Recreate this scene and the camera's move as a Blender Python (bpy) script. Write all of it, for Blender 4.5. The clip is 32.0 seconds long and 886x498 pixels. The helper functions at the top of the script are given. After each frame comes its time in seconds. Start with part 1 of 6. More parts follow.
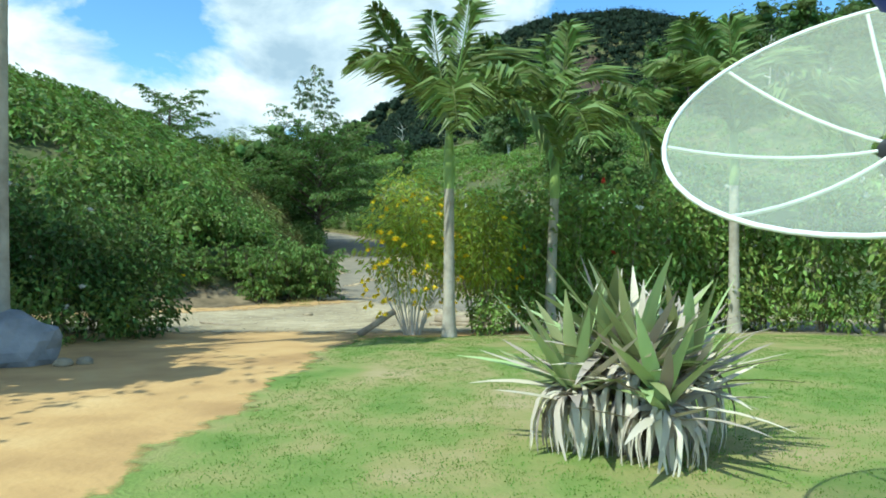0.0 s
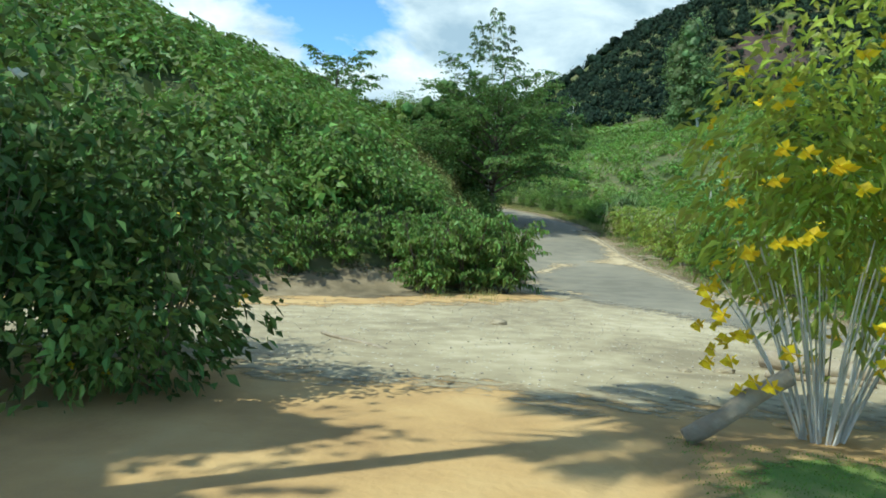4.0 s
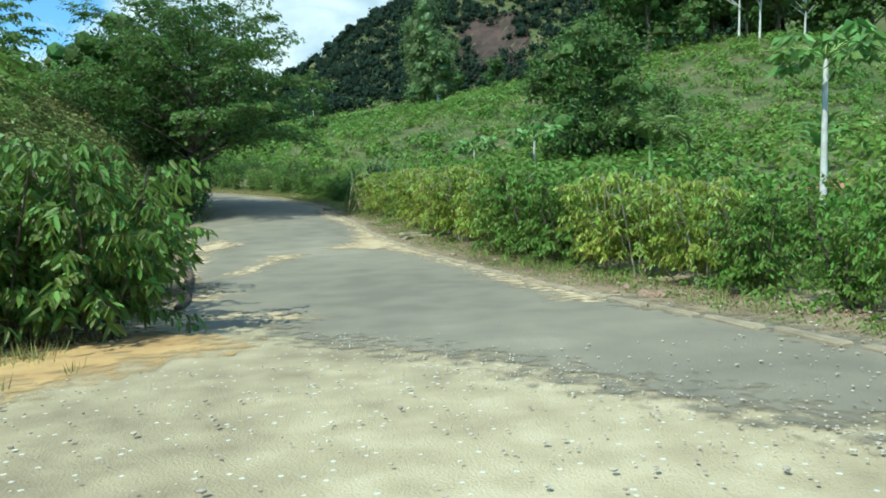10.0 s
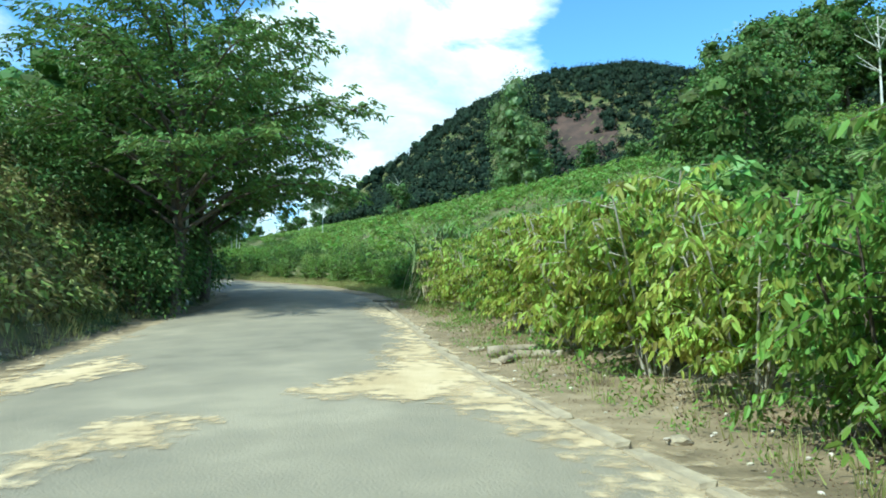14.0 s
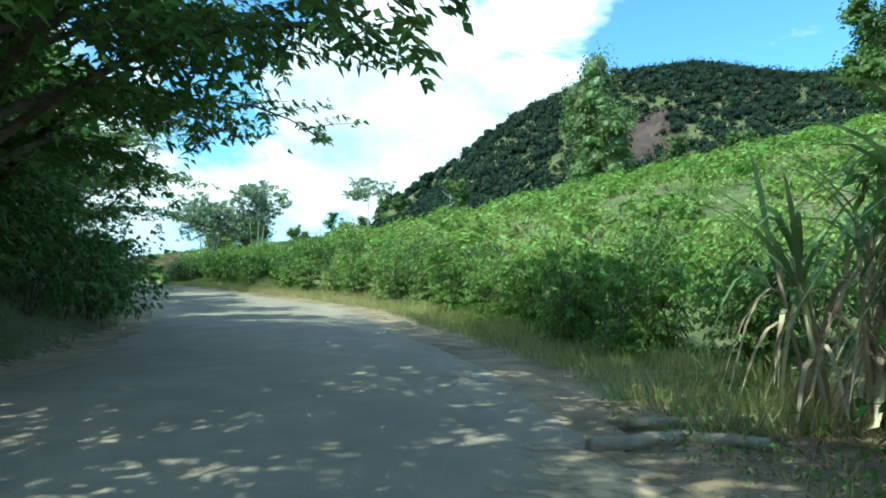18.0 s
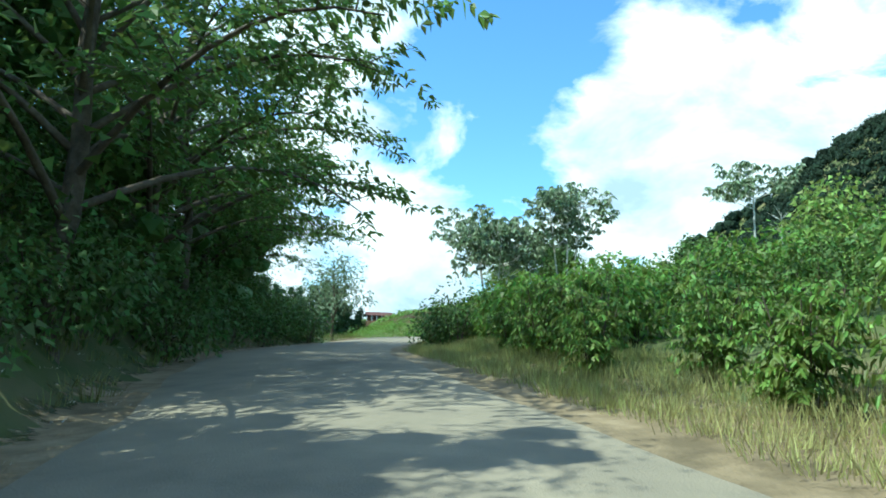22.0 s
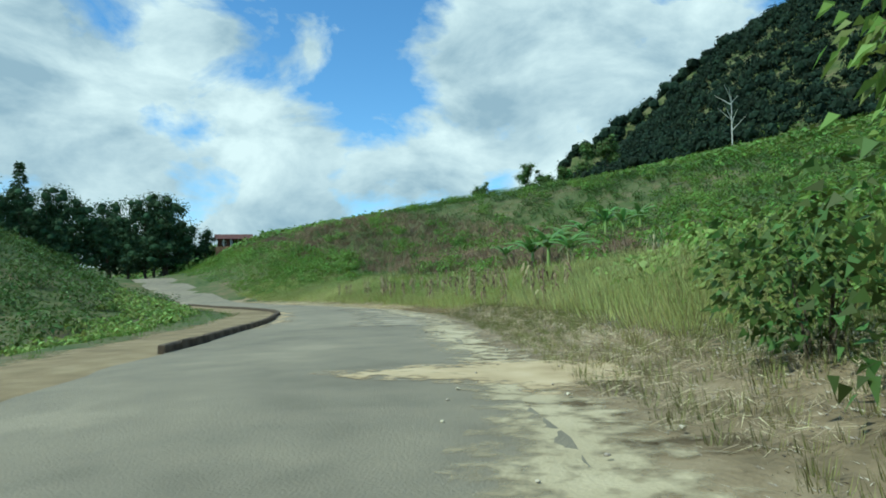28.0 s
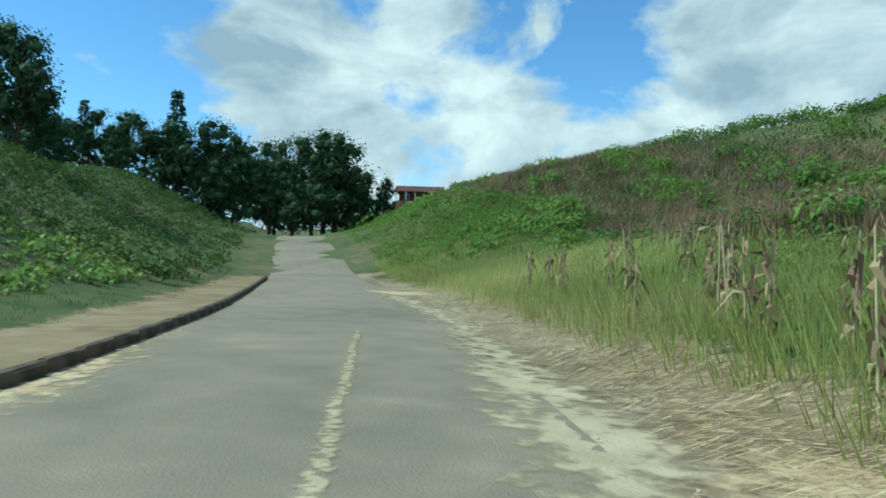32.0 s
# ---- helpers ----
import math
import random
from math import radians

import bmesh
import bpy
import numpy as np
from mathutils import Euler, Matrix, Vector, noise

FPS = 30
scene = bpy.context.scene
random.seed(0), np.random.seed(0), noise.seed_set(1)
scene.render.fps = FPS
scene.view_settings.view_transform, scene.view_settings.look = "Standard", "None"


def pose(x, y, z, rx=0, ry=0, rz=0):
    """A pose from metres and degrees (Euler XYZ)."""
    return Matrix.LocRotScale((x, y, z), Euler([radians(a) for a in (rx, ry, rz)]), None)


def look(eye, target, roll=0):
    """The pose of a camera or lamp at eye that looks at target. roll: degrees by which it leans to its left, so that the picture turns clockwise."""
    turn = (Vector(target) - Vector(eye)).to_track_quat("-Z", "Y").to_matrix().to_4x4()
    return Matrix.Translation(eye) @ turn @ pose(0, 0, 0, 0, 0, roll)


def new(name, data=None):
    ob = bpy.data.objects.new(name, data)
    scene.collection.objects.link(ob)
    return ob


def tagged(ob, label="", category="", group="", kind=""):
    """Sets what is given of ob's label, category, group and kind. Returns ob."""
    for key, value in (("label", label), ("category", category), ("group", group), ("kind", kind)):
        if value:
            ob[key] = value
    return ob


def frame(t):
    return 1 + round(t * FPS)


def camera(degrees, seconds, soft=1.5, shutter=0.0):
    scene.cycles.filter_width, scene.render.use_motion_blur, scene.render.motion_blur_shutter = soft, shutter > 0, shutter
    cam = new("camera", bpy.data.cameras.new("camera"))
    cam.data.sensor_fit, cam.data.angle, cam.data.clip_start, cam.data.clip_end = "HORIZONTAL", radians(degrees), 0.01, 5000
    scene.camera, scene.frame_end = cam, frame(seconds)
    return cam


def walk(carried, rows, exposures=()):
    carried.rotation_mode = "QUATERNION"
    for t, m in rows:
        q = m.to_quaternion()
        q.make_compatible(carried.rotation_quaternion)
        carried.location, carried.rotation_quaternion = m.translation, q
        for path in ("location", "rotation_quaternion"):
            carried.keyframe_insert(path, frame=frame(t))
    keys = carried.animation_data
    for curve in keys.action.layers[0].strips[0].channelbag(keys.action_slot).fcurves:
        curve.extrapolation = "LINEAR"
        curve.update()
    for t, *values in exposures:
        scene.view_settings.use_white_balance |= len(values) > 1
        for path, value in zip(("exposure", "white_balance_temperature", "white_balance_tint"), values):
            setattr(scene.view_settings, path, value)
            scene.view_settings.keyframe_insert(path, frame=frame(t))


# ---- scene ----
cam = camera(64.5, 32.0, soft=1.8)
PATH = [  # seconds, x, y, z, pitch + 90, roll, yaw
    (0.0, 0.00, 0.00, 1.30, 90.0, -0.0, -0.0),
    (0.5, -0.13, 0.93, 1.29, 89.8, 0.3, 2.6),
    (1.0, -0.37, 1.96, 1.26, 89.8, 0.9, 5.0),
    (1.5, -0.65, 2.99, 1.19, 90.3, 1.0, 7.5),
    (2.0, -1.02, 4.15, 1.14, 90.4, 0.5, 10.4),
    (2.5, -1.46, 5.34, 1.09, 90.2, -0.6, 14.0),
    (4.5, -2.52, 9.89, 0.99, 87.7, -3.5, 11.8),
    (5.0, -2.62, 11.02, 0.92, 87.8, -4.3, 9.6),
    (5.5, -2.63, 12.53, 0.90, 88.6, -4.4, 7.8),
    (6.0, -2.67, 13.73, 0.86, 89.1, -4.2, 4.9),
    (6.5, -2.65, 14.65, 0.82, 88.7, -3.8, 1.5),
    (7.0, -2.60, 15.69, 0.77, 88.0, -3.2, -1.2),
    (7.5, -2.56, 16.59, 0.71, 87.2, -2.4, -3.3),
    (8.0, -2.50, 17.43, 0.64, 86.6, -1.5, -4.4),
    (8.5, -2.38, 18.22, 0.57, 86.6, -0.5, -5.1),
    (9.0, -2.28, 19.00, 0.51, 86.9, 0.5, -5.9),
    (9.5, -2.19, 19.77, 0.47, 87.2, 1.4, -6.5),
    (10.0, -2.12, 20.47, 0.45, 87.5, 2.1, -6.9),
    (10.5, -2.05, 21.15, 0.47, 89.5, 2.8, -7.1),
    (11.0, -2.01, 21.90, 0.48, 94.0, 2.9, -7.3),
    (11.5, -1.96, 22.83, 0.45, 95.7, 2.5, -7.5),
    (12.0, -1.77, 24.13, 0.44, 95.3, 1.8, -7.1),
    (12.5, -1.49, 26.15, 0.43, 95.1, 1.3, -6.1),
    (13.0, -1.29, 28.43, 0.47, 95.0, 1.2, -4.2),
    (13.5, -1.37, 30.82, 0.42, 95.4, 1.4, -2.4),
    (14.0, -1.43, 33.25, 0.46, 95.6, 1.6, 0.0),
    (14.5, -1.53, 35.91, 0.57, 95.7, 1.4, 2.9),
    (15.0, -2.26, 38.34, 0.73, 95.4, 1.4, 3.8),
    (15.5, -2.68, 40.86, 0.92, 95.1, 1.1, 4.9),
    (17.5, -4.27, 51.09, 1.73, 96.5, 1.0, 4.8),
    (18.0, -4.64, 53.71, 1.96, 96.4, 0.4, 3.7),
    (18.5, -5.15, 56.57, 2.20, 96.8, -0.0, 5.3),
    (19.0, -5.82, 59.66, 2.48, 96.7, 0.4, 8.7),
    (19.5, -6.77, 62.54, 2.70, 96.7, 0.5, 12.1),
    (20.0, -7.90, 65.63, 2.92, 96.9, 0.1, 15.2),
    (20.5, -9.33, 68.66, 3.17, 97.2, -0.7, 17.6),
    (21.0, -10.73, 71.74, 3.43, 97.8, -1.8, 20.8),
    (21.5, -12.21, 74.77, 3.73, 98.9, -2.0, 24.0),
    (22.0, -13.87, 77.80, 4.00, 100.4, -1.3, 27.0),
    (22.5, -15.92, 81.01, 4.31, 101.1, -1.5, 28.7),
    (23.0, -18.41, 84.31, 4.73, 101.0, -1.2, 28.2),
    (23.5, -20.99, 87.76, 5.24, 100.2, 0.2, 27.7),
    (24.0, -23.60, 91.16, 5.57, 99.3, 1.0, 27.0),
    (24.5, -25.61, 94.63, 5.82, 98.7, 1.4, 25.3),
    (26.5, -32.45, 109.06, 6.94, 98.2, 1.5, 9.8),
    (27.0, -33.87, 112.81, 7.24, 98.8, 1.5, 11.8),
    (27.5, -35.27, 116.65, 7.64, 96.7, 1.9, 14.7),
    (28.0, -37.40, 120.61, 8.06, 93.7, 1.9, 17.0),
    (28.5, -39.30, 124.85, 8.32, 93.7, 1.1, 19.0),
    (29.0, -41.27, 129.29, 8.41, 94.3, 0.3, 19.4),
    (29.5, -43.09, 133.98, 8.46, 93.5, -0.1, 20.6),
    (30.0, -44.84, 138.71, 8.51, 92.1, -0.2, 22.3),
    (30.5, -46.74, 143.37, 8.53, 91.0, -0.4, 24.5),
    (31.0, -48.87, 147.80, 8.56, 90.6, -0.4, 27.4),
    (31.5, -51.13, 152.05, 8.58, 90.9, -1.4, 30.8),
    (32.0, -53.38, 156.10, 8.60, 91.7, -1.8, 34.6),
]
walk(cam, [(t, pose(x, y, z, rx, ry, rz)) for t, x, y, z, rx, ry, rz in PATH],
     [(0.0, 0.42, 5750, -8), (2.0, 0.42, 5750, -8), (5.0, 0.28, 5750, -8), (8.0, 0.28, 5700, -9), (10.0, 0.4, 5600, -11), (13.0, 0.7, 5550, -13),
      (15.5, 0.8, 5550, -13), (18.0, 0.95, 5550, -13), (19.0, 0.5, 5550, -13), (20.0, 0.38, 5600, -12), (21.0, 0.65, 5600, -12), (22.0, 0.85, 5600, -12),
      (23.0, 0.75, 5650, -11), (23.5, 0.55, 5650, -11), (24.0, 0.35, 5650, -11), (26.5, 0.1, 5600, -13), (28.0, -0.08, 5600, -14), (32.0, -0.08, 5600, -14)])

# ---- sky and sun ----
SUN_FROM = Vector((-0.60, -0.54, 1.0)).normalized()
world = bpy.data.worlds.new("sky")
scene.world = world
world.use_nodes = True
wt = world.node_tree
wt.nodes.clear()


def wnode(kind, **values):
    n = wt.nodes.new(kind)
    for key, value in values.items():
        n.inputs[key].default_value = value
    return n


sky = wt.nodes.new("ShaderNodeTexSky")
sky.sky_type, sky.sun_disc = "NISHITA", False
sky.sun_elevation = math.asin(SUN_FROM.z)
sky.sun_rotation = math.atan2(SUN_FROM.x, SUN_FROM.y)
sky.altitude, sky.air_density, sky.dust_density, sky.ozone_density = 900.0, 1.0, 0.2, 3.0
rich = wnode("ShaderNodeHueSaturation", Saturation=1.12, Value=1.65)
coord = wt.nodes.new("ShaderNodeTexCoord")
stretch = wt.nodes.new("ShaderNodeMapping")
stretch.inputs["Scale"].default_value = (1.0, 1.0, 1.7)
stretch.inputs["Location"].default_value = (0.35, 0.2, 0.1)
puffs = wnode("ShaderNodeTexNoise", Scale=4.6, Detail=12.0, Roughness=0.56, Distortion=0.35)
# where the cloud banks stand (azimuth left of +y, elevation, half width, weight)
BANKS = ((0, 20, 16, 0.20), (41, 15, 14, 0.27), (15, 8, 17, 0.22), (23, 24, 10, -0.40), (-33, 19, 18, -0.30), (64, 17, 11, -0.16), (-19, 25, 4, 0.20))
swell = wt.nodes.new("ShaderNodeMath")
swell.operation, swell.inputs[1].default_value, swell.inputs[2].default_value = "MULTIPLY_ADD", 1.8, -0.40
wt.links.new(puffs.outputs["Fac"], swell.inputs[0])
heap = swell.outputs[0]
for az_, el_, wide, weight in BANKS:
    az_, el_ = radians(az_), radians(el_)
    near_ = wt.nodes.new("ShaderNodeVectorMath")
    near_.operation = "DOT_PRODUCT"
    near_.inputs[1].default_value = (-math.sin(az_) * math.cos(el_), math.cos(az_) * math.cos(el_), math.sin(el_))
    wt.links.new(coord.outputs["Generated"], near_.inputs[0])
    fall = wt.nodes.new("ShaderNodeMapRange")
    fall.interpolation_type = "SMOOTHSTEP"
    fall.inputs["From Min"].default_value, fall.inputs["From Max"].default_value = math.cos(radians(wide * 1.35)), math.cos(radians(wide * 0.45))
    fall.inputs["To Min"].default_value, fall.inputs["To Max"].default_value = 0.0, weight
    wt.links.new(near_.outputs["Value"], fall.inputs["Value"])
    more = wt.nodes.new("ShaderNodeMath")
    more.operation = "ADD"
    wt.links.new(heap, more.inputs[0])
    wt.links.new(fall.outputs["Result"], more.inputs[1])
    heap = more.outputs[0]
cover = wt.nodes.new("ShaderNodeValToRGB")
cover.color_ramp.elements[0].position, cover.color_ramp.elements[1].position = 0.48, 0.66
shade = wnode("ShaderNodeTexNoise", Scale=5.5, Detail=9.0, Roughness=0.58, Distortion=0.3)
tone = wt.nodes.new("ShaderNodeValToRGB")
tone.color_ramp.elements[0].position, tone.color_ramp.elements[1].position = 0.36, 0.65
tone.color_ramp.elements[0].color = (3.5, 4.25, 5.1, 1)
tone.color_ramp.elements[1].color = (8.3, 8.4, 8.5, 1)
mixed = wt.nodes.new("ShaderNodeMixRGB")
back = wnode("ShaderNodeBackground", Strength=0.115)
out = wt.nodes.new("ShaderNodeOutputWorld")
for a, b in ((coord.outputs["Generated"], stretch.inputs["Vector"]), (stretch.outputs["Vector"], puffs.inputs["Vector"]),
             (stretch.outputs["Vector"], shade.inputs["Vector"]), (heap, cover.inputs["Fac"]),
             (shade.outputs["Fac"], tone.inputs["Fac"]), (cover.outputs["Color"], mixed.inputs["Fac"]),
             (sky.outputs["Color"], rich.inputs["Color"]), (rich.outputs["Color"], mixed.inputs["Color1"]), (tone.outputs["Color"], mixed.inputs["Color2"]),
             (mixed.outputs["Color"], back.inputs["Color"]), (back.outputs["Background"], out.inputs["Surface"])):
    wt.links.new(a, b)

lamp = bpy.data.lights.new("sun", "SUN")
lamp.energy, lamp.angle, lamp.color = 4.2, radians(0.55), (1.0, 0.95, 0.86)
sun = new("sun", lamp)
sun.matrix_world = look(SUN_FROM * 50, (0, 0, 0))


# ---- materials ----
def material(name, colors, scale=3.0, rough=0.8, bump=0.3, bump_scale=None, detail=6.0, vary=0.0, spec=0.3, metal=0.0, through_light=0.0, speck=None):
    """colors: two to four base colours, laid along a noise at two scales. vary: how far each piece differs."""
    m = bpy.data.materials.new(name)
    m.use_nodes = True
    nt = m.node_tree
    bsdf = nt.nodes["Principled BSDF"]
    where = nt.nodes.new("ShaderNodeTexCoord")
    n1, n2 = nt.nodes.new("ShaderNodeTexNoise"), nt.nodes.new("ShaderNodeTexNoise")
    n1.inputs["Scale"].default_value, n1.inputs["Detail"].default_value = scale, detail
    n2.inputs["Scale"].default_value, n2.inputs["Detail"].default_value = scale * 0.13, 3.0
    add = nt.nodes.new("ShaderNodeMath")
    add.operation = "ADD"
    half = nt.nodes.new("ShaderNodeMath")
    half.operation, half.inputs[1].default_value = "MULTIPLY", 0.5
    ramp = nt.nodes.new("ShaderNodeValToRGB")
    els = ramp.color_ramp.elements
    spots = np.linspace(0.36, 0.64, len(colors))
    while len(els) < len(colors):
        els.new(0.5)
    for el, p, c in zip(els, spots, colors):
        el.position, el.color = float(p), (*c, 1)
    links = nt.links
    links.new(where.outputs["Object"], n1.inputs["Vector"])
    links.new(where.outputs["Object"], n2.inputs["Vector"])
    links.new(n1.outputs["Fac"], add.inputs[0])
    links.new(n2.outputs["Fac"], add.inputs[1])
    links.new(add.outputs[0], half.inputs[0])
    links.new(half.outputs[0], ramp.inputs["Fac"])
    color = ramp.outputs["Color"]
    if vary:
        geo, info = nt.nodes.new("ShaderNodeNewGeometry"), nt.nodes.new("ShaderNodeObjectInfo")
        both = nt.nodes.new("ShaderNodeMath")
        both.operation = "ADD"
        wrap = nt.nodes.new("ShaderNodeMath")
        wrap.operation = "FRACT"
        links.new(geo.outputs["Random Per Island"], both.inputs[0])
        links.new(info.outputs["Random"], both.inputs[1])
        links.new(both.outputs[0], wrap.inputs[0])
        span = nt.nodes.new("ShaderNodeMapRange")
        span.inputs["To Min"].default_value, span.inputs["To Max"].default_value = 1 - vary, 1 + vary
        links.new(wrap.outputs[0], span.inputs["Value"])
        hsv = nt.nodes.new("ShaderNodeHueSaturation")
        hue = nt.nodes.new("ShaderNodeMapRange")
        hue.inputs["To Min"].default_value, hue.inputs["To Max"].default_value = 0.5 - 0.035 * vary / 0.4, 0.5 + 0.02 * vary / 0.4
        links.new(wrap.outputs[0], hue.inputs["Value"])
        links.new(hue.outputs["Result"], hsv.inputs["Hue"])
        links.new(span.outputs["Result"], hsv.inputs["Value"])
        links.new(color, hsv.inputs["Color"])
        color = hsv.outputs["Color"]
    if speck:
        n3 = nt.nodes.new("ShaderNodeTexVoronoi")
        n3.inputs["Scale"].default_value = speck[0]
        cut = nt.nodes.new("ShaderNodeMath")
        cut.operation, cut.inputs[1].default_value = "LESS_THAN", speck[1]
        mix = nt.nodes.new("ShaderNodeMixRGB")
        mix.inputs["Color2"].default_value = (*speck[2], 1)
        links.new(where.outputs["Object"], n3.inputs["Vector"])
        links.new(n3.outputs["Distance"], cut.inputs[0])
        links.new(cut.outputs[0], mix.inputs["Fac"])
        links.new(color, mix.inputs["Color1"])
        color = mix.outputs["Color"]
    links.new(color, bsdf.inputs["Base Color"])
    bsdf.inputs["Roughness"].default_value, bsdf.inputs["Metallic"].default_value = rough, metal
    bsdf.inputs["Specular IOR Level"].default_value = spec
    if bump:
        nb, bm_ = nt.nodes.new("ShaderNodeTexNoise"), nt.nodes.new("ShaderNodeBump")
        nb.inputs["Scale"].default_value, nb.inputs["Detail"].default_value = bump_scale or scale * 4, 6.0
        bm_.inputs["Strength"].default_value, bm_.inputs["Distance"].default_value = bump, 0.03
        links.new(where.outputs["Object"], nb.inputs["Vector"])
        links.new(nb.outputs["Fac"], bm_.inputs["Height"])
        links.new(bm_.outputs["Normal"], bsdf.inputs["Normal"])
    if through_light:
        glow = nt.nodes.new("ShaderNodeBsdfTranslucent")
        blend = nt.nodes.new("ShaderNodeMixShader")
        blend.inputs["Fac"].default_value = through_light
        links.new(color, glow.inputs["Color"])
        links.new(bsdf.outputs["BSDF"], blend.inputs[1])
        links.new(glow.outputs["BSDF"], blend.inputs[2])
        links.new(blend.outputs[0], nt.nodes["Material Output"].inputs["Surface"])
    return m


def leaf_material(name, a, b, vary=0.4, rough=0.45, spec=0.35, light=0.25):
    return material(name, (a, b), 0.9, rough, 0, vary=vary, spec=spec, through_light=light)


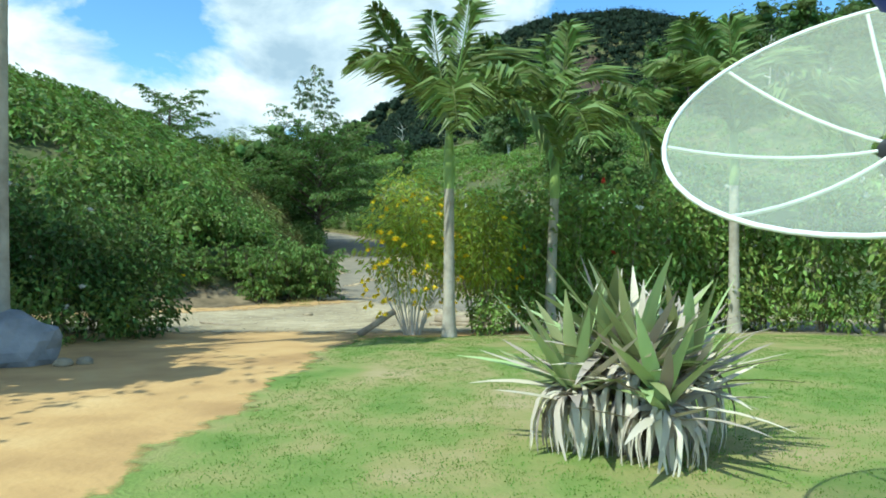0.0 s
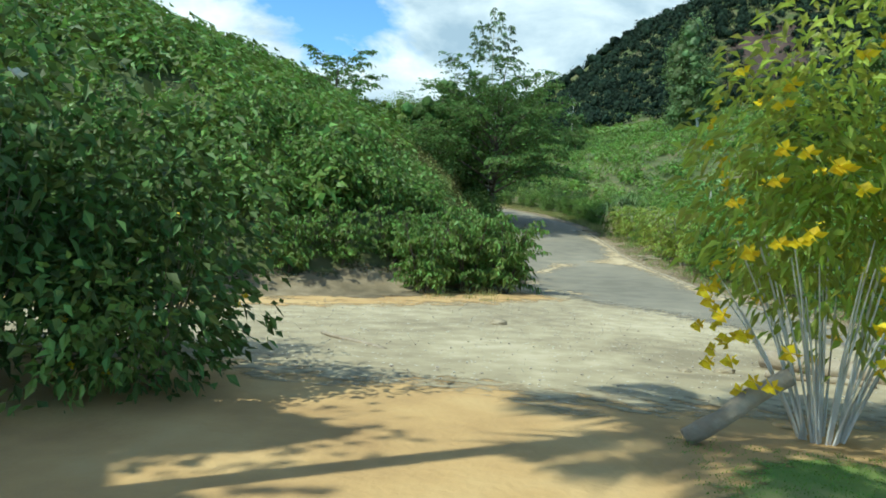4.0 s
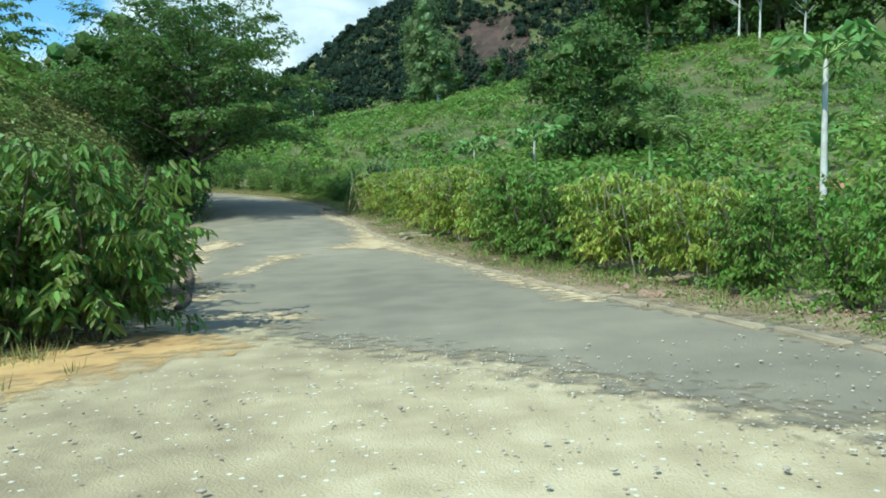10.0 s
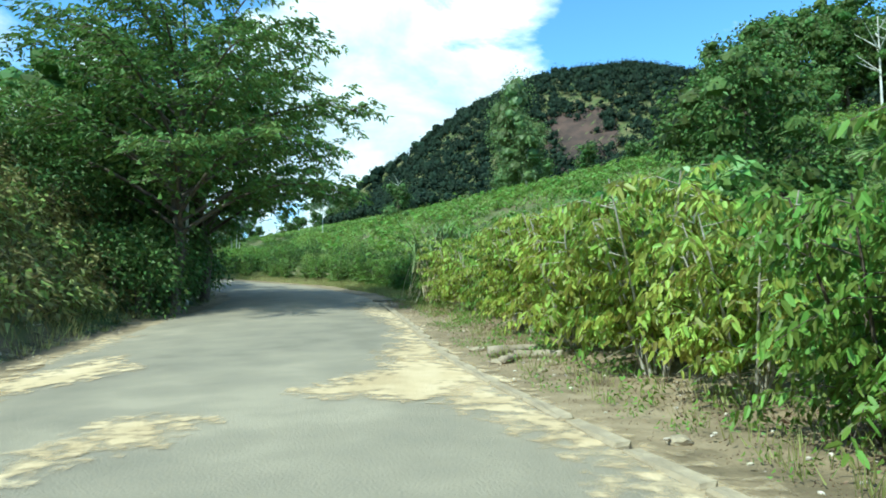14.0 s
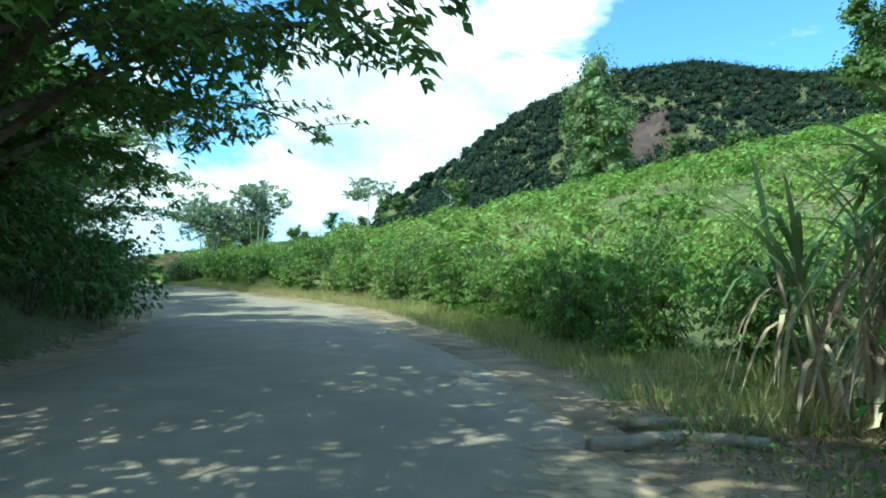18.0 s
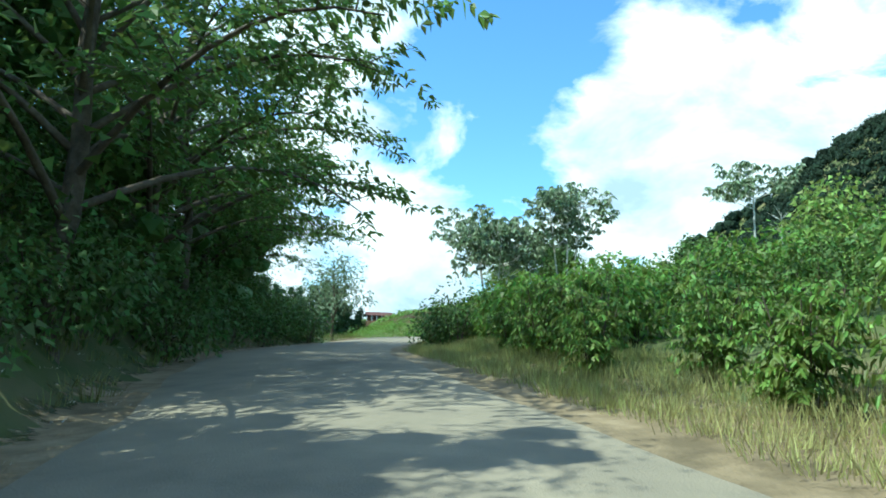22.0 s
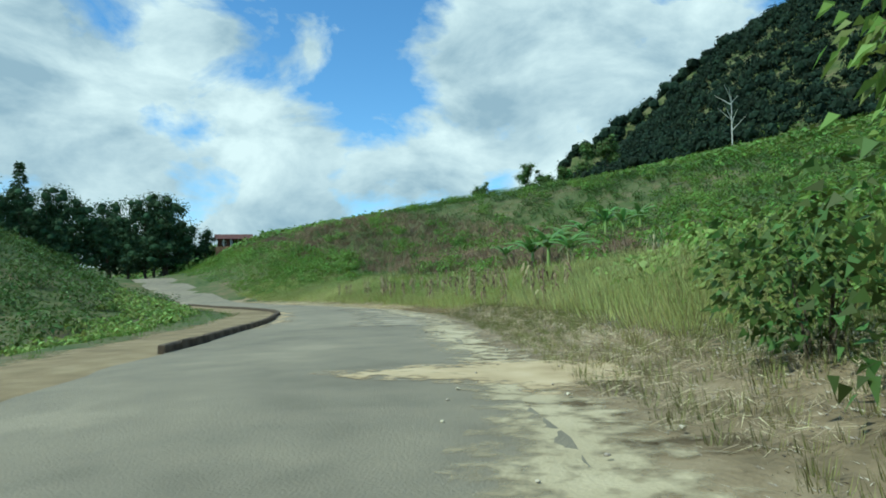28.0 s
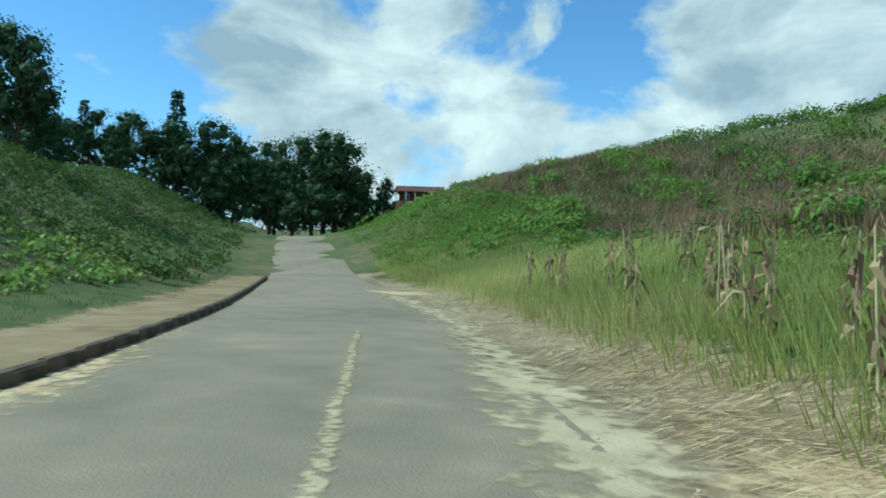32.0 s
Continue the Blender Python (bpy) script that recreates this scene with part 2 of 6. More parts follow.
M = {
    "soil": material("hill_soil", ((0.045, 0.075, 0.02), (0.075, 0.10, 0.028), (0.11, 0.115, 0.045), (0.17, 0.13, 0.07)), 0.9, 0.95, 0.6, 4.0),
    "asphalt": material("worn_asphalt", ((0.185, 0.162, 0.115), (0.222, 0.194, 0.138), (0.25, 0.217, 0.152), (0.30, 0.258, 0.18)), 1.3, 0.9, 0.45, 45.0, detail=14.0, speck=(14.0, 0.06, (0.36, 0.32, 0.25))),
    "gravel": material("pale_gravel", ((0.27, 0.217, 0.13), (0.36, 0.293, 0.175), (0.435, 0.357, 0.215), (0.53, 0.442, 0.28)), 2.2, 0.95, 0.5, 55.0, detail=12.0, speck=(8.0, 0.13, (0.62, 0.58, 0.48))),
    "dirt": material("ochre_dirt", ((0.36, 0.22, 0.09), (0.50, 0.32, 0.13), (0.58, 0.40, 0.18)), 1.2, 0.95, 0.4, 14.0, detail=9.0),
    "sand": material("washed_sand", ((0.40, 0.30, 0.165), (0.51, 0.395, 0.23), (0.59, 0.475, 0.30)), 2.0, 0.95, 0.4, 25.0, detail=9.0),
    "pale_sand": material("pale_washed_sand", ((0.33, 0.275, 0.17), (0.43, 0.36, 0.225), (0.53, 0.45, 0.29)), 2.0, 0.95, 0.4, 25.0, detail=9.0),
    "verge": material("verge_litter", ((0.13, 0.10, 0.055), (0.23, 0.175, 0.10), (0.33, 0.26, 0.16)), 2.4, 0.95, 0.7, 16.0, detail=9.0),
    "lawn": material("lawn_turf", ((0.13, 0.21, 0.04), (0.19, 0.25, 0.06), (0.29, 0.27, 0.10), (0.38, 0.31, 0.16)), 1.5, 0.95, 0.6, 30.0, detail=8.0),
    "grass": leaf_material("grass_blades", (0.10, 0.20, 0.03), (0.17, 0.27, 0.05), 0.4, 0.7, 0.2, 0.3),
    "dry_grass": leaf_material("tall_grass_blades", (0.26, 0.30, 0.085), (0.44, 0.42, 0.18), 0.4, 0.75, 0.2, 0.45),
    "straw": leaf_material("straw", (0.46, 0.38, 0.22), (0.60, 0.52, 0.34), 0.35, 0.85, 0.2, 0.2),
    "coffee": leaf_material("coffee_leaf", (0.11, 0.19, 0.035), (0.19, 0.29, 0.055), 0.45, 0.5, 0.3, 0.32),
    "coffee_pale": leaf_material("coffee_leaf_young", (0.21, 0.31, 0.05), (0.50, 0.53, 0.10), 0.6, 0.42, 0.35, 0.48),
    "feather": leaf_material("feathery_leaf", (0.085, 0.16, 0.033), (0.16, 0.25, 0.06), 0.4, 0.55, 0.25, 0.32),
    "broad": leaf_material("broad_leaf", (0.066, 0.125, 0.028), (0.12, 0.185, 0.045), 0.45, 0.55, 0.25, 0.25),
    # base colour carries the forest's self-shadow and cloud shadow, so it is near black
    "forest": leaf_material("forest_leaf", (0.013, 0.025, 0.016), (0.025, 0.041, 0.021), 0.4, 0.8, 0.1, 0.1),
    "pine": leaf_material("dark_needles", (0.05, 0.09, 0.042), (0.08, 0.13, 0.055), 0.35, 0.7, 0.15, 0.15),
    "cecropia": leaf_material("cecropia_leaf", (0.13, 0.19, 0.09), (0.25, 0.31, 0.18), 0.4, 0.5, 0.35, 0.25),
    "palm": leaf_material("palm_leaflet", (0.12, 0.20, 0.045), (0.22, 0.29, 0.085), 0.35, 0.45, 0.35, 0.3),
    "banana": leaf_material("banana_leaf", (0.12, 0.24, 0.05), (0.20, 0.33, 0.09), 0.3, 0.4, 0.35, 0.3),
    "cane": leaf_material("cane_leaf", (0.15, 0.24, 0.07), (0.24, 0.32, 0.12), 0.35, 0.55, 0.3, 0.3),
    "agave": leaf_material("furcraea_blade", (0.23, 0.33, 0.11), (0.46, 0.49, 0.25), 0.4, 0.5, 0.3, 0.1),
    "dead": leaf_material("dead_blade", (0.40, 0.35, 0.27), (0.64, 0.58, 0.47), 0.4, 0.85, 0.15, 0.1),
    "hedge": leaf_material("hedge_leaf", (0.18, 0.28, 0.055), (0.30, 0.39, 0.10), 0.45, 0.5, 0.3, 0.35),
    "yellowleaf": leaf_material("allamanda_leaf", (0.29, 0.38, 0.045), (0.48, 0.52, 0.09), 0.35, 0.45, 0.35, 0.5),
    "petal": leaf_material("yellow_petal", (0.80, 0.58, 0.01), (0.88, 0.68, 0.03), 0.15, 0.5, 0.3, 0.4),
    "white_petal": leaf_material("white_petal", (0.75, 0.75, 0.66), (0.82, 0.80, 0.72), 0.1, 0.5, 0.3, 0.4),
    "red_petal": leaf_material("red_petal", (0.65, 0.06, 0.04), (0.75, 0.12, 0.06), 0.1, 0.5, 0.3, 0.4),
    "bark": material("grey_brown_bark", ((0.06, 0.045, 0.03), (0.11, 0.085, 0.06), (0.17, 0.14, 0.105)), 6.0, 0.9, 0.8, 18.0),
    "pale_bark": material("pale_bark", ((0.42, 0.40, 0.34), (0.58, 0.56, 0.49), (0.68, 0.66, 0.60)), 5.0, 0.8, 0.4, 20.0),
    "palm_trunk": material("ringed_palm_trunk", ((0.28, 0.25, 0.19), (0.40, 0.36, 0.28), (0.48, 0.44, 0.35)), 5.0, 0.85, 0.5, 25.0),
    "crownshaft": material("green_crownshaft", ((0.22, 0.32, 0.08), (0.32, 0.42, 0.13)), 3.0, 0.45, 0.1, 20.0),
    "stone": material("grey_boulder", ((0.16, 0.16, 0.16), (0.25, 0.25, 0.25), (0.34, 0.33, 0.32)), 3.0, 0.9, 0.7, 12.0),
    "kerb": material("weathered_kerb", ((0.20, 0.165, 0.11), (0.30, 0.245, 0.16), (0.42, 0.345, 0.225)), 3.0, 0.95, 0.6, 20.0),
    "earth": material("red_earth", ((0.28, 0.13, 0.06), (0.38, 0.20, 0.10), (0.46, 0.28, 0.15)), 1.0, 0.95, 0.6, 9.0),
    "brick": material("broken_brick", ((0.20, 0.13, 0.085), (0.29, 0.195, 0.13), (0.38, 0.28, 0.20)), 6.0, 0.95, 0.6, 20.0),
    "rock": material("cliff_rock", ((0.025, 0.022, 0.017), (0.052, 0.035, 0.027), (0.09, 0.055, 0.042)), 0.12, 0.95, 0.8, 0.4),
    "paint": material("worn_yellow_paint", ((0.45, 0.34, 0.12), (0.55, 0.44, 0.18)), 4.0, 0.9, 0.2),
    "wall": material("dark_timber_wall", ((0.10, 0.05, 0.035), (0.16, 0.08, 0.05)), 2.0, 0.9, 0.3),
    "roof": material("clay_roof", ((0.09, 0.04, 0.035), (0.13, 0.06, 0.05)), 2.0, 0.9, 0.4),
    "white": material("white_plaster", ((0.65, 0.64, 0.6), (0.78, 0.77, 0.72)), 2.0, 0.8, 0.2),
    "rim": material("white_enamel", ((0.70, 0.72, 0.68), (0.80, 0.81, 0.76)), 4.0, 0.4, 0.05),
    "blue": material("blue_plastic", ((0.02, 0.03, 0.22), (0.03, 0.05, 0.30)), 4.0, 0.4, 0.0),
    "coffee_fresh": leaf_material("coffee_leaf_fresh", (0.11, 0.21, 0.033), (0.21, 0.32, 0.058), 0.45, 0.5, 0.3, 0.42),
    "lawn_blade": leaf_material("lawn_blade", (0.11, 0.24, 0.03), (0.19, 0.31, 0.05), 0.35, 0.7, 0.2, 0.35),
    "bank_grass": leaf_material("bank_grass_blade", (0.12, 0.16, 0.04), (0.26, 0.24, 0.09), 0.45, 0.75, 0.2, 0.25),
    "vine": leaf_material("vine_leaf", (0.085, 0.145, 0.04), (0.15, 0.21, 0.07), 0.4, 0.5, 0.3, 0.25),
    "earth_strip": material("brown_earth", ((0.16, 0.12, 0.06), (0.24, 0.18, 0.095), (0.32, 0.25, 0.14)), 1.4, 0.95, 0.5, 14.0, detail=9.0),
    "dead_maize": leaf_material("dry_maize_leaf", (0.19, 0.13, 0.08), (0.35, 0.26, 0.16), 0.4, 0.85, 0.15, 0.15),
    "husk": leaf_material("withered_husk", (0.22, 0.155, 0.09), (0.42, 0.33, 0.205), 0.5, 0.9, 0.1, 0.15),
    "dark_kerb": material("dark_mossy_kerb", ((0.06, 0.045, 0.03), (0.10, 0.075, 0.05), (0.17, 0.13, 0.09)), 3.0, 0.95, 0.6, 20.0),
    "tall_blade": leaf_material("tall_blade", (0.33, 0.39, 0.10), (0.54, 0.53, 0.21), 0.4, 0.75, 0.2, 0.5),
    "dust": material("dusty_chippings", ((0.25, 0.215, 0.15), (0.33, 0.285, 0.20), (0.45, 0.39, 0.28)), 2.0, 0.95, 0.5, 25.0, detail=10.0),
    "iron": material("dark_iron", ((0.03, 0.03, 0.03), (0.06, 0.06, 0.06)), 5.0, 0.5, 0.1, metal=0.6),
    "pebble": material("pebble", ((0.34, 0.29, 0.205), (0.45, 0.395, 0.295), (0.58, 0.52, 0.41)), 4.0, 0.9, 0.3, vary=0.3),
    "wood": material("weathered_log", ((0.20, 0.15, 0.10), (0.32, 0.26, 0.18), (0.40, 0.34, 0.25)), 5.0, 0.9, 0.6, 20.0),
}


def faded(m, width=0.22, grain=5.0):
    """A copy of a material that thins out raggedly towards the edge of its sheet."""
    m = m.copy()
    m.name += "_edge"
    nt = m.node_tree
    outp = nt.nodes["Material Output"]
    bsdf = outp.inputs["Surface"].links[0].from_socket
    att, tex, at2 = nt.nodes.new("ShaderNodeAttribute"), nt.nodes.new("ShaderNodeTexNoise"), nt.nodes.new("ShaderNodeTexCoord")
    att.attribute_name = "inset"
    tex.inputs["Scale"].default_value, tex.inputs["Detail"].default_value = grain, 8.0
    shift = nt.nodes.new("ShaderNodeMath")
    shift.operation, shift.inputs[1].default_value, shift.inputs[2].default_value = "MULTIPLY_ADD", width * 4.0, -width * 2.0
    total = nt.nodes.new("ShaderNodeMath")
    total.operation = "ADD"
    cut = nt.nodes.new("ShaderNodeMapRange")
    cut.inputs["From Min"].default_value, cut.inputs["From Max"].default_value = -width * 0.55, width * 0.55
    clear, mix = nt.nodes.new("ShaderNodeBsdfTransparent"), nt.nodes.new("ShaderNodeMixShader")
    for a, b in ((at2.outputs["Object"], tex.inputs["Vector"]), (tex.outputs["Fac"], shift.inputs[0]), (shift.outputs[0], total.inputs[0]),
                 (att.outputs["Fac"], total.inputs[1]), (total.outputs[0], cut.inputs["Value"]), (cut.outputs["Result"], mix.inputs["Fac"]),
                 (clear.outputs["BSDF"], mix.inputs[1]), (bsdf, mix.inputs[2]), (mix.outputs[0], outp.inputs["Surface"])):
        nt.links.new(a, b)
    return m


def mesh_cloth(name):
    """Fine wire mesh: part holes, part pale wire."""
    m = bpy.data.materials.new(name)
    m.use_nodes = True
    nt = m.node_tree
    clear, mix = nt.nodes.new("ShaderNodeBsdfTransparent"), nt.nodes.new("ShaderNodeMixShader")
    bsdf = nt.nodes["Principled BSDF"]
    spots_ = nt.nodes.new("ShaderNodeTexNoise")
    spots_.inputs["Scale"].default_value = 3.0
    span = nt.nodes.new("ShaderNodeMapRange")
    span.inputs["To Min"].default_value, span.inputs["To Max"].default_value = 0.20, 0.42
    bsdf.inputs["Base Color"].default_value, bsdf.inputs["Roughness"].default_value = (0.62, 0.68, 0.52, 1), 0.6
    nt.links.new(spots_.outputs["Fac"], span.inputs["Value"])
    nt.links.new(span.outputs["Result"], mix.inputs["Fac"])
    nt.links.new(clear.outputs["BSDF"], mix.inputs[1])
    nt.links.new(bsdf.outputs["BSDF"], mix.inputs[2])
    nt.links.new(mix.outputs[0], nt.nodes["Material Output"].inputs["Surface"])
    return m


M["mesh"] = mesh_cloth("wire_mesh")
for key_, w_ in (("dirt", 0.25), ("sand", 0.5), ("gravel", 1.0), ("verge", 0.35), ("lawn", 0.16), ("asphalt", 0.6), ("paint", 0.06), ("rock", 6.0), ("earth_strip", 0.35)):
    M[key_ + "_edge"] = faded(M[key_], w_, 0.12 if key_ == "rock" else 5.0)
M["earth_edge"] = faded(M["earth"], 0.8, 2.0)
M["worn_edge"] = faded(M["dust"], 1.5, 1.6)
M["chip_edge"] = faded(M["pale_sand"], 0.5, 4.0)
M["fringe_edge"] = faded(M["dirt"], 0.9, 3.0)
M["seam_edge"] = faded(M["pale_sand"], 0.06, 9.0)


# ---- mesh helpers ----
rng = np.random.default_rng(7)


def mesh_from(name, verts, faces, mat, smooth=False):
    """verts (n, 3); faces (m, k) of one size, as arrays."""
    me = bpy.data.meshes.new(name)
    verts, faces = np.asarray(verts, np.float32), np.asarray(faces, np.int32)
    k = faces.shape[1]
    me.vertices.add(len(verts))
    me.vertices.foreach_set("co", verts.ravel())
    me.loops.add(faces.size)
    me.loops.foreach_set("vertex_index", faces.ravel())
    me.polygons.add(len(faces))
    me.polygons.foreach_set("loop_start", np.arange(0, faces.size, k, dtype=np.int32))
    me.polygons.foreach_set("use_smooth", np.full(len(faces), smooth))
    me.update(calc_edges=True)
    me.materials.append(mat)
    return me


def part(name, me, parent, label=""):
    ob = new(name, me)
    ob.parent = parent
    if label:
        ob["label"] = label
    return ob


def thing(name, label, category, at=(0, 0, 0), group="", kind="", me=None):
    ob = new(name, me)
    ob.location = at
    return tagged(ob, label, category, group, kind)


def unit(v):
    return v / (np.linalg.norm(v, axis=-1, keepdims=True) + 1e-9)


def leaf_quads(p, d, length, width, droop=0.25, r=None):
    """Kite-shaped folded leaves at p along d. Returns verts and quad faces."""
    r = r or rng
    n = len(p)
    d = unit(d)
    side = unit(np.cross(d, r.normal(size=(n, 3)) * 0.9 + (0, 0, 0.8)))
    up = np.cross(side, d)
    length = np.broadcast_to(np.asarray(length, float), (n,))[:, None] * r.uniform(0.7, 1.25, (n, 1))
    width = np.broadcast_to(np.asarray(width, float), (n,))[:, None] * r.uniform(0.75, 1.2, (n, 1))
    mid = p + d * length * 0.45
    tip = p + d * length - np.array((0, 0, 1.0)) * length * droop
    a = mid + side * width * 0.5 + up * width * 0.12
    b = mid - side * width * 0.5 + up * width * 0.12
    v = np.stack([p, a, tip, b], 1).reshape(-1, 3)
    f = np.arange(4 * n).reshape(n, 4)
    return v, f


def leaf_ovals(p, d, length, width, droop=0.25, r=None):
    """Pointed oval leaves folded along the midrib: two quads each."""
    r = r or rng
    v, f = leaf_quads(p, d, length, width, droop, r)
    v = v.reshape(-1, 4, 3)
    p0, a, tip, b = v[:, 0], v[:, 1], v[:, 2], v[:, 3]
    mid = (a + b) / 2
    half_a, half_b = a - mid, b - mid
    c1, c2 = p0 * 0.45 + mid * 0.55, mid * 0.45 + tip * 0.55
    out_ = np.stack([p0, c1 + half_a, c2 + half_a * 0.85, tip, c2 + half_b * 0.85, c1 + half_b], 1).reshape(-1, 3)
    i = np.arange(len(v))[:, None] * 6
    return out_, np.concatenate([i + (0, 1, 2, 3), i + (0, 3, 4, 5)])


def leaf_tris(p, d, length, width, droop=0.25, r=None):
    """Three-cornered leaves for plants that stay far off."""
    v, f = leaf_quads(p, d, length, width, droop, r)
    v = v.reshape(-1, 4, 3)
    a = v[:, 0] * 0.5 + v[:, 1] * 0.5 + (v[:, 1] - v[:, 3]) * 0.3
    b = v[:, 0] * 0.5 + v[:, 3] * 0.5 + (v[:, 3] - v[:, 1]) * 0.3
    v = np.stack([a, b, v[:, 2]], 1).reshape(-1, 3)
    return v, np.arange(len(v)).reshape(-1, 3)


def as_tris(piece):
    v, f = piece
    f = np.asarray(f)
    return (v, f) if f.shape[1] == 3 else (v, np.concatenate([f[:, (0, 1, 2)], f[:, (0, 2, 3)]]))


def lump(seed, level=1):
    """A ragged unit ball of leaves, as arrays of triangles."""
    bm = bmesh.new()
    bmesh.ops.create_icosphere(bm, subdivisions=level, radius=1.0)
    bm.verts.index_update()
    v = np.array([x.co for x in bm.verts]) * np.random.default_rng(seed).uniform(0.75, 1.2, (len(bm.verts), 1))
    f = np.array([[x.index for x in q.verts] for q in bm.faces])
    bm.free()
    return v, f


def join(*pieces):
    vs, fs, n = [], [], 0
    for v, f in pieces:
        vs.append(v)
        fs.append(np.asarray(f) + n)
        n += len(v)
    return np.concatenate(vs), np.concatenate(fs)


def tube(points, radii, sides=7):
    """A tapered tube along points, as quads."""
    pts, radii = np.asarray(points, float), np.asarray(radii, float)
    t = unit(np.gradient(pts, axis=0))
    ref = np.where(np.abs(t[:, 2:3]) > 0.9, np.array([[1.0, 0, 0]]), np.array([[0, 0, 1.0]]))
    a = unit(np.cross(t, ref))
    b = np.cross(t, a)
    ang = np.linspace(0, 2 * math.pi, sides, endpoint=False)
    ring = pts[:, None] + radii[:, None, None] * (np.cos(ang)[None, :, None] * a[:, None] + np.sin(ang)[None, :, None] * b[:, None])
    v = ring.reshape(-1, 3)
    f = []
    for i in range(len(pts) - 1):
        for k in range(sides):
            m = (k + 1) % sides
            f.append((i * sides + k, i * sides + m, (i + 1) * sides + m, (i + 1) * sides + k))
    return v, np.array(f)


def bend(a, b, sag=0.0, n=5, wob=0.0):
    """Points from a to b, bowed downward by sag in the middle."""
    s = np.linspace(0, 1, n)[:, None]
    p = np.asarray(a, float) * (1 - s) + np.asarray(b, float) * s
    p[:, 2] -= sag * np.sin(s[:, 0] * math.pi)
    if wob:
        p[1:-1] += rng.normal(size=(n - 2, 3)) * wob
    return p


# ---- the lie of the land ----
ROAD_Y = np.array([25, 30, 36, 41, 47, 53, 58, 64, 70, 76, 82, 88, 95, 103, 110, 117, 123, 130, 137, 144, 150, 156.5, 169, 186, 222, 252, 700.0])
ROAD_X = np.array([-0.5, -1.0, -1.95, -3.2, -4.8, -5.9, -6.9, -8.3, -10.2, -13, -17, -22, -27.5, -32, -35, -37.7, -40.2, -42.8, -45.2, -47.8, -50.8, -54.6, -65.1, -82.3, -121.8, -157, -600.0])
LEVEL_Y = np.array([-40, 0, 5, 10, 13.7, 16.6, 19, 24, 31, 36, 41, 51, 56.6, 62.5, 71.7, 81, 91, 112.8, 124.8, 138.7, 156, 172, 190, 203, 216, 224, 240, 260, 400, 700.0])
LEVEL_Z = np.array([0.3, 0, -0.2, -0.31, -0.44, -0.59, -0.76, -0.86, -0.84, -0.70, -0.38, 0.43, 0.9, 1.4, 2.13, 3.01, 4.27, 5.94, 7.02, 7.21, 7.3, 7.5, 7.9, 10.0, 12.1, 12.5, 12.8, 13.1, 20, 34.0])
HALF = 3.25


def smooth(a, b, x):
    s = np.clip((x - a) / (b - a), 0, 1)
    return s * s * (3 - 2 * s)


def soft_interp(y, ys, vs, w):
    return sum(np.interp(y + o * w, ys, vs) for o in (-1, -0.5, 0, 0.5, 1)) / 5


def road_x(y):
    return soft_interp(y, ROAD_Y, ROAD_X, 3.0)


def road_z(y):
    return soft_interp(y, LEVEL_Y, LEVEL_Z, 2.5)


# the road's true half widths, right and left of its middle line
RIGHT_Y = np.array([24, 27, 30, 34, 42, 45, 49, 60, 64, 68, 72, 79, 83, 88, 97, 103, 113, 120, 135, 148, 165, 172, 190, 260.0])
RIGHT_W = np.array([3.1, 2.75, 2.45, 2.33, 2.35, 2.65, 3.0, 3.2, 3.1, 2.95, 3.3, 3.35, 2.75, 2.45, 2.55, 2.7, 3.15, 2.9, 2.75, 2.35, 2.2, 2.0, 2.2, 2.6])
LEFT_Y = np.array([24, 33, 41, 49, 55, 61, 75, 85, 95, 101, 108, 122, 135, 143, 150, 157, 161, 170, 190, 260.0])
LEFT_W = np.array([3.3, 3.45, 3.6, 3.35, 2.95, 2.3, 2.2, 2.2, 2.6, 2.95, 2.7, 2.5, 2.7, 3.0, 3.25, 2.95, 2.65, 3.0, 3.3, 3.0])


def true_off(y, off):
    """Offsets on a road of even half width HALF, moved to the road's true edges at y."""
    r, l = soft_interp(y, RIGHT_Y, RIGHT_W, 1.5), soft_interp(y, LEFT_Y, LEFT_W, 1.5)
    off = np.asarray(off, float)
    return np.where(off > 0, np.where(off < HALF, off * r / HALF, off - HALF + r), np.where(off > -HALF, off * l / HALF, off + HALF - l))


def even_off(y, off):
    """The way back from true_off."""
    r, l = soft_interp(y, RIGHT_Y, RIGHT_W, 1.5), soft_interp(y, LEFT_Y, LEFT_W, 1.5)
    off = np.asarray(off, float)
    return np.where(off > 0, np.where(off < r, off * HALF / r, off + HALF - r), np.where(off > -l, off * HALF / l, off - HALF + l))


def lateral(x, y):
    """Metres to the right of the road's middle line, as on a road of even width."""
    slope = (road_x(y + 0.5) - road_x(y - 0.5))
    return even_off(y, (x - road_x(y)) / np.sqrt(1 + slope**2))


def mountain(az):
    return np.interp(az, [-12, -7, -3.2, 0.4, 3, 6.3, 9.5, 16, 23, 35, 60, 100], [0, 5, 30, 55, 69, 78, 85, 78, 55, 45, 40, 0])


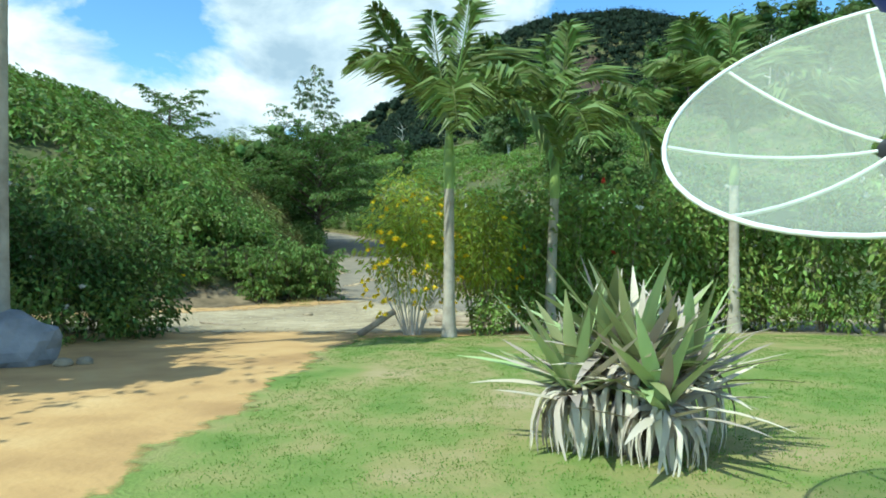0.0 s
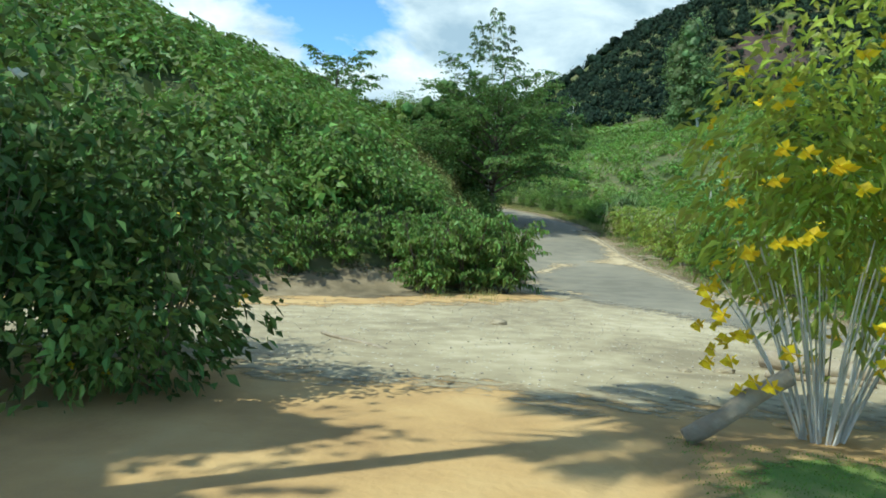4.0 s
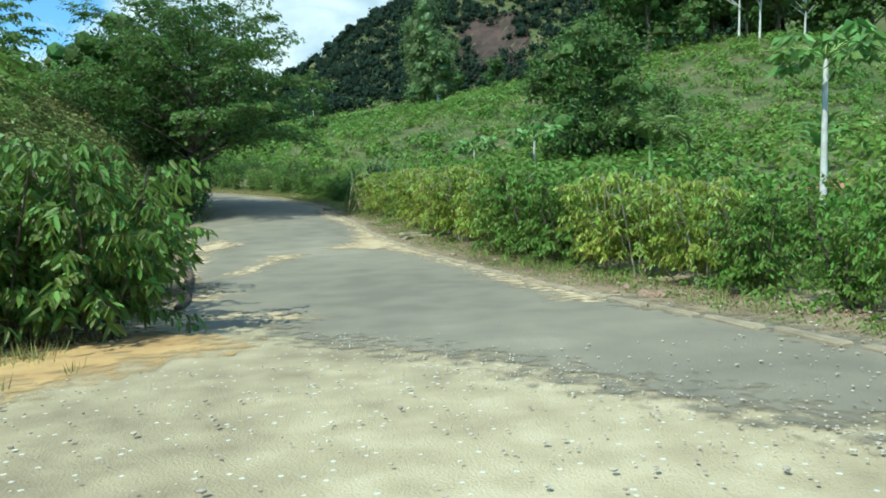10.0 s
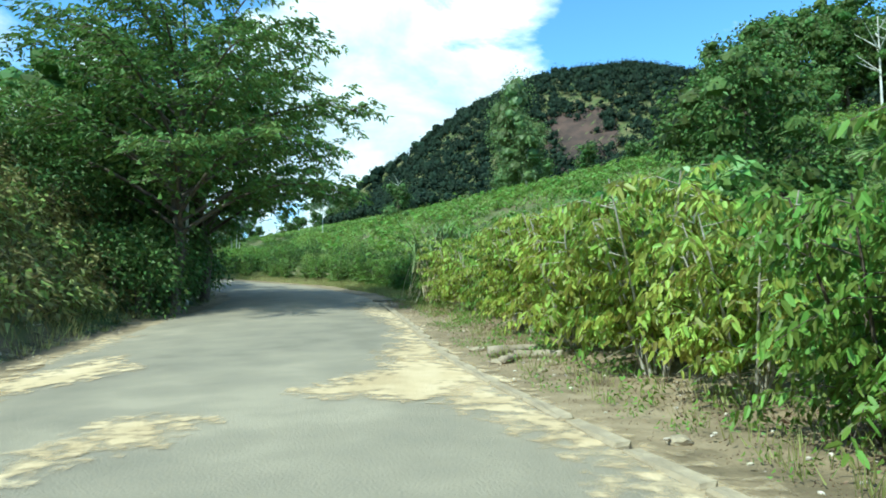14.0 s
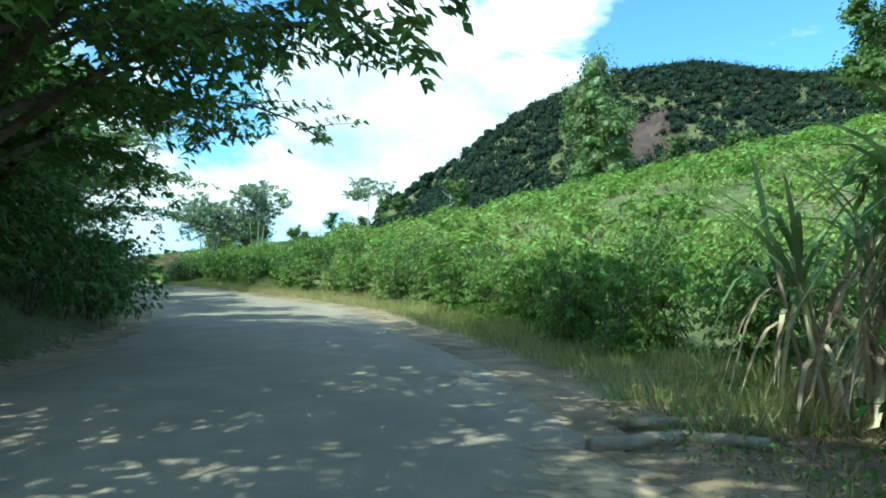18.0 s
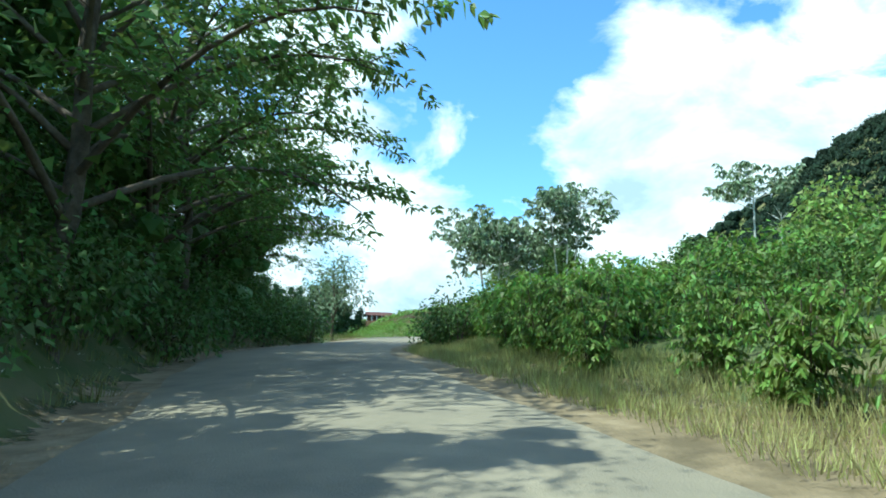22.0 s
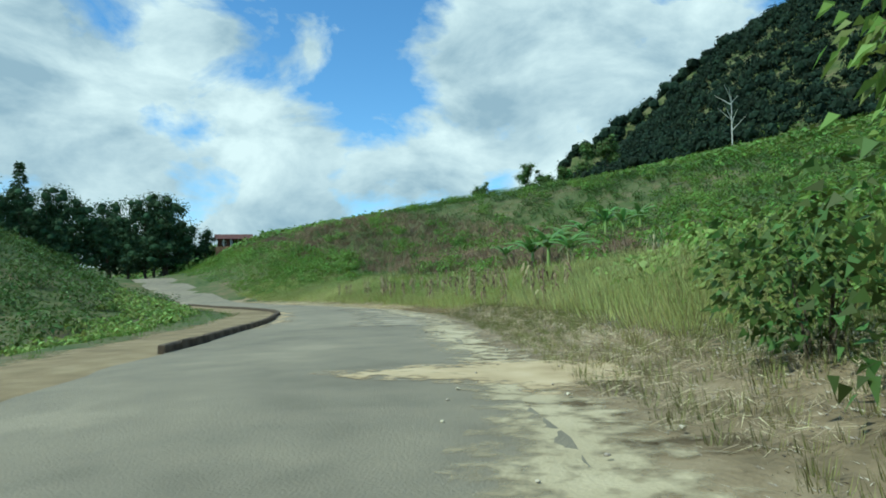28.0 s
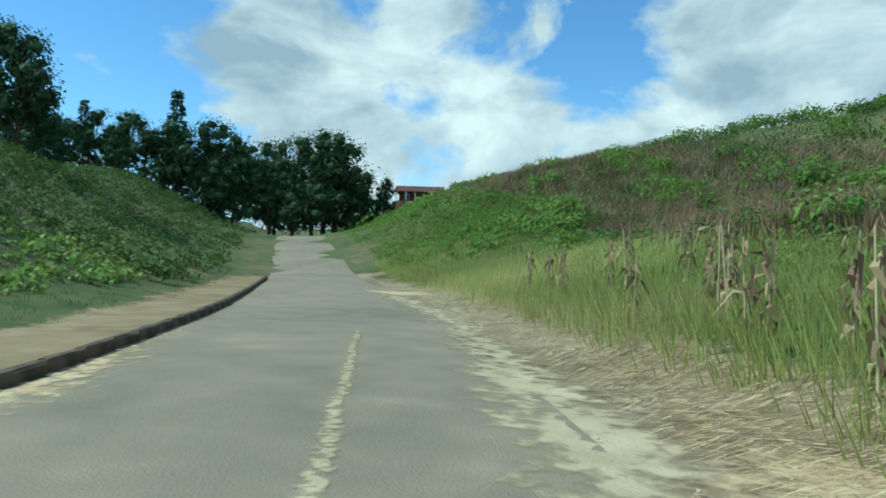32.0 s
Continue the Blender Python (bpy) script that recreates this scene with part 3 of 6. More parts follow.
def land(x, y):
    """Height of the ground."""
    x, y = np.asarray(x, float), np.asarray(y, float)
    d = lateral(x, y)
    z = road_z(y)
    # right of the road: terraces, then the long coffee slope
    lift = np.maximum(z - road_z(172.0), 0) * smooth(172, 180, y)
    z = z - lift * (1 - np.exp(-np.maximum(d - 6, 0) / 70))
    e = np.maximum(d - HALF - 1.6, 0)
    a = np.interp(y, [15, 35, 50, 75, 95, 115, 140, 180, 215, 270, 800], [0.0, 0.03, 0.07, 0.12, 0.18, 0.22, 0.245, 0.245, 0.245, 0.247, 0.25])
    crest = np.interp(y, [60, 120, 150, 185, 800], [72, 84, 98, 400, 2000])
    az = np.degrees(np.arctan2(x + 1, y - 28))
    crest = np.minimum(crest, 175 + 2000 * smooth(-9.5, -6.5, az))
    e = np.where(e < crest, e, crest + (e - crest) * -0.03)
    z = z + 400 * (1 - np.exp(-a * e / 400))
    z = z + 3.3 * smooth(6, 24, d) * (1 - smooth(32, 75, d)) * smooth(190, 225, y) * (1 - smooth(330, 420, y))
    # left of the road: steep bank, then the hill
    e = np.minimum(-d - HALF, (x + 5.3) * -0.70 + (y - 28.2) * 0.71)
    f = smooth(20, 30, y) * (1 - smooth(96, 122, y))
    z = z + f * ((1.4 + 1.3 * smooth(33, 46, y)) * smooth(0.7, 4.0, e) + 20 * (1 - np.exp(-np.maximum(e - 2.8, 0) / 28)))
    e = -d - HALF
    g = smooth(140, 172, y)
    z = z + g * 9.6 * smooth(2, 26, e) - (1 - g) * smooth(118, 130, y) * 0.9 * smooth(3, 9, e)
    # the wooded mountain
    r = np.hypot(x + 1, y - 28)
    az = np.degrees(np.arctan2(x + 1, y - 28))
    z = z + mountain(az) * smooth(330, 515, r) * (1 - 0.6 * smooth(560, 1000, r))
    return z


def land1(x, y):
    return float(land(x, y))


def steps(*spans):
    """Grid lines from (start, end, step) spans."""
    out_ = []
    for a, b, s in spans:
        out_ += list(np.arange(a, b, s))
    return np.array(out_ + [spans[-1][1]])


def grid_mesh(name, xs, ys, height, mat):
    gx, gy = np.meshgrid(xs, ys)
    v = np.stack([gx, gy, height(gx, gy)], -1).reshape(-1, 3)
    i = np.arange((len(ys) - 1) * (len(xs) - 1))
    r, c = i // (len(xs) - 1), i % (len(xs) - 1)
    o = r * len(xs) + c
    return mesh_from(name, v, np.stack([o, o + 1, o + len(xs) + 1, o + len(xs)], 1), mat, True)


def ground_height(x, y):
    z = land(x, y)
    d = np.abs(lateral(x, y))
    z = z - 0.16 * (1 - smooth(HALF + 1.8, HALF + 3.4, d)) * smooth(24, 30, y)
    rough_ = 0.06 * np.sin(x * 1.7 + 1.3 * np.sin(y * 1.1)) * np.sin(y * 1.9 + np.sin(x * 0.9))
    z = z - 0.06 * (1 - smooth(23, 27, y)) * (1 - smooth(26, 29, np.abs(x)))
    return z + rough_ * smooth(HALF + 0.5, HALF + 2.5, d) * smooth(26, 34, y)


ground = tagged(new("ground", grid_mesh("ground", steps((-2500, -300, 200), (-300, -90, 10), (-90, 24, 1.05), (24, 120, 4), (120, 700, 16), (700, 2700, 200)),
                steps((-1500, -200, 200), (-200, -10, 12), (-10, 180, 1.05), (180, 320, 4), (320, 900, 16), (900, 3100, 200)), ground_height, M["soil"])),
                "hilly ground of soil and rough grass", "ground", kind="structure")


def strip(name, ys, left, right, lift, mat, across=9):
    """A sheet along the road from offset left(y) to right(y), lifted off the land."""
    rows = []
    for y in ys:
        slope = road_x(y + 0.5) - road_x(y - 0.5)
        s = 1 / math.sqrt(1 + slope**2)
        for q in np.linspace(0, 1, across):
            even = left(y) * (1 - q) + right(y) * q
            off = float(true_off(y, even))
            rows.append((road_x(y) + off * s, y - off * s * slope, road_z(y - off * s * slope) + lift(y, even, q)))
    n = across
    f = [(i * n + k, i * n + k + 1, (i + 1) * n + k + 1, (i + 1) * n + k) for i in range(len(ys) - 1) for k in range(n - 1)]
    return mesh_from(name, rows, f, mat, True)


def wob(y, a, b=0.0):
    return a * (math.sin(y * 0.9 + b) + 0.6 * math.sin(y * 2.3 + 2 * b) + 0.4 * math.sin(y * 5.1 + b * 3)) / 2


road = tagged(new("road", strip("road", np.arange(28, 262, 0.6), lambda y: -HALF + wob(y, 0.18), lambda y: HALF + wob(y, 0.10, 2.0),
              lambda y, o, q: 0.03 - 0.07 * (1 - float(smooth(28, 31, y))) + 0.05 * (1 - (2 * q - 1) ** 2) * float(smooth(29, 38, y)), M["asphalt"])), "worn grey asphalt country road", "road", kind="structure")


# ---- plants: shared meshes ----
def shell_points(n, rx, ry, rz, r, inner=0.55):
    """Points in an ellipsoid, most of them near its skin."""
    v = unit(r.normal(size=(n, 3)))
    s = r.uniform(inner, 1.0, (n, 1)) ** 0.6
    return v * s * (rx, ry, rz), v


def bush_mesh(seed, height, width, leaves, length, leaf_w, mat, lumps=7, base=0.25, droop=0.5, plain=False):
    """A crown of drooping leaves on lumps, uneven, down to near the ground."""
    r = np.random.default_rng(seed)
    ps, ds = [], []
    for i in range(lumps):
        a = r.uniform(0, 2 * math.pi)
        q = r.uniform(0.0, 0.62)
        c = np.array([math.cos(a) * q * width / 2, math.sin(a) * q * width / 2, height * r.uniform(0.30 + base * 0.3, 0.80)])
        size = np.array([width * r.uniform(0.24, 0.36), width * r.uniform(0.24, 0.36), height * r.uniform(0.22, 0.36)])
        p, n = shell_points(leaves // lumps, *size, r)
        keep = p[:, 2] + c[2] > base * height * 0.3
        ps.append((p + c)[keep])
        ds.append(n[keep])
    p, n = np.concatenate(ps), np.concatenate(ds)
    d = n * (1, 1, 0.4) + r.normal(size=p.shape) * 0.45 + (0, 0, -0.25)
    v, f = (leaf_tris if plain else leaf_quads)(p, d, length, leaf_w, droop, r)
    return mesh_from("crown", v, f, mat)


def stems_mesh(seed, height, width, count, thick, mat):
    r = np.random.default_rng(seed)
    pieces = []
    for i in range(count):
        a = r.uniform(0, 2 * math.pi)
        q = r.uniform(0.15, 0.42) * width
        top = (math.cos(a) * q, math.sin(a) * q, height * r.uniform(0.6, 0.92))
        pieces.append(tube(bend((math.cos(a) * 0.08, math.sin(a) * 0.08, -0.15), top, -0.1, 5), np.linspace(thick, thick * 0.35, 5), 5))
    return mesh_from("stem", *join(*pieces), mat, True)


def bush(name, label, category, crown, stems, at, turn=0.0, size=1.0, group="", high=1.0):
    ob = thing(name, label, category, at, group)
    ob.rotation_euler[2] = turn
    ob.scale = (size, size, size * high)
    part("crown", crown, ob)
    if stems:
        part("stem", stems, ob)
    return ob


def plant_rows(name, label, category, crowns, stems, spots, group, low=0.8, high=1.2, sink=0.05):
    for x, y in spots:
        i = int(rng.integers(len(crowns)))
        bush(name, label, category, crowns[i], stems[i % len(stems)] if stems else None, (x, y, land1(x, y) - sink), rng.uniform(0, 6.28),
             rng.uniform(low, high), group, rng.uniform(0.9, 1.12))




def coffee_mesh(seed, height, stems, laterals, pairs, length, leaf_w, leaf, reach=0.75, bare=0.12, stem="bark"):
    """Upright stems with drooping side branches that carry leaves in hanging pairs; two meshes."""
    r = np.random.default_rng(seed)
    wood, ps, ds = [], [], []
    for i in range(stems):
        a = i * 2.4 + r.uniform(-0.4, 0.4)
        top = np.array([math.cos(a) * height * 0.30, math.sin(a) * height * 0.30, height * r.uniform(0.78, 1.0)])
        line = bend((math.cos(a) * 0.07, math.sin(a) * 0.07, -0.15), top, -0.06, 6)
        wood.append(tube(line, np.linspace(0.022, 0.008, 6), 5))
        for k in range(laterals):
            s = r.uniform(0.22, 1.0)
            b = line[0] * (1 - s) + line[-1] * s
            c = r.uniform(0, 6.283)
            n = height * reach * r.uniform(0.30, 0.62) * (1.15 - 0.55 * s)
            end = b + (math.cos(c) * n, math.sin(c) * n, r.uniform(-0.28, 0.22) * n)
            twig = bend(b, end, -0.12 * n, 5)
            if k % 2 == 0:
                wood.append(tube(twig[::2], (0.007, 0.005, 0.003), 3))
            for q in np.linspace(0.25, 1.0, pairs):
                p = b * (1 - q) + end * q + (0, 0, 0.12 * n * math.sin(q * math.pi))
                for side in (-1, 1):
                    ps.append(p)
                    ds.append((math.cos(c + side * 1.15) * 0.75, math.sin(c + side * 1.15) * 0.75, r.uniform(-0.95, -0.15)))
    p, d = np.array(ps), np.array(ds) + r.normal(size=(len(ds), 3)) * 0.22
    p = p + r.normal(size=p.shape) * 0.02
    low = p[:, 2] > bare
    v, f = leaf_ovals(p[low], d[low], length, leaf_w, 0.30, r)
    return mesh_from("crown", v, f, leaf), mesh_from("stem", *join(*wood), M[stem], True)


COFFEE2 = [coffee_mesh(10 + i, 1.9, 6, 20, 10, 0.125, 0.047, M["coffee"]) for i in range(3)]
PALE2 = [coffee_mesh(20 + i, 2.2, 7, 22, 12, 0.112, 0.041, M["coffee_pale"], 0.75, 0.42, "palm_trunk") for i in range(3)]
FRESH2 = [coffee_mesh(25 + i, 2.2, 7, 22, 12, 0.102, 0.041, M["coffee_fresh"]) for i in range(2)]
COFFEE, COFFEE_STEMS = [c[0] for c in COFFEE2], [c[1] for c in COFFEE2]
COFFEE_PALE, PALE_STEMS = [c[0] for c in PALE2 + FRESH2], [c[1] for c in PALE2 + FRESH2]
SHRUB = [bush_mesh(40 + i, 2.2, 2.6, 1250, 0.15, 0.09, M["broad"], 12, 0.0, 0.2, True) for i in range(3)]
LIGHT_SHRUB = [bush_mesh(45 + i, 2.5, 2.4, 1400, 0.15, 0.085, M["hedge"], 12, 0.0, 0.25, True) for i in range(2)]
FAR_COFFEE = [bush_mesh(140 + i, 2.0, 2.2, 760, 0.21, 0.11, M["coffee_fresh"], 9, 0.0, 0.4, True) for i in range(2)]
BANK_COFFEE = [bush_mesh(150 + i, 2.0, 2.2, 760, 0.21, 0.11, M["coffee"], 9, 0.0, 0.4, True) for i in range(2)]
HEDGE = [bush_mesh(50 + i, 2.5, 1.9, 2300, 0.13, 0.07, M["hedge"], 14, -0.2, 0.25) for i in range(3)]
DARK_HEDGE = [bush_mesh(55 + i, 3.0, 2.8, 3400, 0.14, 0.08, M["broad"], 16, -0.4, 0.25) for i in range(2)]
HEDGE_STEMS = [stems_mesh(60 + i, 2.3, 1.6, 16, 0.011, M["wood"]) for i in range(2)]
SHRUB_STEMS = [stems_mesh(160 + i, 1.7, 1.6, 9, 0.02, M["bark"]) for i in range(2)]
ALLAMANDA = [bush_mesh(70 + i, 2.9, 1.9, 3000, 0.12, 0.045, M["yellowleaf"], 13, 0.45, 0.3) for i in range(2)]
SNAG = [stems_mesh(64 + i, 1.5, 1.9, 34, 0.012, M["pale_bark"]) for i in range(1)]


def bloom_mesh(seed, mat, size=0.07):
    """One five-petalled flower."""
    r = np.random.default_rng(seed)
    a = np.arange(5) * 2 * math.pi / 5
    d = np.stack([np.cos(a), np.sin(a), np.full(5, 0.35)], -1)
    v, f = leaf_quads(np.zeros((5, 3)), d, size, size * 0.95, 0.0, r)
    return mesh_from("bloom", v, f, mat)


BLOOMS = {k: bloom_mesh(3, M[k]) for k in ("petal", "white_petal", "red_petal")}


def flowers(ob, width, height, count, kind, seed, low=0.25):
    """Flowers on the skin of a shrub, each a part of it."""
    r = np.random.default_rng(seed)
    for i in range(count):
        a, s = r.uniform(0, 6.283), r.uniform(0.42, 0.55)
        z = r.uniform(low, 0.95)
        b = part("bloom", BLOOMS[kind], ob)
        q = width * s * math.sqrt(max(0.1, 1 - (abs(z - 0.5) * 1.6) ** 2))
        b.location = (math.cos(a) * q, math.sin(a) * q, height * z)
        b.rotation_euler = (r.uniform(0.6, 1.4), 0, a + math.pi / 2)


def limb_tree(seed, height, spread, trunk_r, limbs, clump, leaves, length, leaf_w, bark, leaf, flat=0.5, fork=0.35, lean=(0, 0), droop=0.3, twigs=3, core=0.0):
    """Trunk, limbs and a crown of leaf clumps at the limbs' ends; returns two meshes."""
    r = np.random.default_rng(seed)
    pieces, ends = [], []
    top = np.array([lean[0], lean[1], height * 0.72])
    trunk = bend((0, 0, -0.4), top, 0, 7)
    trunk[1:-1, :2] += r.normal(size=(5, 2)) * height * 0.012
    pieces.append(tube(trunk, np.linspace(trunk_r, trunk_r * 0.35, 7), 8))
    for i in range(limbs):
        s = r.uniform(fork, 1.0)
        a = i * 2.4 + r.uniform(-0.5, 0.5)
        start = trunk[0] * (1 - s) + trunk[-1] * s
        reach = spread * r.uniform(0.55, 1.0) * (1.15 - 0.45 * s)
        rise = height * (0.10 + 0.22 * r.random()) * (0.6 + 0.7 * s)
        end = start + (math.cos(a) * reach, math.sin(a) * reach, rise)
        line = bend(start, end, -0.10 * reach, 6)
        rad = trunk_r * 0.42 * (1.1 - 0.6 * s)
        pieces.append(tube(line, np.linspace(rad, rad * 0.25, 6), 5))
        ends.append(end)
        for k in range(twigs):
            q = r.uniform(0.35, 0.95)
            b = start * (1 - q) + end * q
            t = b + r.normal(size=3) * (reach * 0.28, reach * 0.28, height * 0.05) + (0, 0, height * 0.03)
            pieces.append(tube(bend(b, t, 0, 3), np.linspace(rad * 0.35, rad * 0.12, 3), 4))
            ends.append(t)
    ps, ds = [], []
    per = max(3, leaves // len(ends))
    for e in ends:
        size = clump * r.uniform(0.7, 1.3)
        p, n = shell_points(per, size, size, size * flat, r, 0.25)
        ps.append(p + e)
        ds.append(n)
    p, n = np.concatenate(ps), np.concatenate(ds)
    d = n * (1, 1, 0.3) + r.normal(size=p.shape) * 0.5
    crown = leaf_quads(p, d, length, leaf_w, droop, r)
    if core:
        balls = [as_tris(crown)]
        for i, e in enumerate(ends):
            b, f = lump(seed + i)
            balls.append((b * (clump * core, clump * core, clump * core * flat) + e, f))
        crown = join(*balls)
    return mesh_from("trunk", *join(*pieces), bark, True), mesh_from("crown", *crown, leaf)


def feather_tree(seed, height, reach, limbs, branchlets, nodes, length, width, fill, low=0.22):
    """A wide tree whose long level limbs carry flat drooping sprays of small leaves in pairs."""
    r = np.random.default_rng(seed)
    wood, ps, ds, fp = [], [], [], []
    top = np.array([0.3, 0.2, height * 0.70])
    trunk = bend((0, 0, -0.6), top, 0, 7)
    trunk[1:-1, :2] += r.normal(size=(5, 2)) * 0.14
    wood.append(tube(trunk, np.linspace(0.21, 0.09, 7), 8))
    for i in range(limbs):
        s = low + (1 - low) * (i + 0.5) / limbs
        a = i * 2.4 + r.uniform(-0.3, 0.3)
        b = trunk[0] * (1 - s) + trunk[-1] * s
        n = reach * r.uniform(0.68, 1.0) * (1.05 - 0.50 * max(0.0, s - 0.4) / 0.6)
        out_ = np.array([math.cos(a), math.sin(a), 0.0])
        end = b + out_ * n + (0, 0, height * (0.05 + 0.27 * s * r.uniform(0.6, 1.1)))
        line = bend(b, end, -0.13 * n, 9)
        line[-3:, 2] -= np.array((0.0, 0.1, 0.35)) * n * 0.12
        wood.append(tube(line, np.linspace(0.085 * (1.15 - 0.6 * s), 0.012, 9), 5))
        for k in range(branchlets):
            q = 0.26 + 0.74 * (k + 0.7) / branchlets
            j = min(7, int(q * 8))
            c = line[j] * (1 - (q * 8 - j)) + line[j + 1] * (q * 8 - j)
            w = a + (1 if k % 2 else -1) * r.uniform(0.45, 1.15)
            m = reach * 0.25 * r.uniform(0.6, 1.15) * (1.2 - 0.45 * q)
            tip = c + (math.cos(w) * m, math.sin(w) * m, m * r.uniform(-0.32, 0.18))
            if k % 2 == 0:
                wood.append(tube(bend(c, tip, -0.05, 3), (0.016, 0.011, 0.005), 3))
            u = np.linspace(0.12, 1.0, nodes)[:, None]
            pts_ = c * (1 - u) + tip * u + (0, 0, 0.08 * m) * np.sin(u * math.pi)
            pts_ = pts_ + r.normal(size=pts_.shape) * (0.10, 0.10, 0.07)
            for side in (-1, 1):
                ang = w + side * r.uniform(0.7, 1.3, nodes)
                ps.append(pts_)
                ds.append(np.stack([np.cos(ang), np.sin(ang), r.uniform(-0.65, 0.12, nodes)], -1))
        for k in range(fill):
            q = r.uniform(0.15, 0.7)
            fp.append(b * (1 - q) + end * q + (0, 0, 0.1 * n * math.sin(q * math.pi)) + r.normal(size=3) * (0.6, 0.6, 0.3))
    p, d = np.concatenate(ps), np.concatenate(ds)
    crown = as_tris(leaf_quads(p, d, length, width, 0.22, r))
    fp = np.array(fp)
    inner = leaf_tris(fp, r.normal(size=fp.shape) * (1, 1, 0.45), 0.27, 0.17, 0.2, r)
    return mesh_from("trunk", *join(*wood), M["bark"], True), mesh_from("crown", *join(crown, inner), M["feather"])


def tree(name, label, meshes, x, y, turn=0.0, size=1.0, group="", z=None, category="tree"):
    ob = thing(name, label, category, (x, y, land1(x, y) if z is None else z), group)
    ob.rotation_euler[2] = turn
    ob.scale = (size, size, size)
    part("trunk", meshes[0], ob)
    part("crown", meshes[1], ob)
    return ob


# ---- yard: drive, lawn, junction ----
def patch(name, outline, lift, mat, step=0.35, rough_edge=0.25, height=None):
    """A sheet over the land inside an outline of corners; each vertex knows how far inside it lies."""
    poly = np.array(outline, float)
    lo, hi = poly.min(0) - 1, poly.max(0) + 1
    xs, ys = np.arange(lo[0], hi[0], step), np.arange(lo[1], hi[1], step)
    gx, gy = np.meshgrid(xs, ys)
    wx = gx + rough_edge * (np.sin(gy * 2.1 + 3 * np.sin(gx * 0.7)) + 0.7 * np.sin(gy * 5.3 + gx * 3.1))
    wy = gy + rough_edge * (np.sin(gx * 2.3 + 1.0) + 0.7 * np.sin(gx * 6.1 + gy * 2.0))
    inside, gap = np.zeros(gx.shape, bool), np.full(gx.shape, 1e9)
    for (x0, y0), (x1, y1) in zip(poly, np.roll(poly, -1, 0)):
        cross = (y0 > wy) != (y1 > wy)
        with np.errstate(divide="ignore", invalid="ignore"):
            inside ^= cross & (wx < (x1 - x0) * (wy - y0) / (y1 - y0 + 1e-12) + x0)
        q = np.clip(((wx - x0) * (x1 - x0) + (wy - y0) * (y1 - y0)) / ((x1 - x0) ** 2 + (y1 - y0) ** 2 + 1e-12), 0, 1)
        gap = np.minimum(gap, np.hypot(wx - x0 - q * (x1 - x0), wy - y0 - q * (y1 - y0)))
    inset = np.where(inside, gap, -gap).ravel()
    h = (height or ground_height)(gx, gy) + lift
    v = np.stack([gx, gy, h], -1).reshape(-1, 3)
    i = np.arange((len(ys) - 1) * (len(xs) - 1))
    o = i // (len(xs) - 1) * len(xs) + i % (len(xs) - 1)
    quad = np.stack([o, o + 1, o + len(xs) + 1, o + len(xs)], 1)
    quad = quad[inset[quad].max(1) > -1.2 * step]
    used, flat = np.unique(quad, return_inverse=True)
    me = mesh_from(name, v[used], flat.reshape(-1, 4), mat, True)
    att = me.attributes.new("inset", "FLOAT", "POINT")
    att.data.foreach_set("value", inset[used].astype(np.float32))
    return me


def flat_land(x, y):
    return road_z(y) + 0 * x


def road_top(x, y):
    d = np.clip(lateral(x, y) / HALF, -1, 1)
    return road_z(y) + 0.03 - 0.07 * (1 - smooth(28, 31, y)) + 0.05 * (1 - d**2) * smooth(29, 38, y) - 0.013 * smooth(HALF - 0.05, HALF + 0.15, np.abs(lateral(x, y)))


drive = tagged(new("driveway", patch("driveway", [(-30, -9), (27, -9), (27, 15), (3, 16), (1.5, 19.5), (-4, 21.5), (-13, 20), (-30, 10)], 0.0, M["dirt_edge"], 0.4, 0.1, land)),
               "ochre dirt farm driveway", "driveway", kind="structure")
lawn = tagged(new("lawn", patch("lawn", [(-2.0, -8.5), (-2.05, 5.5), (-1.95, 8), (-1.9, 12.2), (-1.2, 13.8), (1, 14.4), (3, 15.0), (8, 15.0), (26.5, 14), (26.5, -8.5)], 0.015, M["lawn_edge"], 0.22, 0.09, land)),
              "short green lawn with worn brown patches", "lawn", kind="structure")
gravel = tagged(new("gravel_apron", patch("gravel", [(-29, 7), (-13, 14.8), (-6, 15.6), (-1.2, 15.4), (3, 16.4), (12, 9), (26, 4), (26, 14), (6, 25.0), (3, 28), (1.2, 31), (-2.2, 34), (-5.3, 34.5), (-5.4, 28.3), (-11, 22.8), (-29, 14)], 0.008, M["gravel_edge"], 0.25, 0.2, flat_land)),
                "pale gravel apron at the road junction", "gravel", kind="structure")
side_road = tagged(new("side_road", patch("side_road", [(15, 6), (20, 9), (3.3, 24.8), (2.4, 27), (1.4, 31), (-3.6, 31), (-2.9, 28.6), (-0.9, 26.4), (2.4, 22.0)], 0.02, M["asphalt_edge"], 0.25, 0.10, flat_land)),
                   "worn asphalt of the road beside the junction", "road", kind="structure")

fringe = tagged(new("dirt_fringe", patch("dirt_fringe", [(-29, 9.2), (-12, 21.2), (-7.0, 24.6), (-4.8, 26.8), (-3.4, 28.2), (-5.2, 29.4), (-11, 23.6), (-29, 11.6)], 0.02, M["fringe_edge"], 0.2, 0.15, flat_land)),
                "ochre dirt along the edge of the gravel", "dirt", kind="structure")

# sandy edges, washed patches and worn paint on the road
def road_patch(name, label, outline, mat, lift=0.005, step=0.2, edge=0.10):
    return tagged(new(name, patch(name, outline, lift, M[mat + "_edge"], step, edge, road_top)), label, "road surface", kind="structure")


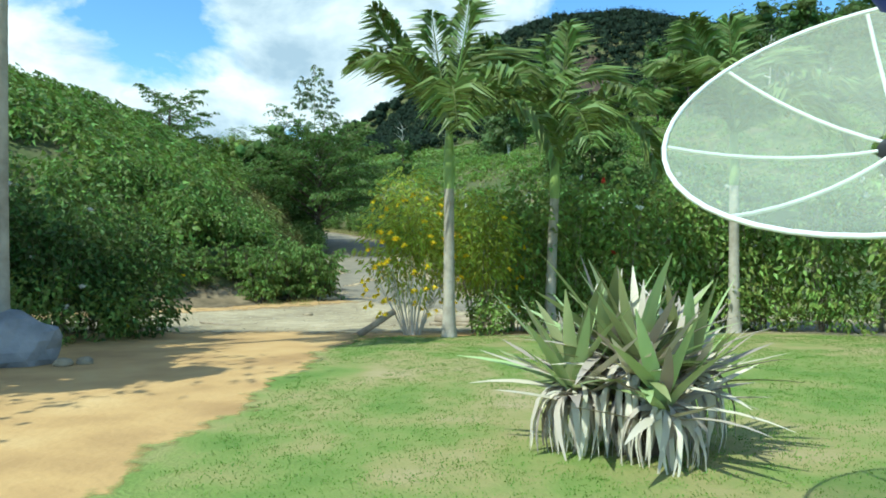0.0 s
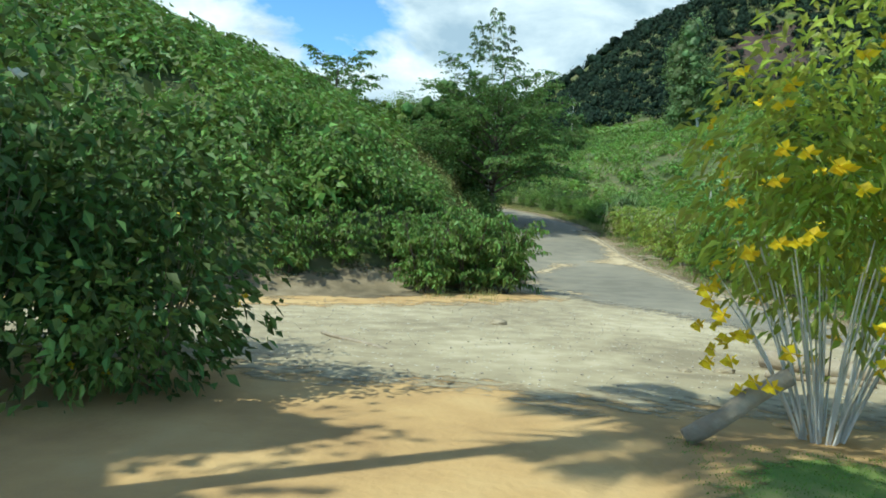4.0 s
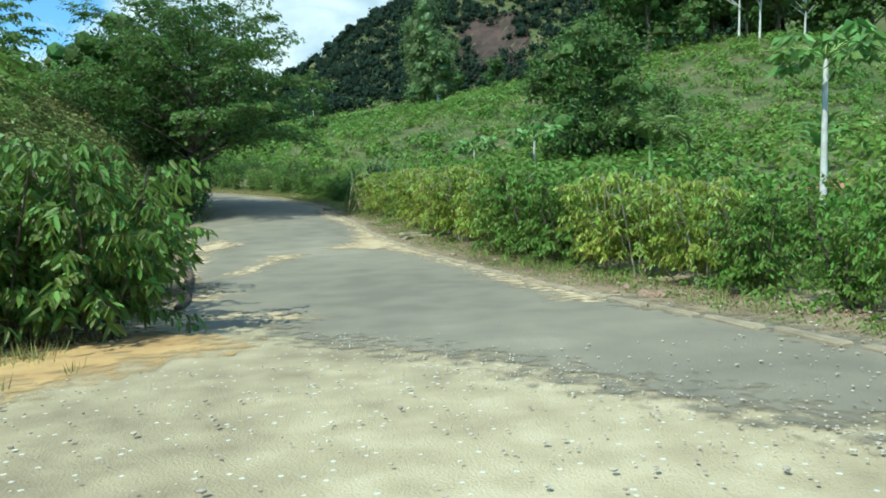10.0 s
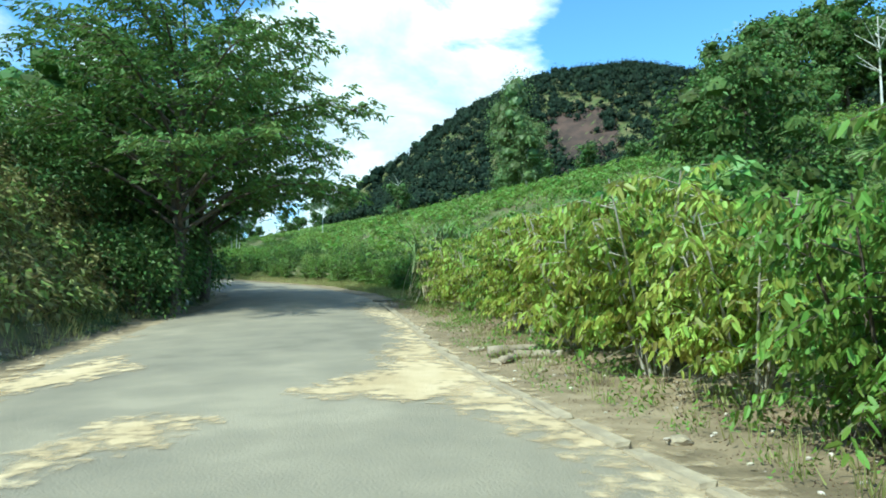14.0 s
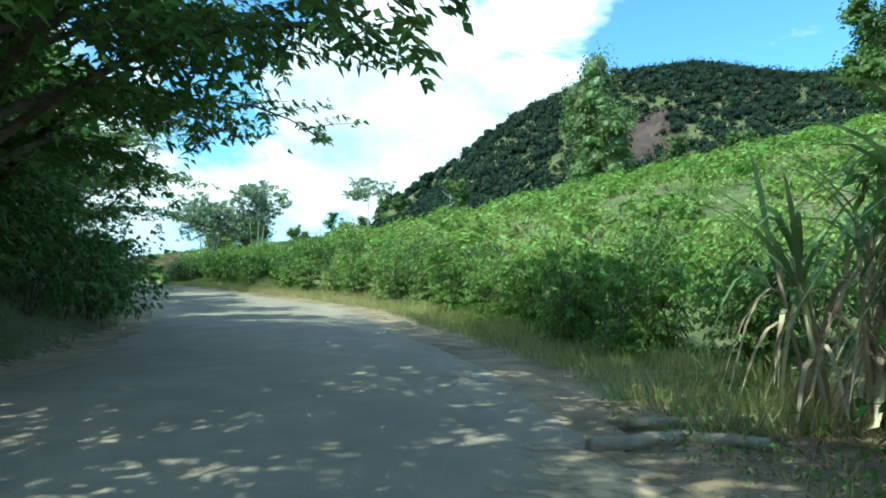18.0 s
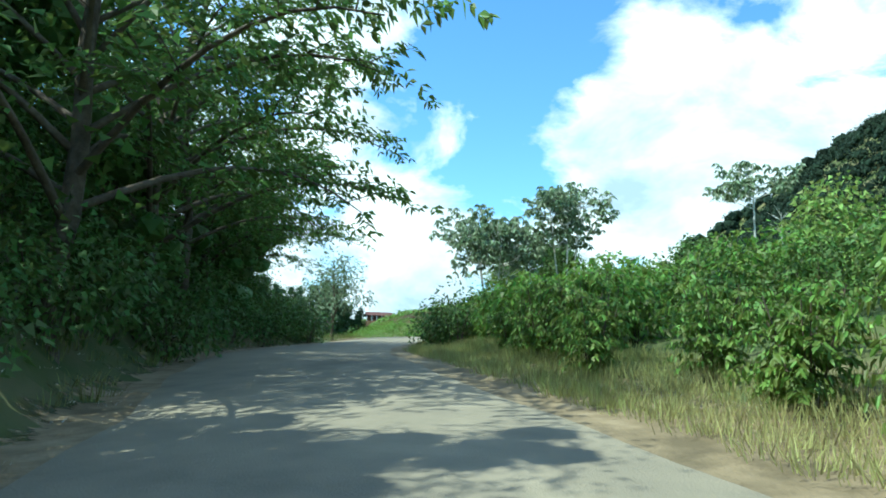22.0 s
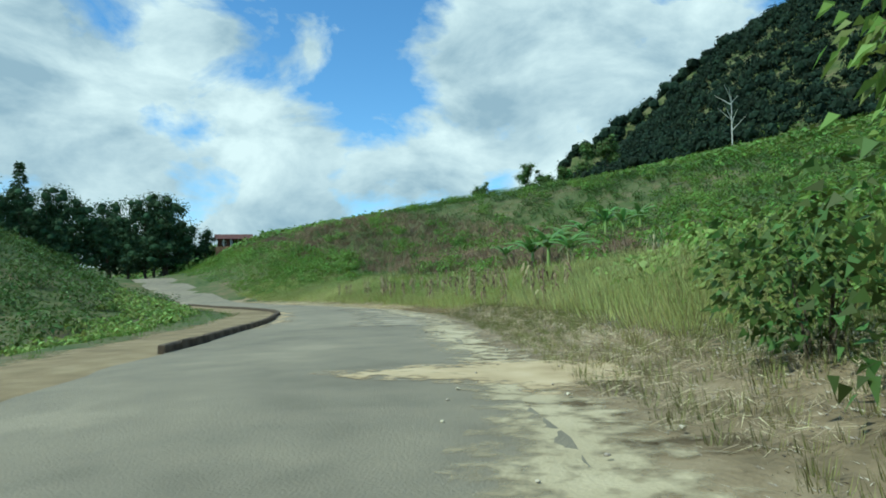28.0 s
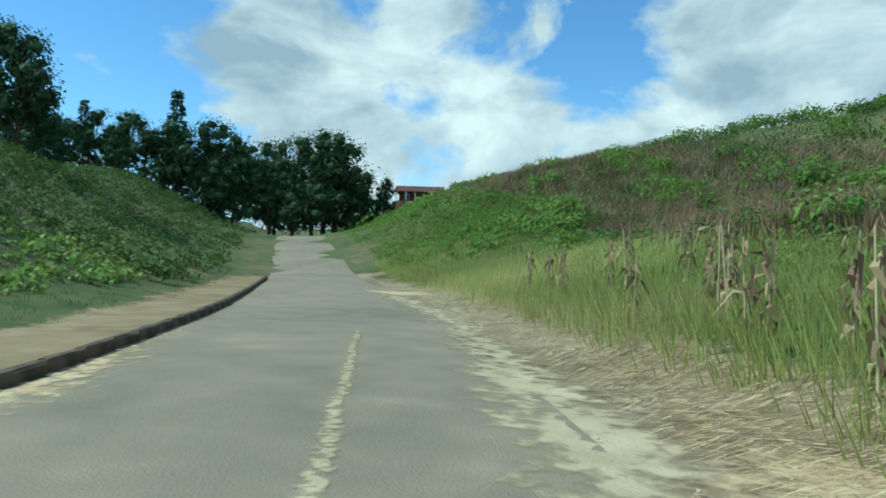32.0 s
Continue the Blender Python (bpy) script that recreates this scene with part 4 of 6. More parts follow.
def along(y, off):
    slope = float(road_x(y + 0.5) - road_x(y - 0.5))
    s = 1 / math.sqrt(1 + slope**2)
    off = float(true_off(y, off))
    return float(road_x(y)) + off * s, y - off * s * slope


def edge_sand(y0, y1, o0, o1, mat, name, label):
    ys = np.arange(y0, y1, 1.0)
    return road_patch(name, label, [along(y, o0(y)) for y in ys] + [along(y, o1(y)) for y in ys[::-1]], mat)


edge_sand(25, 59, lambda y: HALF - 0.35 - 0.8 * math.exp(-((y - 41) / 3.2) ** 2) - 0.2 * float(smooth(43, 50, y)) + 0.22 * math.sin(y * 0.55), lambda y: HALF + 0.05, "sand", "kerb_sand", "pale sand washed along the kerb")
edge_sand(112, 178, lambda y: HALF - 0.25 - 0.35 * math.exp(-((y - 147) / 9) ** 2) + 0.25 * math.sin(y * 0.5), lambda y: HALF + 0.5, "chip", "verge_sand", "pale sand along the road's edge")
edge_sand(33, 50, lambda y: -HALF - 0.05, lambda y: -HALF + 0.12 + 0.22 * math.sin(y * 0.8), "sand", "left_sand", "pale sand along the road's edge")
edge_sand(140, 166, lambda y: -HALF - 0.05, lambda y: -HALF + 0.35 + 0.25 * math.sin(y * 1.1), "sand", "left_kerb_sand", "pale sand below the kerb")
for pts_ in ([(-4.8, 27.8), (-2.6, 28.4), (-2.5, 29.8), (-3.6, 30.6), (-4.6, 30.2)], [(-4.5, 38.5), (-3.8, 38.6), (-3.7, 39.6), (-4.3, 39.7)], [(-4.9, 36.2), (-4.5, 36.0), (-4.1, 38.4), (-4.6, 38.3)], [(-7.4, 42.0), (-6.4, 41.5), (-5.9, 43.2), (-6.7, 44.6)],
             [(-2.9, 40.9), (-1.4, 40.3), (-0.9, 41.5), (-1.6, 43.9), (-2.2, 43.0)], [(-41.2, 128.4), (-38.2, 127.6), (-37.2, 130.4), (-39.5, 130.0)],
             [(-54.9, 163.0), (-54.2, 161.9), (-54.5, 161.0), (-53.9, 160.1), (-53.0, 160.9), (-52.7, 161.9), (-53.6, 163.0), (-54.1, 164.6)], [(-72, 177.3), (-69.2, 176.2), (-67.8, 178.0), (-70.2, 179.4)]):
    road_patch("sand_patch", "washed-out sandy patch in the asphalt", pts_, "sand", 0.009, 0.12, 0.10)
road_patch("worn_lane", "lane worn down to pale chippings", [along(y, 0.9) for y in (138, 143, 149, 156)] + [along(y, HALF - 0.1) for y in (158, 150, 144, 138)], "worn", 0.005, 0.3, 0.0)
road_patch("worn_seam", "worn pale seam in the asphalt", [along(y, 0.50) for y in range(158, 166)] + [along(y, 0.66) for y in range(165, 157, -1)], "seam", 0.006, 0.07, 0.015)

# bare verges beside the road
def verge(name, label, y0, y1, inner, width, mat, side):
    """A strip from under the road's edge outwards; thins out at its far side."""
    ys = np.arange(y0, y1, 0.5)
    n = 10
    v, inset = [], []
    for y in ys:
        for k in range(n):
            off = inner + (width + 0.35) * k / (n - 1)
            x, yy = along(y, side * (HALF + off))
            v.append((x, yy, float(road_z(yy)) + 0.012 if off < 0.1 else max(float(land(x, yy)) + 0.01, float(ground_height(x, yy)) + 0.03)))
            inset.append(min(inner + width - off, (y - y0) * 0.6, (y1 - y) * 0.6) + 0.12 * math.sin(y * 1.3 + off) + 0.1 * math.sin(y * 3.1))
    f = [(i * n + k, i * n + k + 1, (i + 1) * n + k + 1, (i + 1) * n + k) for i in range(len(ys) - 1) for k in range(n - 1)]
    me = mesh_from(name, v, f, M[mat + "_edge"], True)
    att = me.attributes.new("inset", "FLOAT", "POINT")
    att.data.foreach_set("value", np.array(inset, np.float32))
    return tagged(new(name, me), label, "verge", kind="structure")


verge("verge_kerb", "brown leaf litter between kerb and bushes", 23, 60, -0.2, 3.2, "verge", 1)
verge("verge_bank", "brown litter at the foot of the bank", 33, 122, -0.25, 1.25, "verge", -1)
verge("verge_right", "dusty verge of dry litter", 58, 128, -0.2, 2.2, "verge", 1)
verge("verge_dry", "dusty verge with dry grass", 124, 190, -0.2, 3.0, "verge", 1)
verge("verge_left_dry", "bare earth strip behind the kerb", 120, 190, -0.1, 2.7, "earth_strip", -1)
bank_foot = tagged(new("bank_foot", patch("bank_foot", [(-29, 8), (-11, 23.0), (-5.2, 28.6), (-5.4, 30.8), (-12.5, 24.6), (-30, 11)], 0.04, M["verge_edge"], 0.25, 0.15, ground_height)),
                   "brown dry litter at the foot of the hill", "verge", kind="structure")


# kerbs: each stone a piece
def kerb_stone_mesh(seed, mat="kerb"):
    bm = bmesh.new()
    bmesh.ops.create_cube(bm, size=1.0)
    bmesh.ops.scale(bm, vec=(0.16, 0.96, 0.26), verts=bm.verts)
    bmesh.ops.bevel(bm, geom=bm.edges[:], offset=0.025, segments=1, affect="EDGES")
    r = np.random.default_rng(seed)
    for v in bm.verts:
        v.co += Vector(r.normal(size=3) * 0.008)
    me = bpy.data.meshes.new("kerb_stone")
    bm.to_mesh(me)
    bm.free()
    me.materials.append(M[mat])
    return me


KERB = [kerb_stone_mesh(i) for i in range(4)]
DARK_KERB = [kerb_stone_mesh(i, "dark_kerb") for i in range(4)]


def kerb_line(name, label, y0, y1, off, dark=False, lift=0.0):
    base = tagged(new(name), label, "kerb", kind="structure")
    y = y0
    while y < y1:
        x, yy = along(y, off)
        slope = float(road_x(y + 0.5) - road_x(y - 0.5))
        s = part("kerb_stone", (DARK_KERB if dark else KERB)[int(rng.integers(4))], base)
        s.location = (x, yy, float(road_z(yy)) + (0.05 if dark else -0.01) + lift + rng.uniform(-0.008, 0.008))
        grade = float(road_z(yy + 0.5) - road_z(yy - 0.5)) / math.sqrt(1 + slope**2)
        s.rotation_euler = (math.atan(grade), rng.uniform(-0.02, 0.02), -math.atan(slope) + rng.uniform(-0.02, 0.02))
        y += 1.0 / math.sqrt(1 + slope**2)


kerb_line("kerb_right", "weathered low concrete kerb stained with sand", 24.5, 56.5, HALF + 0.02, False, -0.05)
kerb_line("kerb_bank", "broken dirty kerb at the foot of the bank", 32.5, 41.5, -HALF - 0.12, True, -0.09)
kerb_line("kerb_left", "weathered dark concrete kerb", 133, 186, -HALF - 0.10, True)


# ---- stamping many small plants into one mass ----
def stamp(name, label, category, base, pts, low, high, mat, seed, flat=1.0):
    """Copies a small plant (verts, faces) to every point, turned and scaled, as one mass."""
    r = np.random.default_rng(seed)
    bv, bf = base
    n = len(pts)
    a = r.uniform(0, 6.283, n)
    s = r.uniform(low, high, n) if not len(np.shape(low)) else r.uniform(0.8, 1.25, n) * low
    c, q = np.cos(a)[:, None], np.sin(a)[:, None]
    x = bv[None, :, 0] * c - bv[None, :, 1] * q
    y = bv[None, :, 0] * q + bv[None, :, 1] * c
    z = np.broadcast_to(bv[None, :, 2], x.shape) * flat
    v = np.stack([x, y, z], -1) * s[:, None, None] + np.asarray(pts)[:, None, :]
    f = bf[None] + (np.arange(n) * len(bv))[:, None, None]
    return tagged(new(name, mesh_from(name, v.reshape(-1, 3), f.reshape(-1, bf.shape[1]), mat)), label, category, kind="stuff")


def small_bush(seed, leaves, length, width, lumps=5, core=0.0):
    """A unit bush, about 1 m wide and high, as arrays of triangles."""
    r = np.random.default_rng(seed)
    ps, ds = [], []
    for i in range(lumps):
        c = np.array([r.uniform(-0.24, 0.24), r.uniform(-0.24, 0.24), r.uniform(0.3, 0.68)])
        p, n = shell_points(leaves // lumps, 0.30, 0.30, 0.30, r, 0.5)
        ps.append(p + c)
        ds.append(n)
    p, n = np.concatenate(ps), np.concatenate(ds)
    leaves_ = leaf_tris(p, n * (1, 1, 0.5) + r.normal(size=p.shape) * 0.4 + (0, 0, -0.2), length, width, 0.4, r)
    if not core:
        return leaves_
    b, f = lump(seed)
    return join(leaves_, (b * core * 0.5 + (0, 0, 0.45), f))


def tuft(seed, blades, height, width, spread):
    """A tuft of bent grass blades, as arrays of quads."""
    r = np.random.default_rng(seed)
    a = r.uniform(0, 6.283, blades)
    out_ = np.stack([np.cos(a), np.sin(a), 0 * a], -1)
    root = out_ * r.uniform(0, spread * 0.5, (blades, 1))
    d = out_ * r.uniform(0.1, 0.6, (blades, 1)) + (0, 0, 1)
    return leaf_tris(root, d, height * r.uniform(0.6, 1.0, blades), width, 0.12, r)


def strewn(seed, stalks, length, width, spread):
    """A loose tangle of thin stalks lying across one another."""
    r = np.random.default_rng(seed)
    a = r.normal(0.6, 0.9, stalks)
    root = np.stack([r.normal(0, spread, stalks), r.normal(0, spread, stalks), r.uniform(0.01, 0.09, stalks)], -1)
    d = np.stack([np.cos(a), np.sin(a), r.normal(0.02, 0.16, stalks)], -1)
    return leaf_tris(root, d, length * r.uniform(0.4, 1.0, stalks), width, 0.25, r)


def scatter(n, box, keep, seed):
    r = np.random.default_rng(seed)
    x, y = r.uniform(box[0], box[1], n), r.uniform(box[2], box[3], n)
    k = keep(x, y)
    x, y = x[k], y[k]
    return np.stack([x, y, land(x, y)], -1)


def beside(n, y0, y1, o0, o1, seed):
    """Points beside the road, from y0 to y1, o0 to o1 off its right (or, below zero, left) edge."""
    r = np.random.default_rng(seed)
    y, o = r.uniform(y0, y1, n), r.uniform(o0, o1, n)
    off = true_off(y, np.where(o < 0, -HALF, HALF) + o)
    slope = road_x(y + 0.5) - road_x(y - 0.5)
    s = 1 / np.sqrt(1 + slope**2)
    x, yy = road_x(y) + off * s, y - off * s * slope
    return np.stack([x, yy, land(x, yy)], -1)


def foot(x, y):
    """Metres uphill from the foot of the left-hand hill at the junction."""
    return (x + 5.3) * -0.70 + (y - 28.2) * 0.71


# coffee covering the left hill
pts = scatter(4300, (-72, -7, 18, 82), lambda x, y: (lateral(x, y) < -HALF - 5.4) & (foot(x, y) > 3.4) & (x > -72 + 0.1 * y), 5)
stamp("coffee_hill", "close rows of coffee bushes covering the hill", "coffee field", small_bush(1, 74, 0.20, 0.10), pts, 1.4, 2.5, M["coffee"], 11, 0.8)
# coffee on the long right-hand slope: near, then far
pts = scatter(13000, (-118, 130, 40, 262), lambda x, y: (lateral(x, y) > 11) & (lateral(x, y) < 150) & (np.sin(x * 0.9 + y * 0.5) > np.where(y > 138, 0.1, -0.6)), 4)
near_road = (lateral(pts[:, 0], pts[:, 1]) < 48) & (pts[:, 1] > 132)
stamp("coffee_slope", "rows of low coffee bushes on the hillside", "coffee field", small_bush(2, 44, 0.28, 0.17), pts[~near_road], 1.3, 2.4, M["coffee_fresh"], 12, 0.75)
stamp("near_coffee_slope", "rows of low leafy coffee bushes above the verge", "coffee field", small_bush(28, 130, 0.15, 0.075, 7), pts[near_road], 1.2, 2.2, M["coffee_fresh"], 60, 0.75)
pts = scatter(9500, (-260, 330, 240, 640), lambda x, y: (lateral(x, y) > 8) & (mountain(np.degrees(np.arctan2(x + 1, y - 28))) * smooth(330, 515, np.hypot(x + 1, y - 28)) < 9), 6)
stamp("far_coffee_slope", "coffee bushes far up the hillside", "coffee field", small_bush(3, 20, 0.5, 0.4, 3), pts, 2.4, 4.0, M["coffee"], 13, 0.6)
pts = scatter(6500, (-135, 70, 236, 345), lambda x, y: (lateral(x, y) > 8) & (lateral(x, y) < 130), 46)
stamp("ridge_coffee", "coffee bushes along the top of the hillside", "coffee field", small_bush(3, 26, 0.36, 0.26, 4), pts, 1.8, 3.0, M["coffee"], 46, 0.75)
pts = beside(4600, 146, 236, 9, 80, 53)
stamp("low_coffee", "low dark coffee bushes on the hillside", "coffee field", small_bush(23, 45, 0.19, 0.105, 5), pts, 1.0, 1.9, M["broad"], 53, 0.75)
pts = beside(1500, 184, 232, 2.2, 14, 56)
stamp("crest_scrub", "low green scrub beside the road's crest", "scrub", small_bush(25, 30, 0.26, 0.16, 4), pts, 0.6, 1.4, M["coffee_fresh"], 56, 0.8)
# scrub and weeds between the bushes of the slope
pts = scatter(7000, (-90, 70, 58, 200), lambda x, y: (lateral(x, y) > 7.5) & ((y < 138) | (np.sin(x * 0.21 + 2 * np.sin(y * 0.1)) > 0.3)), 7)
stamp("slope_scrub", "low mixed scrub and weeds on the hillside", "scrub", small_bush(8, 30, 0.24, 0.13, 4), pts, 0.6, 1.5, M["hedge"], 14, 0.8)
pts = scatter(9000, (-110, 70, 58, 230), lambda x, y: (lateral(x, y) > 7.5), 17)
stamp("slope_grass", "rough grass on the hillside", "grass", tuft(5, 9, 0.7, 0.05, 0.9), pts, 0.6, 1.3, M["bank_grass"], 34)
# mountain forest, its shadows held in the dark leaf colour
def wooded(x, y):
    h = mountain(np.degrees(np.arctan2(x + 1, y - 28))) * smooth(330, 515, np.hypot(x + 1, y - 28))
    u, v = (x - 79) * 0.98 - (y - 417) * 0.19, (x - 79) * 0.19 + (y - 417) * 0.98
    scar = (u / 17) ** 2 + (v / 30) ** 2
    return (h > 1.5) & (scar + 0.35 * np.sin(x * 0.31 + 0.4 * np.sin(y * 0.2)) * np.sin(y * 0.17) + 0.2 * np.sin(x * 0.9 + y * 0.7) > 0.62)


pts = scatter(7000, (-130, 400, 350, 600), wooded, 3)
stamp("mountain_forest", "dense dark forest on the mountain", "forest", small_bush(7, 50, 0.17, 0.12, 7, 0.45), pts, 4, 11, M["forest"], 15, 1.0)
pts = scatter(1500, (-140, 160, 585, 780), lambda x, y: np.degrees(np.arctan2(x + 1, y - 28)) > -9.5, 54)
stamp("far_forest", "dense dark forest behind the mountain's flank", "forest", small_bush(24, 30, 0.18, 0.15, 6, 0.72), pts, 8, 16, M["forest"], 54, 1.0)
rock = tagged(new("rock_face", patch("rock_face", [(54, 386), (92, 380), (106, 446), (66, 452)], 0.8, M["rock_edge"], 3.0, 2.0, lambda x, y: land(x, y) + 1.5 * np.sin(x * 0.9) * np.sin(y * 0.7))),
              "bare reddish-brown rock face", "cliff", kind="structure")

# lawn grass, verge grass
pts = scatter(20000, (-1.8, 9, 1.5, 14.2), lambda x, y: (np.sin(x * 1.3) * np.sin(y * 1.1 + 1) < 0.75), 8)
pts[:, 2] += 0.02
stamp("lawn_grass", "short green lawn grass", "grass", tuft(6, 6, 0.026, 0.009, 0.2), pts, 0.7, 1.2, M["lawn_blade"], 16)
pts = scatter(2600, (-12, 3, 26, 62), lambda x, y: (np.abs(lateral(x, y)) > HALF + 0.6) & (np.abs(lateral(x, y)) < HALF + 2.8), 9)
stamp("verge_weeds", "dry weeds on the verge", "weeds", tuft(7, 14, 0.32, 0.014, 0.4), pts, 0.4, 1.1, M["dry_grass"], 17)
pts = np.concatenate([beside(2900, 76, 96, 0.6, 3.2, 10), beside(500, 96, 112, 0.8, 2.8, 59), beside(1500, 58, 76, 0.9, 2.6, 55)])
stamp("roadside_grass", "grass tufts along the road", "grass", tuft(8, 15, 0.36, 0.012, 0.7), pts, 0.4, 1.2, M["dry_grass"], 18)
pts = scatter(12000, (-52, -8, 33, 124), lambda x, y: (lateral(x, y) < -HALF - 0.7) & (lateral(x, y) > -HALF - 4.5), 19)
stamp("bank_grass", "rough grass and litter on the bank", "grass", tuft(9, 16, 0.45, 0.018, 0.5), pts, 0.5, 1.3, M["bank_grass"], 19)
pts = scatter(5200, (-24, -6, 31, 60), lambda x, y: (lateral(x, y) < -HALF - 1.3) & (lateral(x, y) > -HALF - 6.5), 41)
stamp("bank_scrub", "dry brown-green scrub on the road bank", "scrub", small_bush(14, 40, 0.20, 0.07, 5), pts, 0.6, 1.5, M["bank_grass"], 41, 0.9)
pts = scatter(2200, (-24, -6, 31, 60), lambda x, y: (lateral(x, y) < -HALF - 1.6) & (lateral(x, y) > -HALF - 7), 42)
stamp("bank_weeds", "green weeds among the dry scrub", "weeds", small_bush(15, 36, 0.2, 0.1, 5), pts, 0.5, 1.3, M["hedge"], 42, 0.9)
pts = beside(2600, 24, 60, 0.15, 2.0, 57)
stamp("kerb_litter", "fallen brown leaves and stalks behind the kerb", "litter", tuft(26, 9, 0.2, 0.025, 0.6), pts, 0.4, 1.1, M["dead_maize"], 57, 0.3)
pts = beside(260, 24, 60, 0.4, 2.0, 58)
stamp("kerb_weeds", "low green weeds behind the kerb", "weeds", small_bush(27, 26, 0.22, 0.1, 4), pts, 0.2, 0.5, M["coffee_fresh"], 58, 0.8)
pts = scatter(5000, (-52, -8, 33, 120), lambda x, y: (lateral(x, y) < -HALF - 0.4) & (lateral(x, y) > -HALF - 3.0), 43)
stamp("bank_litter", "dry stalks and fallen leaves at the foot of the bank", "litter", tuft(16, 9, 0.3, 0.02, 0.7), pts, 0.4, 1.0, M["dead"], 43, 0.35)
pts = beside(5200, 126, 225, 2.2, 11, 20)
stamp("rough_grass", "rough yellow-green grass beside the road", "grass", tuft(10, 18, 0.60, 0.011, 0.7), pts, 0.5, 1.35, M["dry_grass"], 20)
pts = np.concatenate([beside(3000, 146, 188, 0.9, 2.7, 21), beside(900, 124, 148, 1.2, 4.0, 47)])
pts[:, 2] += 0.03
stamp("straw", "cut straw lying in a tangle on the verge", "straw", strewn(11, 20, 0.46, 0.007, 0.28), pts, 0.6, 1.2, M["straw"], 21, 0.9)
pts = np.concatenate([beside(5200, 146, 192, 1.7, 9.0, 48), beside(2200, 128, 148, 2.6, 9.0, 49)])
stamp("tall_grass", "tall yellow-green grass beside the road", "grass", tuft(19, 17, 0.80, 0.016, 0.9), pts, 0.5, 1.25, M["tall_blade"], 48)
pts = beside(520, 148, 192, 2.4, 9.0, 61)
stamp("grass_weeds", "leafy green weeds among the tall grass", "weeds", small_bush(29, 44, 0.22, 0.06, 5), pts, 0.4, 0.95, M["hedge"], 61, 0.9)
pts = beside(850, 112, 142, 3.2, 10, 50)
stamp("bend_scrub", "leafy green weeds and scrub on the verge of the bend", "scrub", small_bush(20, 40, 0.2, 0.11, 5), pts, 0.4, 1.3, M["hedge"], 50, 0.9)
pts = beside(4200, 108, 146, 0.8, 7.5, 51)
stamp("bend_weeds", "dry yellowish weeds on the verge of the bend", "weeds", tuft(21, 16, 0.5, 0.016, 0.6), pts, 0.4, 1.2, M["bank_grass"], 51)
pts = beside(1200, 112, 142, 0.4, 3.5, 52)
stamp("verge_litter", "fallen dry leaves and stalks on the verge", "litter", tuft(22, 9, 0.26, 0.03, 0.8), pts, 0.4, 1.0, M["dead"], 52, 0.25)
pts = scatter(12000, (-130, -45, 122, 225), lambda x, y: (lateral(x, y) < -HALF - 2.2) & (lateral(x, y) > -HALF - 12), 22)
stamp("left_grass", "green grass behind the kerb", "grass", tuft(12, 14, 0.28, 0.014, 0.4), pts, 0.5, 1.3, M["grass"], 22)
pts = scatter(3600, (-100, -55, 140, 190), lambda x, y: (lateral(x, y) < -HALF - 4.5) & (lateral(x, y) > -HALF - 10), 23)
stamp("crop_plants", "broad-leaved low crop plants", "crop", small_bush(9, 26, 0.40, 0.32, 3), pts, 0.4, 0.8, M["hedge"], 23, 0.7)
pts = scatter(7000, (-175, -60, 130, 250), lambda x, y: (lateral(x, y) < np.where(y > 172, -HALF - 3.5, -HALF - 9.5)), 24)
stamp("left_field", "green coffee covering the slope", "coffee field", small_bush(4, 60, 0.155, 0.085), pts, 1.2, 2.2, M["broad"], 24, 0.65)
pts = np.concatenate([beside(3800, 168, 226, 12, 27, 25), beside(1200, 150, 170, 9, 17, 63)])
stamp("dry_maize", "stand of dry brown maize", "crop", tuft(13, 11, 1.2, 0.045, 0.5), pts, 0.7, 1.2, M["dead_maize"], 25)


# ---- yard things ----
def agave_blade(seed, length, width, curve, dead=False):
    r = np.random.default_rng(seed)
    n = 6
    s = np.linspace(0, 1, n)
    x = length * (s if not dead else np.sin(s * 1.9) * 0.45)
    z = length * (curve * s * s if not dead else 0.30 * np.sin(s * 2.2) - 0.85 * s**1.7)
    w = width * np.array([0.55, 0.9, 1.0, 0.85, 0.55, 0.06]) * (0.7 if dead else 1)
    v = []
    for i in range(n):
        twist = 0.3 * math.sin(i + seed) if dead else 0
        for k, q in ((-1, 0.25), (0, 0), (1, 0.25)):
            v.append((x[i], k * w[i] / 2, z[i] + q * w[i] * (0.6 if not dead else -0.4) + k * w[i] * twist))
    f = [(3 * i + k, 3 * i + k + 1, 3 * i + k + 4, 3 * i + k + 3) for i in range(n - 1) for k in range(2)]
    return mesh_from("blade", v, f, M["dead"] if dead else M["agave"], True)


LIVE = [agave_blade(i, 1.0, 0.105, c) for i, c in enumerate((-0.12, 0.0, -0.2, 0.08))]
DRY = [agave_blade(20 + i, 0.9, 0.08, c) for i, c in enumerate((-0.2, -0.05, -0.3, 0.05))]
for me_ in DRY:
    me_.materials.clear()
    me_.materials.append(M["dead"])
GONE = [agave_blade(10 + i, 0.95, 0.10, 0, True) for i in range(4)]


